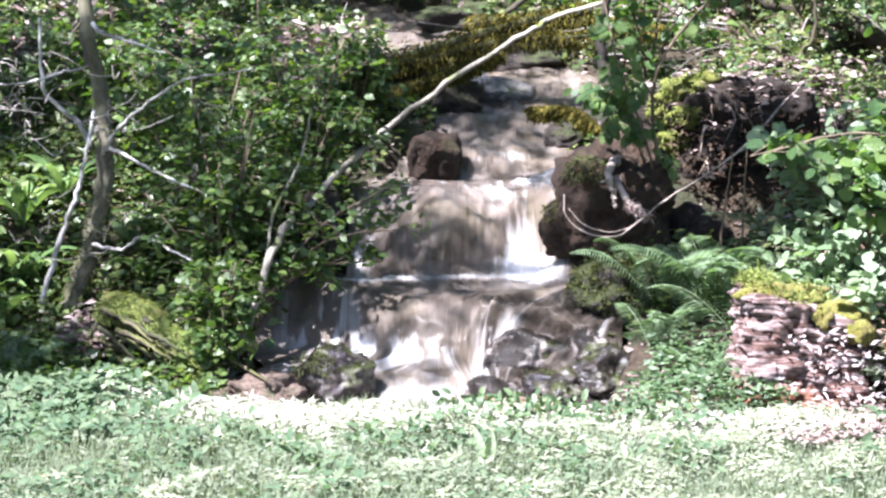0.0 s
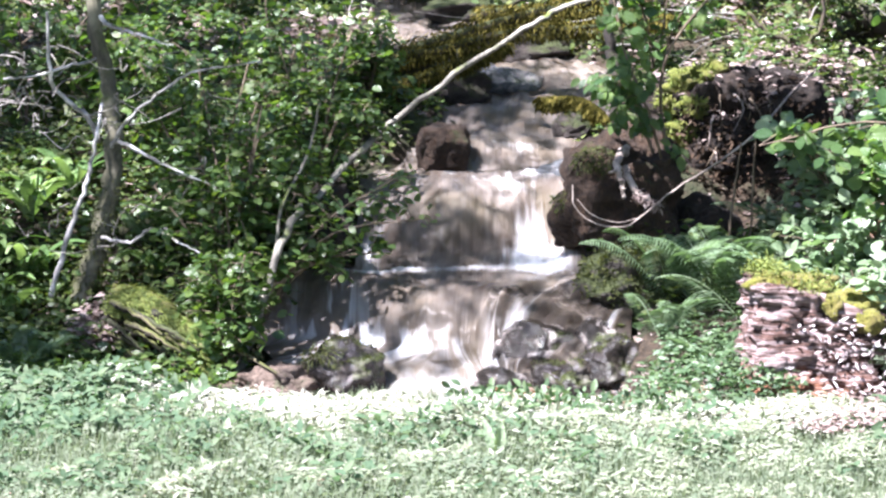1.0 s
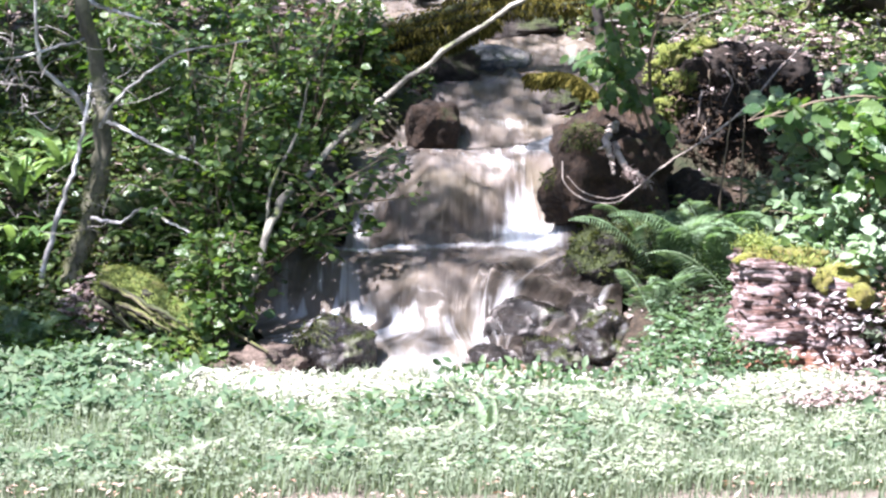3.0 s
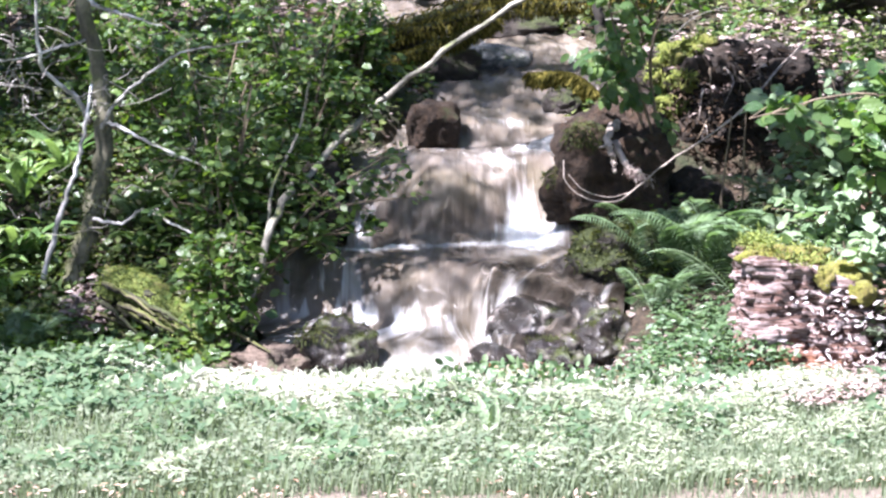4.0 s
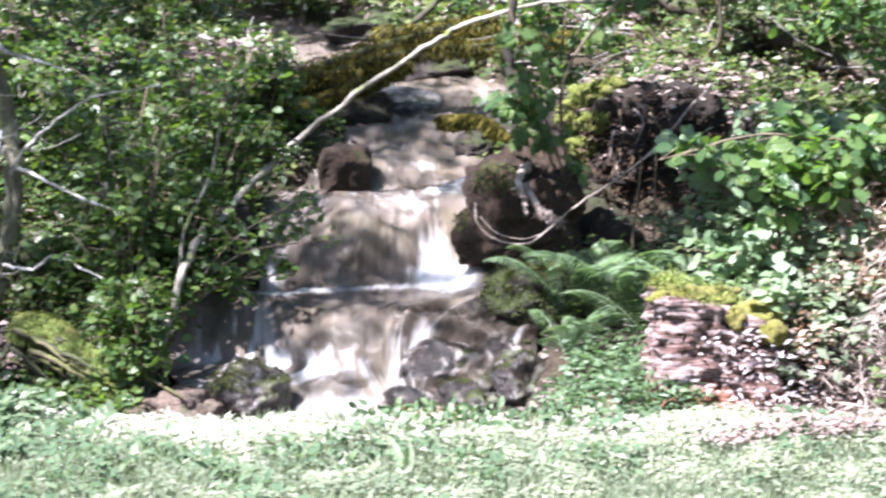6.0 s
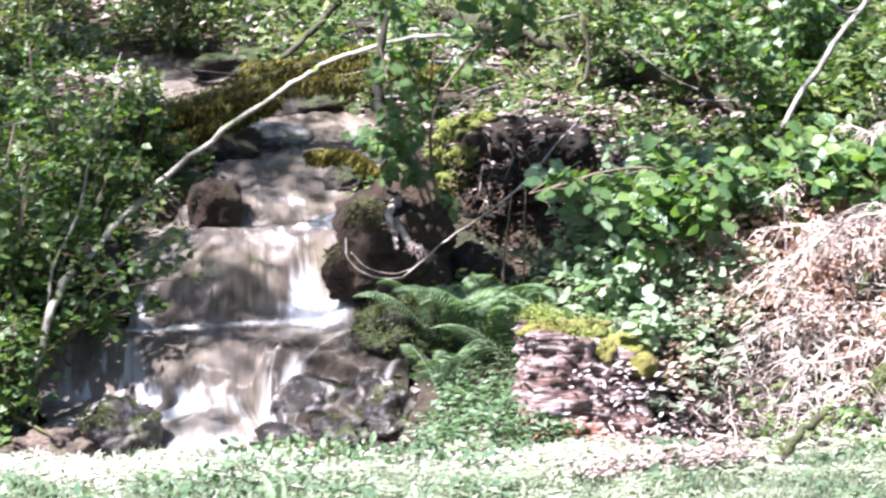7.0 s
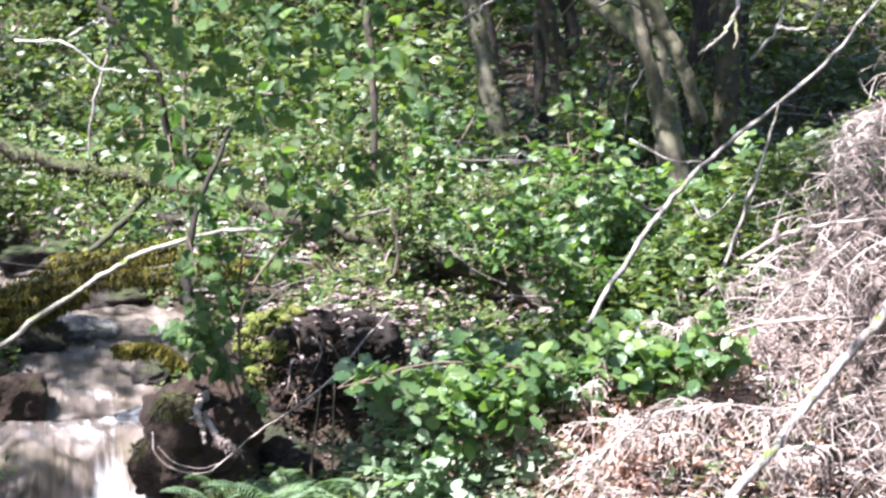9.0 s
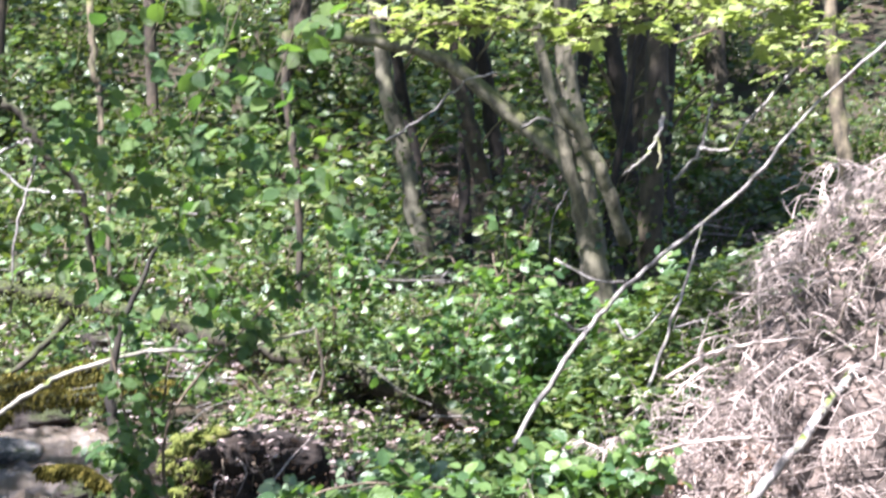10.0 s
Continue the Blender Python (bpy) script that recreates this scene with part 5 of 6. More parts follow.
for x, y, n, s in ((-1.75, 10.6, 18, 0.42), (-1.92, 10.45, 16, 0.4), (-1.6, 10.8, 14, 0.4), (-1.85, 10.25, 14, 0.36), (-0.75, 10.8, 14, 0.36), (-1.15, 10.65, 14, 0.36), (-1.70, 10.35, 16, 0.32), (-1.80, 10.0, 14, 0.30), (-1.68, 9.9, 12, 0.25), (-1.05, 10.75, 15, 0.34), (-0.9, 10.9, 13, 0.3), (-1.2, 10.45, 14, 0.28), (-2.0, 10.5, 13, 0.33), (-1.0, 10.3, 10, 0.22), (-2.1, 10.0, 12, 0.3), (-1.75, 10.7, 10, 0.3), (-1.72, 10.35, 15, 0.38), (-1.88, 10.38, 15, 0.4), (-1.78, 10.15, 13, 0.34), (-2.05, 10.4, 13, 0.38), (-1.0, 10.55, 13, 0.36), (-0.95, 10.7, 12, 0.38)):
    strap_fern((x, y, float(height(x, y)) - 0.01), n, s)


kinds = [shrub("undergrowth_bush", [[(0, 0, -0.05), (0.1 * dx, 0.05, 0.3), (0.3 * dx, 0.1 * k, 0.6)] for dx, k in ((-1, -1), (0.2, 1), (1, -0.6), (0.7, 1.2), (-0.6, 0.8), (0, -1.3))], LEAF_COVER, "leafy undergrowth bush on the wooded slope",
               0.066, 11, 0.28, 11, 0.8, SMALL, "undergrowth", tumble=0.5) for _ in range(4)]
spots = [(x + rng.uniform(-0.4, 0.4), y + rng.uniform(-0.4, 0.4)) for y in np.arange(12.6, 22, 1.15) for x in np.arange(-0.2 * y + 0.3, 0.46 * y, 1.25)]
for i, (x, y) in enumerate(spots):
    m = pose(x, y, float(height(x, y)), 0, 0, rng.uniform(0, 360)) @ Matrix.Scale(rng.uniform(0.6, 1.15) * (0.7 + 0.03 * y), 4)
    if (abs(x - float(lerp(y, MID))) < 0.8 and y < 14.6) or (2.9 < x < 6.4 and 14.6 < y < 20.5 and rng.uniform() < 0.7) or (2.95 < x < 4.2 and y < 14):
        continue
    if i < 4:
        kinds[i].matrix_basis = m
    else:
        copy_thing(kinds[i % 4], m)
for k in kinds[:]:
    if k.matrix_basis.translation.length < 1:
        k.matrix_basis = pose(-2.6, 12.5, float(height(-2.6, 12.5)), 0, 0, 40)


# ---- loose cover that cannot be counted ----
def scatter(name, n, area, keep, mat, label, size, ratio, lift, shape=SMALL, tumble=0.5, flat=0.3, category="undergrowth", over=None):
    x0, x1, y0, y1 = area
    x, y = rng.uniform(x0, x1, n), rng.uniform(y0, y1, n)
    ok = keep(x, y)
    x, y = x[ok], y[ok]
    m = len(x)
    z = (over or height)(x, y) + rng.uniform(lift[0], lift[1], m)
    s = size * rng.uniform(0.55, 1.25, m)
    ups = unit(np.array((0, -0.25, 1.0))[None] + tumble * rng.standard_normal((m, 3)))
    v, f = leaves(np.stack([x, y, z], -1), randway(m, flat), ups, s, s * ratio, shape)
    return tagged(part(name, np_mesh(name, v, f, mat)), label, category, kind="stuff")


def dry(x, y):
    return (np.abs(x - lerp(y, MID)) > 1.12 * lerp(y, HALF)) | (y > 14.9)


def patchy(x, y, s, cut):
    return np.sin(s * x + 1.7 * np.sin(0.8 * s * y)) + np.sin(1.3 * s * y + 2 * np.sin(0.6 * s * x)) > cut


scatter("ground_cover", 95000, (-3.2, 6.5, 9.7, 16), lambda x, y: dry(x, y) & patchy(x, y, 2.3, -0.7) & ((y < 12.4) | (x > 3.2) | patchy(x, y, 6.1, -0.1)) & (bell(x, y, 1.45, 11.4, 0.5, 0.5) < 0.5) & (bell(x, y, 1.15, 10.6, 0.35, 0.35) < 0.35) & (bell(x, y, 3.7, 10.2, 1.4, 0.9) < 0.35), LEAF_COVER,
        "low green ivy and bramble leaves covering the slope", 0.05, 0.8, (0.0, 0.16))
scatter("ground_cover", 9000, (-2.6, -0.95, 9.6, 11.2), lambda x, y: (bell(x, y, -1.1, 9.7, 0.3, 0.25) < 0.4) & (bell(x, y, -1.33, 9.93, 0.2, 0.22) < 0.4), LEAF_COVER, "small green leaves covering the bank", 0.045, 0.8, (0.0, 0.10))
scatter("ground_cover", 7000, (1.9, 3.6, 9.8, 11.4), lambda x, y: x < 2.4 + 0.95 * (y - 9.3), LEAF_COVER, "green leaves at the foot of the brush pile", 0.07, 0.8, (0.0, 0.25))
scatter("ground_cover", 36000, (-4.5, 9.5, 16, 27), lambda x, y: patchy(x, y, 1.2, -0.4) & (bell(x, y, 4.6, 17.6, 1.9, 2.6) < 0.65), LEAF_COVER, "green undergrowth on the upper slope", 0.12, 0.8, (0.0, 0.4))
scatter("leaf_litter", 16000, (-3, 7, 9.6, 16), lambda x, y: dry(x, y), LEAF_DEAD, "dry brown fallen leaves on the slope", 0.05, 0.7, (0.0, 0.02), tumble=0.35, flat=0.1)
scatter("leaf_litter", 26000, (-3, 8, 12, 20), lambda x, y: dry(x, y) & patchy(x, y, 1.7, -0.2) & (bell(x, y, 4.2, 16.6, 1.8, 1.8) < 0.35), LEAF_DEAD, "sunlit dry leaves and twigs on the upper slope", 0.08, 0.6, (0.0, 0.12), tumble=0.5, flat=0.3)
scatter("ground_cover", 22000, (-2.4, 2.8, 13.6, 18), lambda x, y: dry(x, y) & patchy(x, y, 4.3, 0.0), LEAF_COVER, "green leaves spreading over the upper bank", 0.08, 0.8, (0.0, 0.3))
scatter("moss_tufts", 15000, (-0.8, 3.2, 12.2, 17), lambda x, y: dry(x, y) & patchy(x, y, 3.7, 0.5), MOSS_TUFT, "yellow-green moss growing over the slope", 0.05, 0.4, (0.0, 0.07), tumble=0.8, flat=0.6, category="moss")
scatter("leaf_litter", 12000, (-0.8, 3.0, 12.2, 17.5), lambda x, y: dry(x, y) & patchy(x, y, 5.3, 0.0), LEAF_DEAD, "sunlit dry leaves and bark between the plants", 0.055, 0.5, (0.01, 0.08), tumble=0.5, flat=0.3)
scatter("ground_cover", 2200, (1.0, 2.3, 10.9, 12.4), lambda x, y: patchy(x, y, 5.3, 0.2), LEAF_COVER, "ivy leaves creeping over the dry bank", 0.055, 0.8, (0.02, 0.14))
scatter("leaf_litter", 7000, (0.95, 2.4, 10.9, 12.5), lambda x, y: patchy(x, y, 4.1, -0.7), LEAF_DEAD, "pale dry fallen leaves heaped on the bank", 0.045, 0.65, (0.0, 0.03), tumble=0.4, flat=0.15)
scatter("leaf_litter", 1500, (-1.5, -1.2, 9.8, 10.15), lambda x, y: bell(x, y, -1.36, 9.97, 0.12, 0.15) > 0.3, LEAF_DEAD, "pale dry fallen leaves above the mossy log", 0.045, 0.65, (0.04, 0.14), tumble=0.4, flat=0.15)


scatter("bank_herbs", 3400, (0.62, 1.3, 8.95, 9.6), lambda x, y: dry(x, y) & (x > 0.78 - 0.3 * (9.3 - y)), HERB_SHADE, "leafy green herbs between the wet rocks and the stump", 0.036, 0.6, (0.0, 0.13))
scatter("bank_herbs", 4200, (1.3, 2.2, 9.45, 10.3), dry, HERB, "leafy green herbs behind the stump", 0.05, 0.85, (0.0, 0.2))


# ---- the grass bank ----
def bank(x, y):
    return y + 0.14 * np.clip(x, -3, 2) < 8.98


def blot(x, y, cut):
    """Irregular small patches."""
    return np.sin(13 * x + 4 * y + 2 * np.sin(5 * x - 7 * y)) + np.sin(9 * y - 6 * x + 1.7 * np.sin(8 * x + 3 * y)) + 0.6 * np.sin(27 * x + 11 * y) > cut


def sward(x, y):
    """The uneven top of the grass and herbs, higher in the lush corner."""
    lush = 0.06 * sstep(0.75, 1.25, -x) * bell(x, y, -1.7, 9.0, 1.3, 0.45)
    return height(x, y) + 0.035 + 0.022 * np.sin(3.1 * x + 2.0 * np.sin(2.3 * y)) * np.sin(4.7 * y + 1.3 * x) + 0.012 * np.sin(13 * x + 5 * y) * np.sin(11 * y - 4 * x) + lush * (1 + 0.3 * np.sin(9 * x + 3 * y) * np.sin(8 * y))


# Near-white litter: the glare of full sun on the lip is put into its colour.
STRAW_GLARE = leaf_mat("pale_straw", [(0.38, 0.41, 0.31), (0.54, 0.54, 0.45), (0.68, 0.66, 0.58)], 0.7, 0.4, (1, 0.95, 0.8), 0.12)
scatter("straw_litter", 60000, (-1.2, 0.75, 8.0, 9.2), lambda x, y: bank(x, y) & (rng.uniform(0, 1, len(x)) < bell(x, y + 0.14 * x, -0.45, 8.82, 0.62, 0.28)), STRAW_GLARE, "pale litter with the sun's glare on the lip in its colour", 0.045, 0.45, (-0.01, 0.02), tumble=0.25, flat=0.25, category="straw", over=sward)
scatter("straw_litter", 30000, (0.6, 2.2, 8.0, 9.1), lambda x, y: bank(x, y) & (rng.uniform(0, 1, len(x)) < bell(x, y, 1.3, 8.6, 0.6, 0.2)), STRAW_GLARE, "pale litter below the stump with the sun's glare in its colour", 0.04, 0.45, (-0.02, 0.015), tumble=0.25, flat=0.25, category="straw", over=sward)
scatter("leaf_litter", 5200, (0.9, 2.4, 8.05, 8.6), lambda x, y: bell(x, y, 1.55, 8.33, 0.35, 0.12) > 0.25 + 0.3 * rng.uniform(0, 1, len(x)), LEAF_DEAD, "worn brown earth and dry leaves below the stump", 0.04, 0.5, (0.03, 0.055), tumble=0.25, flat=0.2, over=sward)


def grass_blades(n, area, tall, wide, label):
    x0, x1, y0, y1 = area
    x, y = rng.uniform(x0, x1, n), rng.uniform(y0, y1, n)
    ok = bank(x, y)
    x, y = x[ok], y[ok]
    m = len(x)
    h = tall * rng.uniform(0.4, 1.2, m)
    a = rng.uniform(0, 2 * np.pi, m)
    lean = np.stack([np.cos(a), np.sin(a), 0 * a], -1) * (h * rng.uniform(0.1, 0.7, m))[:, None]
    side = np.stack([-np.sin(a), np.cos(a), 0 * a], -1) * wide * rng.uniform(0.6, 1.3, m)[:, None]
    base = np.stack([x, y, height(x, y) - 0.005], -1)
    up = np.array((0, 0, 1.0)) * h[:, None]
    v = np.stack([base - side, base + side, base + 0.35 * lean + 0.6 * up - 0.8 * side, base + 0.35 * lean + 0.6 * up + 0.8 * side, base + lean + up], 1).reshape(-1, 3)
    i = np.arange(m)[:, None] * 5
    return tagged(part("grass", np_mesh("grass", v, [i + np.array([[0, 1, 3, 2]]), i + np.array([[2, 3, 4]])], GRASS)), label, "grass", kind="stuff")


scatter("straw_litter", 34000, (-1.2, 3.0, 7.2, 8.8), lambda x, y: blot(x, y, 0.7 - 0.7 * x), PALE_BLADE, "pale dead blades lying in the grass", 0.038, 0.4, (0.0, 0.03), tumble=0.3, flat=0.35, category="straw", over=sward)
scatter("leaf_litter", 2600, (-2.6, 3.0, 7.0, 7.7), lambda x, y: blot(x, y, 0.4 + 2 * (y - 7.2)), LEAF_BEECH, "dry brown stems in the thin grass by the path", 0.03, 0.4, (-0.02, 0.015), tumble=0.3, flat=0.3, over=sward)
grass_blades(90000, (-2.8, 3.2, 7.1, 10.2), 0.08, 0.0022, "short bright green grass of the bank")
grass_blades(7000, (-2.8, 3.2, 6.6, 7.3), 0.05, 0.0022, "sparse grass on the edge of the worn path")
grass_blades(12000, (-8, 8, 0, 6.0), 0.07, 0.004, "short bright green grass of the bank")
scatter("bank_herbs", 56000, (-2.6, 3.0, 7.15, 10.0), lambda x, y: bank(x, y) & (bell(x, y + 0.14 * x, -0.2, 8.9, 0.8, 0.33) < 0.35 + 0.3 * rng.uniform(0, 1, len(x))) & (bell(x, y, 1.3, 8.65, 0.6, 0.2) < 0.5), HERB, "small pale herb and clover leaves among the grass", 0.028, 0.75, (-0.02, 0.022), tumble=0.3, flat=0.5, over=sward)
scatter("bank_herbs", 11000, (-2.6, 3.0, 7.3, 9.1), lambda x, y: bank(x, y) & blot(0.6 * x, 0.6 * y, 0.3 + 0.5 * x) & (bell(x, y + 0.14 * x, -0.2, 8.9, 0.8, 0.33) < 0.4), HERB_BROAD, "clumps of larger pale herb leaves in the grass", 0.045, 0.55, (0.0, 0.05), OVATE, tumble=0.35, flat=0.5, over=sward)
scatter("bank_herbs", 4200, (-2.4, -0.85, 8.3, 9.5), bank, HERB_BROAD, "broad pale herb leaves at the edge of the bank", 0.05, 0.6, (-0.02, 0.035), OVATE, tumble=0.35, flat=0.5, over=sward)
scatter("bank_herbs", 2600, (-2.4, -0.8, 9.0, 9.75), lambda x, y: ~bank(x, y), LEAF, "shaded leaves below the lip of the bank", 0.045, 0.8, (0.0, 0.12))
scatter("leaf_litter", 5200, (-0.75, 2.2, 8.5, 9.45), lambda x, y: (y + 0.14 * x > 8.75) & patchy(x, y, 4, -0.4) & dry(x, y), LEAF_DEAD, "pale dry leaves and straw on the lip of the bank", 0.035, 0.5, (0.01, 0.06), tumble=0.5, flat=0.3)
scatter("bank_herbs", 260, (-0.8, 2.6, 8.6, 9.1), bank, HERB, "broad pale herb leaves at the edge of the bank", 0.05, 0.7, (0.0, 0.06), OVATE)

scatter("bank_herbs", 2200, (0.0, 0.95, 8.55, 9.08), lambda x, y: blot(x, y, -0.6), HERB_SHADE, "olive weeds along the lip of the bank", 0.042, 0.6, (0.0, 0.08), OVATE, tumble=0.7, flat=0.8)
scatter("withered_leaves", 900, (0.05, 0.95, 8.72, 9.05), lambda x, y: blot(x, y, -0.2), LEAF_BEECH, "withered brown leaves among the weeds", 0.04, 0.5, (0.0, 0.07), tumble=0.7, flat=0.8, category="leaves")

# ---- plants in the grove and behind the stump ----
kept_rng = rng
rng = np.random.default_rng(77)
for x, y, tall, spread, n in ((3.35, 14.6, 0.9, 0.5, 5), (3.95, 15.4, 1.0, 0.5, 5), (4.45, 15.0, 0.9, 0.45, 5), (3.6, 16.0, 1.2, 0.6, 5), (4.3, 16.2, 1.2, 0.6, 5)):
    shrub("shrub", stems_at(x, y, n, tall, spread), LEAF_COVER, "leafy shrub between the stems of the grove", 0.075, 10, 0.3, 8, 0.85, OVATE, "shrubs in the grove", tumble=0.6)
for x, y, tall, spread, n in ((3.15, 12.9, 0.7, 0.35, 5), (3.45, 12.7, 0.55, 0.3, 4), (3.75, 13.0, 0.6, 0.3, 4)):
    shrub("hazel_bush", stems_at(x, y, n, tall, spread, (0, -0.1)), LEAF_HAZEL, "young hazel bush with broad light green leaves", 0.075, 9, 0.26, 9, 0.9, OVATE, "hazel on the slope", tumble=0.55, lift=(0, -0.35, 0.9))
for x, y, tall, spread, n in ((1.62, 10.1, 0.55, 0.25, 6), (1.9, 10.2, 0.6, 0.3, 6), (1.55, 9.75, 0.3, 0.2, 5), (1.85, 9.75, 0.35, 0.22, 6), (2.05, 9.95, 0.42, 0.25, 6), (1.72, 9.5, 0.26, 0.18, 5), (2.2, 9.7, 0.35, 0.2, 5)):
    shrub("hazel_bush", stems_at(x, y, n, tall, spread, (-0.05, -0.1)), LEAF_SUNLIT, "young hazel bush with pale sunlit leaves behind the stump", 0.065, 10, 0.2, 10, 0.85, OVATE, "hazel on the slope", tumble=0.5, lift=(-0.3, -0.4, 0.9))
# The overexposed frond gets its sunlight from the pale leaf colour.
fern((1.20, 9.62, float(height(1.20, 9.62)) - 0.01), 7, 0.6, "fern beside the stump with sunlight put into its pale colour", mat=LEAF_SUNLIT)
scatter("ground_cover", 16000, (-0.5, 6.5, 17, 25), lambda x, y: patchy(x, y, 1.9, -1.2) & (bell(x, y, 4.6, 17.6, 1.9, 2.0) < 0.6), LEAF_COVER, "leafy undergrowth high on the slope", 0.12, 0.8, (0.0, 0.6))
# Pale leaves put bright sunlit patches on the slope.
scatter("slope_herbs", 7000, (0.9, 3.6, 12.9, 17.5), lambda x, y: dry(x, y) & patchy(x, y, 3.1, 0.35), LEAF_SUNLIT, "pale sunlit herb leaves on the slope", 0.06, 0.7, (0.02, 0.4), OVATE, tumble=0.6)
scatter("slope_herbs", 3000, (-1.2, 1.2, 14.8, 19), lambda x, y: patchy(x, y, 2.6, 0.2), LEAF_SUNLIT, "pale sunlit herb leaves above the stream", 0.07, 0.7, (0.02, 0.45), OVATE, tumble=0.6)
rng = kept_rng

# ---- moss growing on stones and stumps ----
def moss_fur(ob, n, mat, size, low=0.1, label="short shaggy moss"):
    """Short moss blades standing on the upper side of a lump, as a part of it."""
    rnd = np.random.default_rng(len(ob.name) + n)
    up = [(v.co, v.normal) for v in ob.data.vertices if v.normal.z > low]
    k = rnd.integers(0, len(up), n)
    at = np.array([up[i][0] for i in k]) + rnd.normal(0, 0.004, (n, 3))
    way = np.array([up[i][1] for i in k]) + 0.6 * rnd.standard_normal((n, 3)) + (0, -0.2, -0.3)
    ln = size * rnd.uniform(0.4, 1.3, n)
    v, f = leaves(at, way, rnd.standard_normal((n, 3)), ln, 0.4 * ln, SMALL)
    tagged(part("moss", np_mesh("moss", v, f, mat), ob, label), kind="stuff")


for ob in list(bpy.data.objects):
    kind = ob.data.materials[0] if ob.type == 'MESH' and ob.data.materials else None
    if ob.name.startswith("rock") and ob.parent is None and kind in (ROCK_GREEN, ROCK_LOW, ROCK_MOSSY):
        big = ob.dimensions.x * ob.dimensions.y
        if kind is ROCK_GREEN:
            moss_fur(ob, 2600, MOSS_DARK, 0.03, -0.5, "green shaggy moss")
        else:
            moss_fur(ob, int(min(700, 250 + 1500 * big)), MOSS_DARK, 0.017, 0.8, "patches of dark green moss")
    elif ob.name.startswith("moss_cushion") and ob.parent.name.startswith("earth"):
        moss_fur(ob, 420, MOSS_TUFT, 0.024, -0.4)

# ---- the brush pile ----
BRUSH = []
PILE = [(1.55, 0.28), (1.8, 0.5), (2.05, 0.62), (2.5, 0.76), (2.75, 0.95), (3.0, 1.2), (3.2, 1.42), (3.6, 1.88), (4.2, 2.3), (5, 2.6)]


def heap(x, y):
    """The top of the brush pile."""
    g = height(x, y)
    back = 10.3 + 0.9 * sstep(2.8, 3.8, x)
    front = 8.85 + 0.5 * sstep(2.5, 3.2, x)
    w = sstep(front, front + 0.9, y) * (1 - sstep(back, back + 0.6, y))
    return g + np.maximum(0, lerp(x, PILE) - g) * w + 0.02


# Added sheet below the twigs; its dark colour stands for shade in the gaps.
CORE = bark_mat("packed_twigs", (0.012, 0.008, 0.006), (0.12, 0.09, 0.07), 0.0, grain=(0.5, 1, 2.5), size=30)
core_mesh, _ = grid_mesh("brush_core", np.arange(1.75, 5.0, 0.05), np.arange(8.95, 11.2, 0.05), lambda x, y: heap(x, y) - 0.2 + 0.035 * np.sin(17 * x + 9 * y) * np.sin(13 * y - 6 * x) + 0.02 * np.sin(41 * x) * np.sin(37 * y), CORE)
tagged(part("brush_core", core_mesh), "added dark sheet with the shade between the twigs in its colour", "brush", kind="stuff")


def brush_branch(length):
    t = thing("brush_branch", (0, 0, 0), "bleached dead branch with drooping twigs in the brush pile", "branch", "brush pile")
    spine = [(0, 0, 0), (0.33 * length, rng.normal(0, 0.03), 0.10 * length), (0.66 * length, rng.normal(0, 0.05), 0.10 * length), (length, rng.normal(0, 0.08), -0.06 * length)]
    limb("stem", spine, 0.007, 0.002, TAN_WOOD, t, sides=6)
    sl = smooth_line(spine, 7)
    tw = []
    for i in range(3, len(sl)):
        for sg in (-1, 1):
            q, r = sl[i], rng.uniform(0.06, 0.2) * length * 1.2
            bend = rng.normal(0, 0.35, 3) * r
            tw.append(tube([q, q + (0.35 * r, sg * 0.5 * r, -0.1 * r) + 0.4 * bend, q + (0.5 * r, sg * 0.7 * r, -0.9 * r) + bend], 0.0027, 0.0011, 3, 3, 0.12, False))
    v, f = joined(tw)
    tagged(part("twig_spray", np_mesh("twig_spray", v, f, TAN_WOOD), t), kind="stuff")
    return t


sorts = [brush_branch(0.42), brush_branch(0.55), brush_branch(0.7), brush_branch(0.5)]
for n in range(84):
    y = rng.uniform(9.0, 11.0)
    x = rng.uniform(2.35 + 0.9 * (y - 9.2), 4.9)
    d = Vector((-1, rng.normal(-0.35, 0.4), rng.normal(-0.6, 0.2))) if rng.uniform() < 0.97 else Vector(randway(1, 0.2)[0])
    turn = d.to_track_quat('X', 'Z').to_matrix().to_4x4()
    m = Matrix.Translation((x, y, float(heap(x, y)) - rng.uniform(0.02, 0.12))) @ turn @ pose(0, 0, 0, rng.uniform(-50, 50)) @ Matrix.Scale(rng.uniform(0.7, 1.2), 4)
    if n < 4:
        sorts[n].matrix_basis = m
    else:
        copy_thing(sorts[n % 4], m)
for n in range(46):
    x, y = rng.uniform(2.35, 3.4), rng.uniform(9.0, 10.1)
    d = Vector((-1, rng.normal(-0.2, 0.5), rng.normal(-0.2, 0.2)))
    m = Matrix.Translation((x, y, float(heap(x, y)) - rng.uniform(0.0, 0.12))) @ d.to_track_quat('X', 'Z').to_matrix().to_4x4() @ pose(0, 0, 0, rng.uniform(-50, 50)) @ Matrix.Scale(rng.uniform(0.7, 1.1), 4)
    copy_thing(sorts[n % 4], m)
for n in range(30):
    x, y = rng.uniform(2.45, 3.5), rng.uniform(8.95, 9.7)
    d = Vector((-1, rng.normal(-0.3, 0.35), rng.normal(0.05, 0.2)))
    m = Matrix.Translation((x, y, float(heap(x, y)) - rng.uniform(-0.03, 0.06))) @ d.to_track_quat('X', 'Z').to_matrix().to_4x4() @ pose(0, 0, 0, rng.uniform(-35, 35)) @ Matrix.Scale(rng.uniform(0.9, 1.35), 4)
    copy_thing(sorts[n % 4], m)
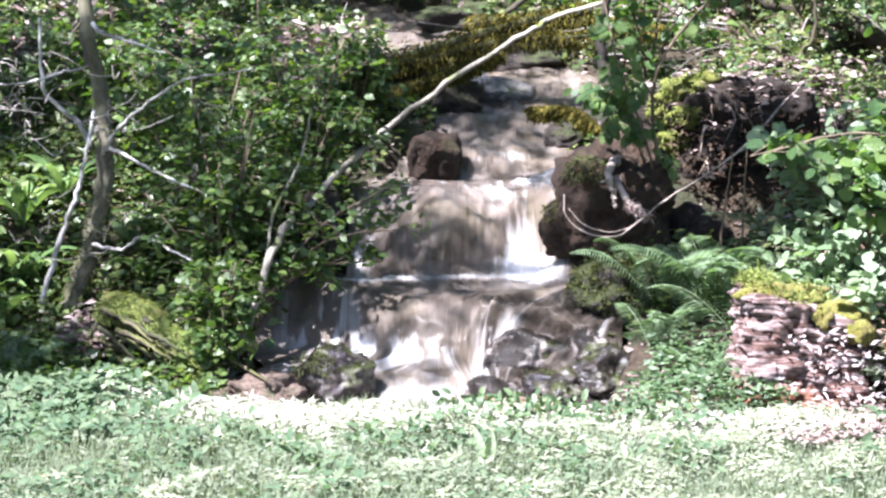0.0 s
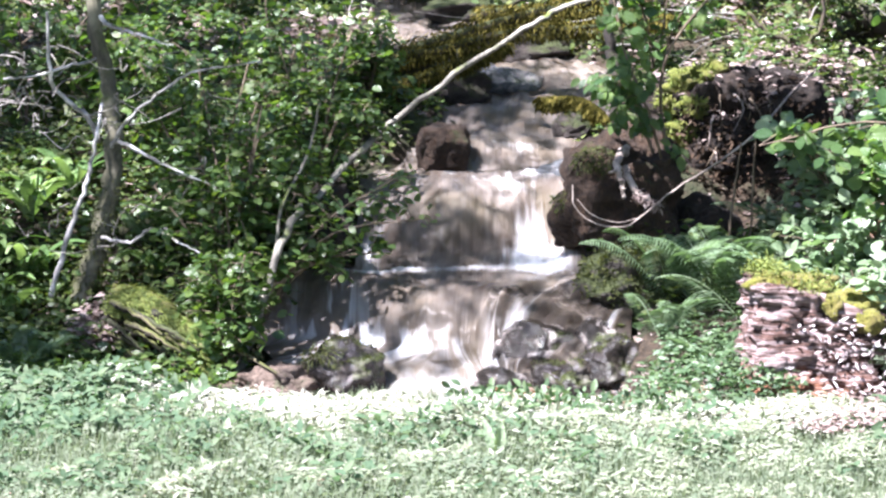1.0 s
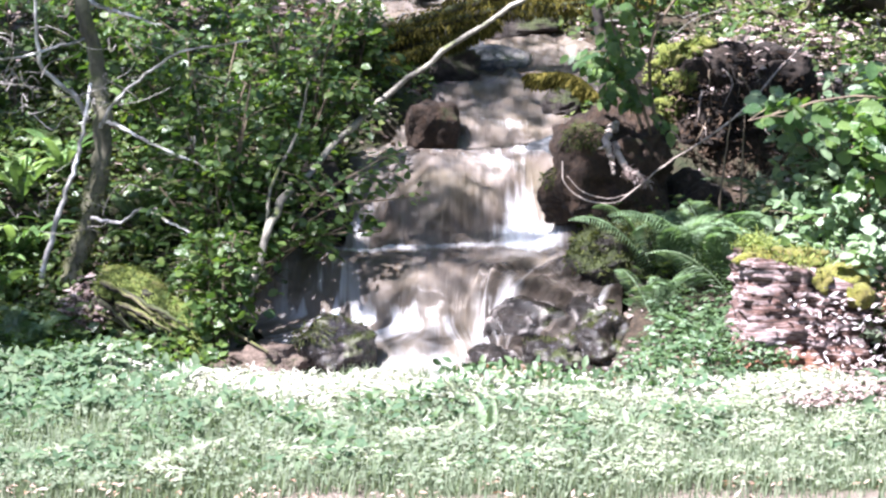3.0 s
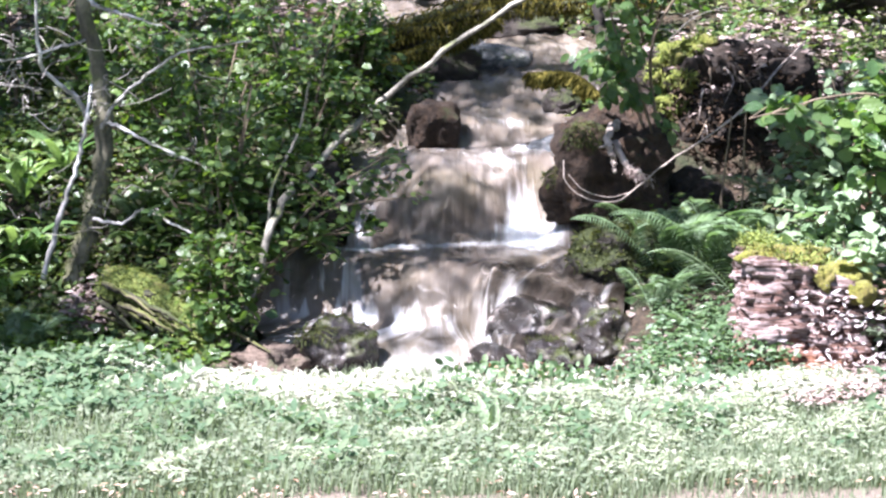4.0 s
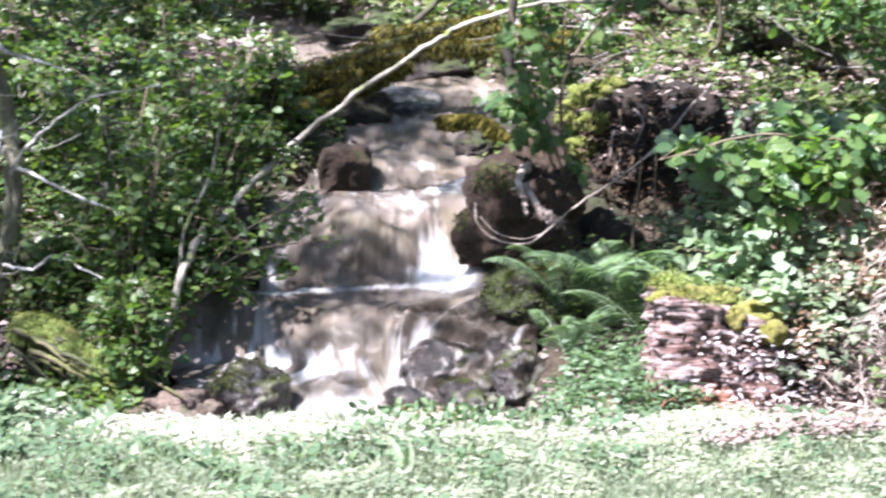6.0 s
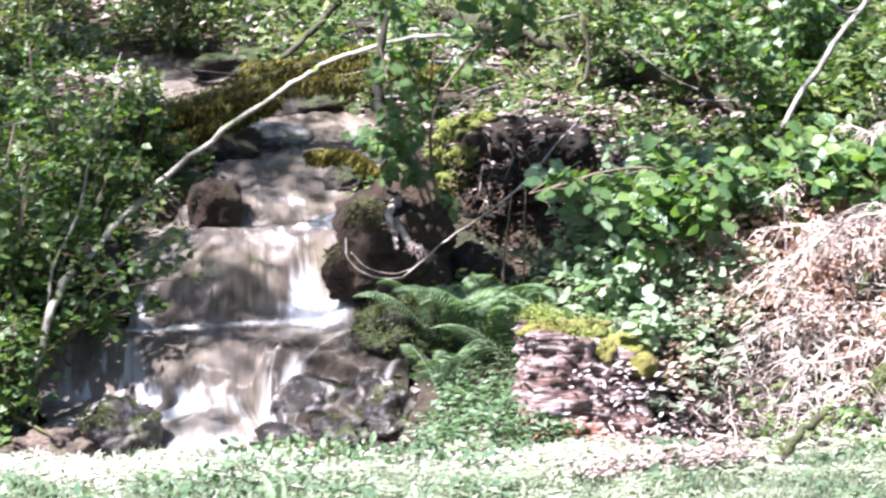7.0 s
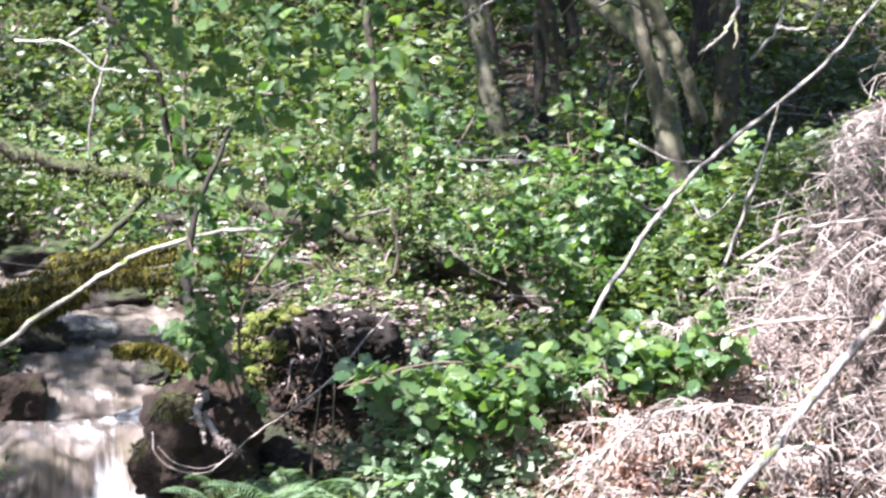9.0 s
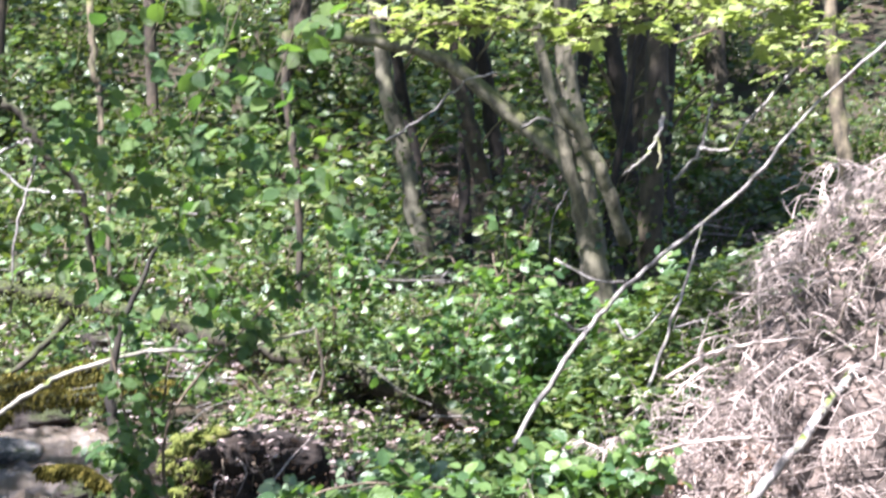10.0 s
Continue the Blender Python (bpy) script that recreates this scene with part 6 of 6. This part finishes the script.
scatter("leaf_litter", 2800, (1.6, 3.6, 8.85, 9.9), lambda x, y: x > 1.62, LEAF_DEAD, "pale litter and chips under the brush", 0.034, 0.5, (-0.08, 0.02), tumble=0.6, flat=0.4, over=heap)
tw = []
for _ in range(1500):
    x, y = rng.uniform(1.75, 3.4), rng.uniform(8.9, 10.1)
    p = np.array((x, y, float(heap(x, y)) + rng.uniform(-0.16, 0.03)))
    d = randway(1, 0.6)[0] * rng.uniform(0.08, 0.3)
    tw.append(tube([p, p + 0.5 * d + rng.normal(0, 0.03, 3), p + d + (0, 0, -0.05)], 0.0034, 0.0014, 3, 2, 0.1, False))
for _ in range(2300):
    y = rng.uniform(8.9, 11.0)
    x = rng.uniform(1.9 + 0.8 * max(0, y - 9.5), 4.9)
    p = np.array((x, y, float(heap(x, y)) - rng.uniform(-0.02, 0.3)))
    d = randway(1, 0.7)[0] * rng.uniform(0.08, 0.32)
    tw.append(tube([p, p + 0.5 * d + rng.normal(0, 0.03, 3), p + d + (0, 0, -0.05)], 0.0034, 0.0014, 3, 2, 0.1, False))
v, f = joined(tw)
tagged(part("brush_twigs", np_mesh("brush_twigs", v, f, TAN_WOOD)), "tangle of bleached tan twigs in the brush pile", "twigs", kind="stuff")
for _ in range(420):
    x, y = rng.uniform(3.0, 4.3), rng.uniform(9.15, 10.1)
    p = np.array((x, y, float(heap(x, y)) - rng.uniform(-0.05, 0.12)))
    d = randway(1, 0.7)[0] * rng.uniform(0.1, 0.34)
    BRUSH.append(tube([p, p + 0.5 * d + rng.normal(0, 0.04, 3), p + d + (0, 0, -0.06)], rng.uniform(0.003, 0.007), 0.0016, 3, 2, 0.1, False))
v, f = joined(BRUSH)
tagged(part("brush_twigs", np_mesh("brush_twigs", v, f, TAN_WOOD)), "bleached tan twigs heaped beside the dead pole", "twigs", kind="stuff")
scatter("withered_leaves", 1300, (2.3, 3.3, 9.0, 9.8), lambda x, y: patchy(x, y, 6, -0.2), LEAF_BEECH, "withered peach-brown leaves on the brush", 0.04, 0.7, (0.0, 0.11), tumble=0.7, flat=0.6, category="leaves", over=heap)
scatter("withered_leaves", 4200, (1.75, 2.9, 9.3, 9.85), lambda x, y: blot(x, y, -0.5), LEAF_BEECH, "withered peach-brown leaves heaped on the brush", 0.042, 0.6, (0.02, 0.1), tumble=0.6, flat=0.5, category="leaves", over=heap)
scatter("bank_herbs", 1500, (1.5, 2.2, 9.3, 9.6), lambda x, y: blot(x, y, -0.6), HERB, "tall pale herbs growing before the hazel", 0.042, 0.7, (-0.1, 0.14), OVATE, tumble=0.6, over=heap)
scatter("bank_herbs", 3000, (1.55, 2.35, 9.1, 10.2), lambda x, y: x < 1.85 + 0.3 * rng.uniform(-1, 1, len(x)), HERB, "leafy herbs growing up through the edge of the brush", 0.055, 0.85, (-0.02, 0.16), over=heap)
scatter("ground_cover", 2400, (2.2, 4.6, 9.0, 10.8), lambda x, y: patchy(x, y, 5, 0.2), LEAF_COVER, "green leaves showing between the brush", 0.055, 0.8, (-0.14, 0.01), over=heap)
scatter("ground_cover", 1500, (1.9, 3.3, 8.8, 9.7), lambda x, y: patchy(x, y, 7, 0.2), LEAF_COVER, "green leaves growing up through the brush", 0.045, 0.8, (-0.04, 0.07), over=heap)
scatter("straw_litter", 2200, (2.1, 3.5, 8.7, 9.3), lambda x, y: patchy(x, y, 3, -0.9), STRAW_GLARE, "bleached straw at the foot of the brush pile", 0.05, 0.45, (-0.03, 0.06), tumble=0.6, flat=0.5, category="straw", over=heap)
scatter("withered_leaves", 5200, (1.65, 2.6, 9.1, 9.9), lambda x, y: patchy(x, y, 6, -0.3), LEAF_BEECH, "withered orange-brown leaves on the brush", 0.04, 0.6, (0.0, 0.2), tumble=0.7, flat=0.6, category="leaves", over=heap)
for x, y, n, size in ((2.2, 8.85, 9, 0.26), (2.42, 8.9, 10, 0.3), (2.62, 8.92, 9, 0.28), (2.3, 9.0, 8, 0.24), (2.3, 8.62, 9, 0.26), (2.45, 8.64, 10, 0.28), (2.58, 8.7, 9, 0.26)):
    strap_fern((x, y, float(heap(x, y)) - 0.03), n, size, "strap ferns by the brush")
big = thing("dead_pole", (3.19, 9.6, 0.85), "thick pale dead pole lying up the brush pile", "branch")
o = np.array((3.19, 9.6, 0.85))
limb("stem", np.array([(2.56, 8.98, 0.48), (2.84, 9.17, 0.70), (3.19, 9.6, 0.92), (3.45, 9.75, 1.14), (3.73, 9.9, 1.41), (3.98, 10.1, 1.62), (4.4, 10.4, 2.0)]) - o, 0.020, 0.021, BARK_PALE, big, sides=10)
for pts in ([(2.88, 9.8, 1.38), (3.12, 9.85, 1.49), (3.46, 9.9, 1.53), (3.81, 10.1, 1.5)], [(2.73, 9.7, 1.05), (2.93, 9.7, 1.12), (3.39, 9.75, 1.14)]):
    d = thing("dead_branch", pts[0], "arching bleached branch in the brush pile", "branch", "brush pile")
    limb("stem", np.array(pts) - np.array(pts[0]), 0.009, 0.005, TAN_WOOD, d)


def arched(pts, r, droop, label):
    """A bleached branch arching out of the pile, with twigs hanging off it."""
    d = thing("dead_branch", pts[0], label, "branch", "brush pile")
    q = np.array(pts) - np.array(pts[0])
    stem = limb("stem", q, 0.75 * r, 0.4 * r, TAN_WOOD, d)
    line, hung = smooth_line(q, 7), []
    for p in line[2:]:
        for _ in range(2):
            e = p + droop * np.array((rng.normal(-0.35, 0.5), rng.normal(-0.1, 0.4), -rng.uniform(0.1, 1.0)))
            hung.append(tube([p, 0.5 * (p + e) + (0.15 * droop * rng.normal(0, 1), 0, 0.22 * droop), e], 0.0026, 0.001, 4, 4, 0.12, False))
    v, f = joined(hung)
    tagged(part("twig_spray", np_mesh("twig_spray", v, f, TAN_WOOD), stem), kind="stuff")


ARCH = "arching bleached branch with twigs hanging off it"
for pts, r, droop in (([(2.05, 9.1, 0.6), (2.18, 9.1, 0.71), (2.35, 9.1, 0.82), (2.48, 9.1, 0.84), (2.59, 9.1, 0.85), (2.76, 9.1, 0.83), (2.94, 9.1, 0.79)], 0.0085, 0.20), ([(2.06, 9.05, 0.69), (2.07, 9.05, 0.61), (2.15, 9.05, 0.54), (2.25, 9.05, 0.53)], 0.006, 0.08), ([(2.04, 9.25, 0.77), (2.19, 9.25, 0.79), (2.3, 9.25, 0.79), (2.41, 9.25, 0.77)], 0.006, 0.12), ([(2.1, 8.95, 0.37), (2.14, 8.95, 0.31), (2.31, 8.95, 0.33), (2.46, 8.95, 0.4), (2.61, 8.95, 0.52)], 0.007, 0.07)):
    arched(pts, r, droop, ARCH)
BIT = [(2.36, 8.9, 0.2), (2.45, 8.9, 0.3), (2.53, 8.9, 0.38)]
log = thing("mossy_branch", BIT[0], "short mossy branch lying before the brush", "branch", "mossy branches")
q = np.array(BIT) - np.array(BIT[0])
limb("stem", q, 0.028, 0.022, BARK_MOSSY, log)
tufts("moss", 700, q, 0.028, MOSS_TUFT, "yellow-green moss", 0.02, 0.6, log)

bit = thing("mossy_branch", (1.9, 8.4, 0.08), "short yellow mossy stick at the foot of the brush", "branch", "mossy branches")
limb("stem", [(0, 0, -0.04), (0.09, 0.02, 0.06), (0.19, 0.05, 0.13)], 0.018, 0.013, BARK_MOSSY, bit)
tufts("moss", 260, [(0, 0, 0), (0.09, 0.02, 0.06), (0.19, 0.05, 0.13)], 0.018, MOSS_TUFT, "yellow-green moss", 0.016, 0.6, bit)

# ---- moss, twigs and other small things ----
for line, r, label in (([(-0.45, 11.9, 1.12), (0.0, 11.95, 1.2), (0.35, 12.0, 1.28), (0.75, 12.0, 1.3)], 0.035, "branch shaggy with hanging golden moss"), ([(-0.35, 11.75, 1.0), (0.05, 11.8, 1.12), (0.3, 11.9, 1.22)], 0.03, "branch shaggy with hanging golden moss"),
                       ([(0.45, 11.55, 0.97), (0.62, 11.5, 0.97), (0.72, 11.4, 0.9)], 0.025, "mossy branch end over the upper cascade"), ([(0.2, 12.9, 1.35), (0.7, 12.8, 1.36), (1.2, 12.7, 1.3)], 0.04, "mossy branch above the stream"), ([(-0.5, 11.95, 1.06), (-0.12, 12.0, 1.2), (0.3, 12.05, 1.33), (0.75, 12.05, 1.43)], 0.05, "thick bough shaggy with hanging golden moss")):
    b = thing("mossy_branch", line[0], label, "branch", "mossy branches")
    q = np.array(line) - np.array(line[0])
    limb("stem", q, 0.6 * r, 0.4 * r, BARK_MOSSY, b)
    tufts("moss", 3600, q, 1.15 * r, MOSS_GOLD, "shaggy yellow-brown moss", 0.032, 1.2, b)

bent = thing("bent_twig", (0.52, 10.05, 0.72), "thin pale twig bent in a loop below the boulder", "twig")
o = np.array((0.52, 10.05, 0.72))
limb("stem", np.array([(0.52, 10.05, 0.72), (0.53, 10.05, 0.63), (0.61, 10.05, 0.565), (0.73, 10.05, 0.55), (0.82, 10.05, 0.61), (0.93, 10.05, 0.7), (1.22, 10.15, 0.88), (1.45, 10.4, 1.08), (1.6, 10.8, 1.15)]) - o, 0.003, 0.005, TAN_WOOD, bent, sides=6, lump=0.06)
limb("fork", np.array([(0.54, 10.05, 0.66), (0.60, 10.03, 0.60), (0.70, 10.03, 0.57), (0.78, 10.04, 0.585)]) - o, 0.0022, 0.0022, TAN_WOOD, bent, sides=5, lump=0.06)
sap = thing("sapling", (1.68, 11.6, 0.95), "small dark crooked sapling on the leafy bank", "tree")
o = np.array((1.68, 11.6, 0.95))
limb("stem", np.array([(1.68, 11.6, 0.95), (1.68, 11.6, 1.05), (1.66, 11.6, 1.17), (1.62, 11.6, 1.24), (1.51, 11.6, 1.28), (1.4, 11.6, 1.38)]) - o, 0.022, 0.010, BARK_DARK, sap)
limb("branch", np.array([(1.65, 11.6, 1.2), (1.75, 11.6, 1.35), (1.72, 11.6, 1.6)]) - o, 0.012, 0.006, BARK_DARK, sap)
for x, y, dx, dz in ((1.15, 10.1, 0.05, 0.5), (1.24, 10.1, 0.02, 0.55), (1.9, 9.7, 0.08, 0.35), (1.97, 9.7, 0.1, 0.3), (1.2, 10.3, 0.35, 0.4)):
    z = float(height(x, y))
    st = thing("stalk", (x, y, z), "thin bare brown stalk standing in the herbs", "stalk", "bare stalks")
    limb("stem", [(0, 0, -0.02), (0.4 * dx, 0, 0.5 * dz), (dx, 0, dz)], 0.006, 0.003, TWIG, st, sides=5)
tw = []
for n in range(120):
    p = np.array((rng.uniform(-2.3, -1.5), rng.uniform(10.1, 10.5), rng.uniform(0.9, 1.25))) if n < 70 else np.array((rng.uniform(-1.7, -0.8), rng.uniform(9.85, 10.1), rng.uniform(0.35, 1.35)))
    d = np.array((rng.normal(0, 1), rng.normal(0, 0.4), rng.normal(0.05, 0.5))) * rng.uniform(0.05, 0.16)
    tw.append(tube([p, p + 0.35 * d + rng.normal(0, 0.02, 3), p + 0.7 * d + rng.normal(0, 0.025, 3), p + d], 0.0026, 0.0012, 4, 3, 0.12, False))
v, f = joined(tw)
tagged(part("dead_twigs", np_mesh("dead_twigs", v, f, BARK_PALE)), "grey dead twigs tangled on the bank", "twigs", kind="stuff")

def front_debris():
    """Crumbs of bark, leaf and root on the face of the earth bank."""
    n = 900
    x, z = rng.uniform(-0.42, 0.42, n), rng.uniform(-0.28, 0.26, n)
    k = 1 - (x / 0.45) ** 2 - (z / 0.31) ** 2
    x, z, k = x[k > 0.03], z[k > 0.03], k[k > 0.03]
    n = len(x)
    at = np.stack([1.32 + x, 11.0 - 0.34 * np.sqrt(k) - rng.uniform(-0.01, 0.05, n), 0.82 + z], -1)
    v, f = leaves(at, randway(n), randway(n), 0.035 * rng.uniform(0.4, 1.4, n), 0.02)
    tagged(part("bank_debris", np_mesh("bank_debris", v, f, BANK_CRUMB)), "crumbs of bark and leaf on the earth bank", "debris", kind="stuff")


PALE_LEAF = leaf_mat("pale_plantain_leaf", [(0.28, 0.36, 0.22), (0.36, 0.42, 0.28)], 0.4, 0.3)
BANK_CRUMB = leaf_mat("bank_crumb", [(0.012, 0.008, 0.005), (0.03, 0.019, 0.011), (0.09, 0.06, 0.04)], 0.8, 0.05, (1, 0.8, 0.6), 0.1)
front_debris()
for at, n, r, label in (((0.62, 10.2, 0.8), 700, 0.06, "fringe of green moss on the boulder"), ((0.52, 10.25, 0.62), 500, 0.05, "fringe of green moss on the boulder"), ((0.8, 9.95, 0.4), 900, 0.09, "green moss on the low rock"), ((-0.47, 9.50, 0.1), 350, 0.05, "green moss on the wet rock")):
    q = np.array(at)
    tufts("moss_patch", n, [q + (-r, 0, 0), q + (0, 0, 0.3 * r), q + (r, 0, 0)], 0.7 * r, MOSS_DARK, label, 0.022, 0.8)["category"] = "moss"

for x, y, n, size in ((0.17, 7.95, 3, 0.16), (0.62, 7.9, 3, 0.11), (-0.72, 8.2, 2, 0.10)):
    p = thing("plantain", (x, y, float(height(x, y))), "pale upright plantain leaves in the grass", "plant", "plantains")
    for k in range(n):
        a = rng.uniform(0, 6.28)
        v, f = leaves(np.zeros((1, 3)), np.array([(0.25 * math.cos(a), 0.25 * math.sin(a), 1.0)]), np.array([(0.2, -1, 0.1)]), size * rng.uniform(0.7, 1), 0.28 * size, OVATE)
        part("leaf", np_mesh("leaf", v, f, PALE_LEAF), p)

for pts, r, m, look_ in (([(-0.1, 13.1, 3.3), (0.22, 13.0, 2.92), (0.32, 13.0, 2.79), (0.42, 13.0, 2.7), (0.53, 13.0, 2.53), (0.7, 13.05, 2.34), (0.8, 13.2, 1.9)], 0.024, BARK_MOSSY, "dark mossy bough bending down the slope"),
                        ([(0.28, 13.2, 2.51), (0.38, 13.2, 2.57), (0.46, 13.2, 2.59), (0.49, 13.2, 2.47), (0.45, 13.2, 2.32), (0.39, 13.2, 2.1), (0.36, 13.3, 1.7)], 0.009, BARK_PALE, "pale dead branch hooked over a bough"),
                        ([(0.0, 12.6, 2.45), (0.26, 12.6, 2.43), (0.43, 12.6, 2.31), (0.71, 12.6, 2.29)], 0.007, BARK_BARE, "pale bare branch above the slope"),
                        ([(1.95, 14.2, 3.3), (1.95, 14.2, 2.88), (1.98, 14.2, 2.66), (2.01, 14.2, 2.33), (2.02, 14.2, 1.5)], 0.024, BARK_DARK, "thin dark dead stem on the slope"),
                        ([(0.86, 14.5, 3.5), (0.88, 14.5, 3.09), (0.91, 14.5, 2.9), (0.93, 14.5, 2.64), (0.95, 14.5, 2.35), (0.97, 14.5, 1.5)], 0.022, BARK, "grey-brown upright stem on the slope")):
    d = thing("dead_branch", pts[0], look_, "branch")
    limb("stem", np.array(pts) - np.array(pts[0]), r, 0.7 * r, m, d, lump=0.16)
for pts, r in (([(3.44, 13.6, 2.85), (3.5, 13.6, 2.62), (3.47, 13.6, 2.4), (3.36, 13.6, 2.2), (3.33, 13.6, 1.95)], 0.006), ([(3.36, 13.8, 2.86), (3.52, 13.8, 2.9), (3.68, 13.8, 2.84)], 0.011), ([(4.0, 13.4, 2.4), (4.14, 13.4, 2.55), (4.2, 13.4, 2.72), (4.23, 13.4, 2.85)], 0.010), ([(2.4, 13.5, 2.62), (2.65, 13.5, 2.78), (2.85, 13.5, 2.95), (3.05, 13.5, 3.0)], 0.008)):
    d = thing("dead_branch", pts[0], "thin crooked grey branch among the slope trees", "branch")
    limb("stem", np.array(pts) - np.array(pts[0]), r, 0.6 * r, BARK_PALE, d, lump=0.18)
for x, y, tall, spread, n in ((-0.2, 15.4, 0.6, 0.5, 6), (-1.2, 15.2, 0.8, 0.5, 6), (0.7, 14.7, 0.6, 0.4, 5), (-0.6, 16.0, 0.8, 0.6, 6)):
    shrub("shrub", stems_at(x, y, n, tall, spread), LEAF_COVER, "leafy bush above the head of the stream", 0.075, 10, 0.26, 8, 0.8, SMALL, "undergrowth")
tw = []
for _ in range(520):
    x, y = rng.uniform(-0.5, 5.5), rng.uniform(11.4, 18)
    if abs(x - float(lerp(y, MID))) < 0.5:
        continue
    p = np.array((x, y, float(height(x, y)) + rng.uniform(0.0, 0.3)))
    d = np.array((rng.normal(0, 1), rng.normal(0, 0.5), rng.normal(0.1, 0.3))) * rng.uniform(0.1, 0.4)
    r = rng.uniform(0.003, 0.009)
    tw.append(tube([p, p + 0.5 * d + rng.normal(0, 0.03, 3), p + d], r, 0.4 * r, 4, 3, 0.1, False))
v, f = joined(tw)
tagged(part("fallen_twigs", np_mesh("fallen_twigs", v, f, BARK_PALE)), "grey fallen twigs strewn over the slope", "twigs", kind="stuff")
rock("rock", (0.3, 14.2, 1.32), (0.4, 0.3, 0.13), ROCK_GREEN, "low slab of rock grown over with moss", 20, 0.4, 31.0, 5)
x, y = 0.55, 16.0
rock("tree_stump", (x, y, float(height(x, y)) + 0.14), (0.13, 0.12, 0.24), BARK_SHADED, "dark rotten stump among the undergrowth", 20, 0.4, 2.7, 4, 0.3)["category"] = "stump"
for x, y, a in ((1.3, 13.6, 0.18), (2.1, 12.7, 0.16), (0.9, 14.4, 0.2), (2.7, 11.65, 0.15), (1.75, 14.1, 0.17)):
    rock("rock", (x, y, float(height(x, y)) + 0.05), (a, 0.8 * a, 0.6 * a), ROCK_MOSSY, "dark mossy rock half buried in the slope", 40 * x, 0.4, 7 * y, 4)
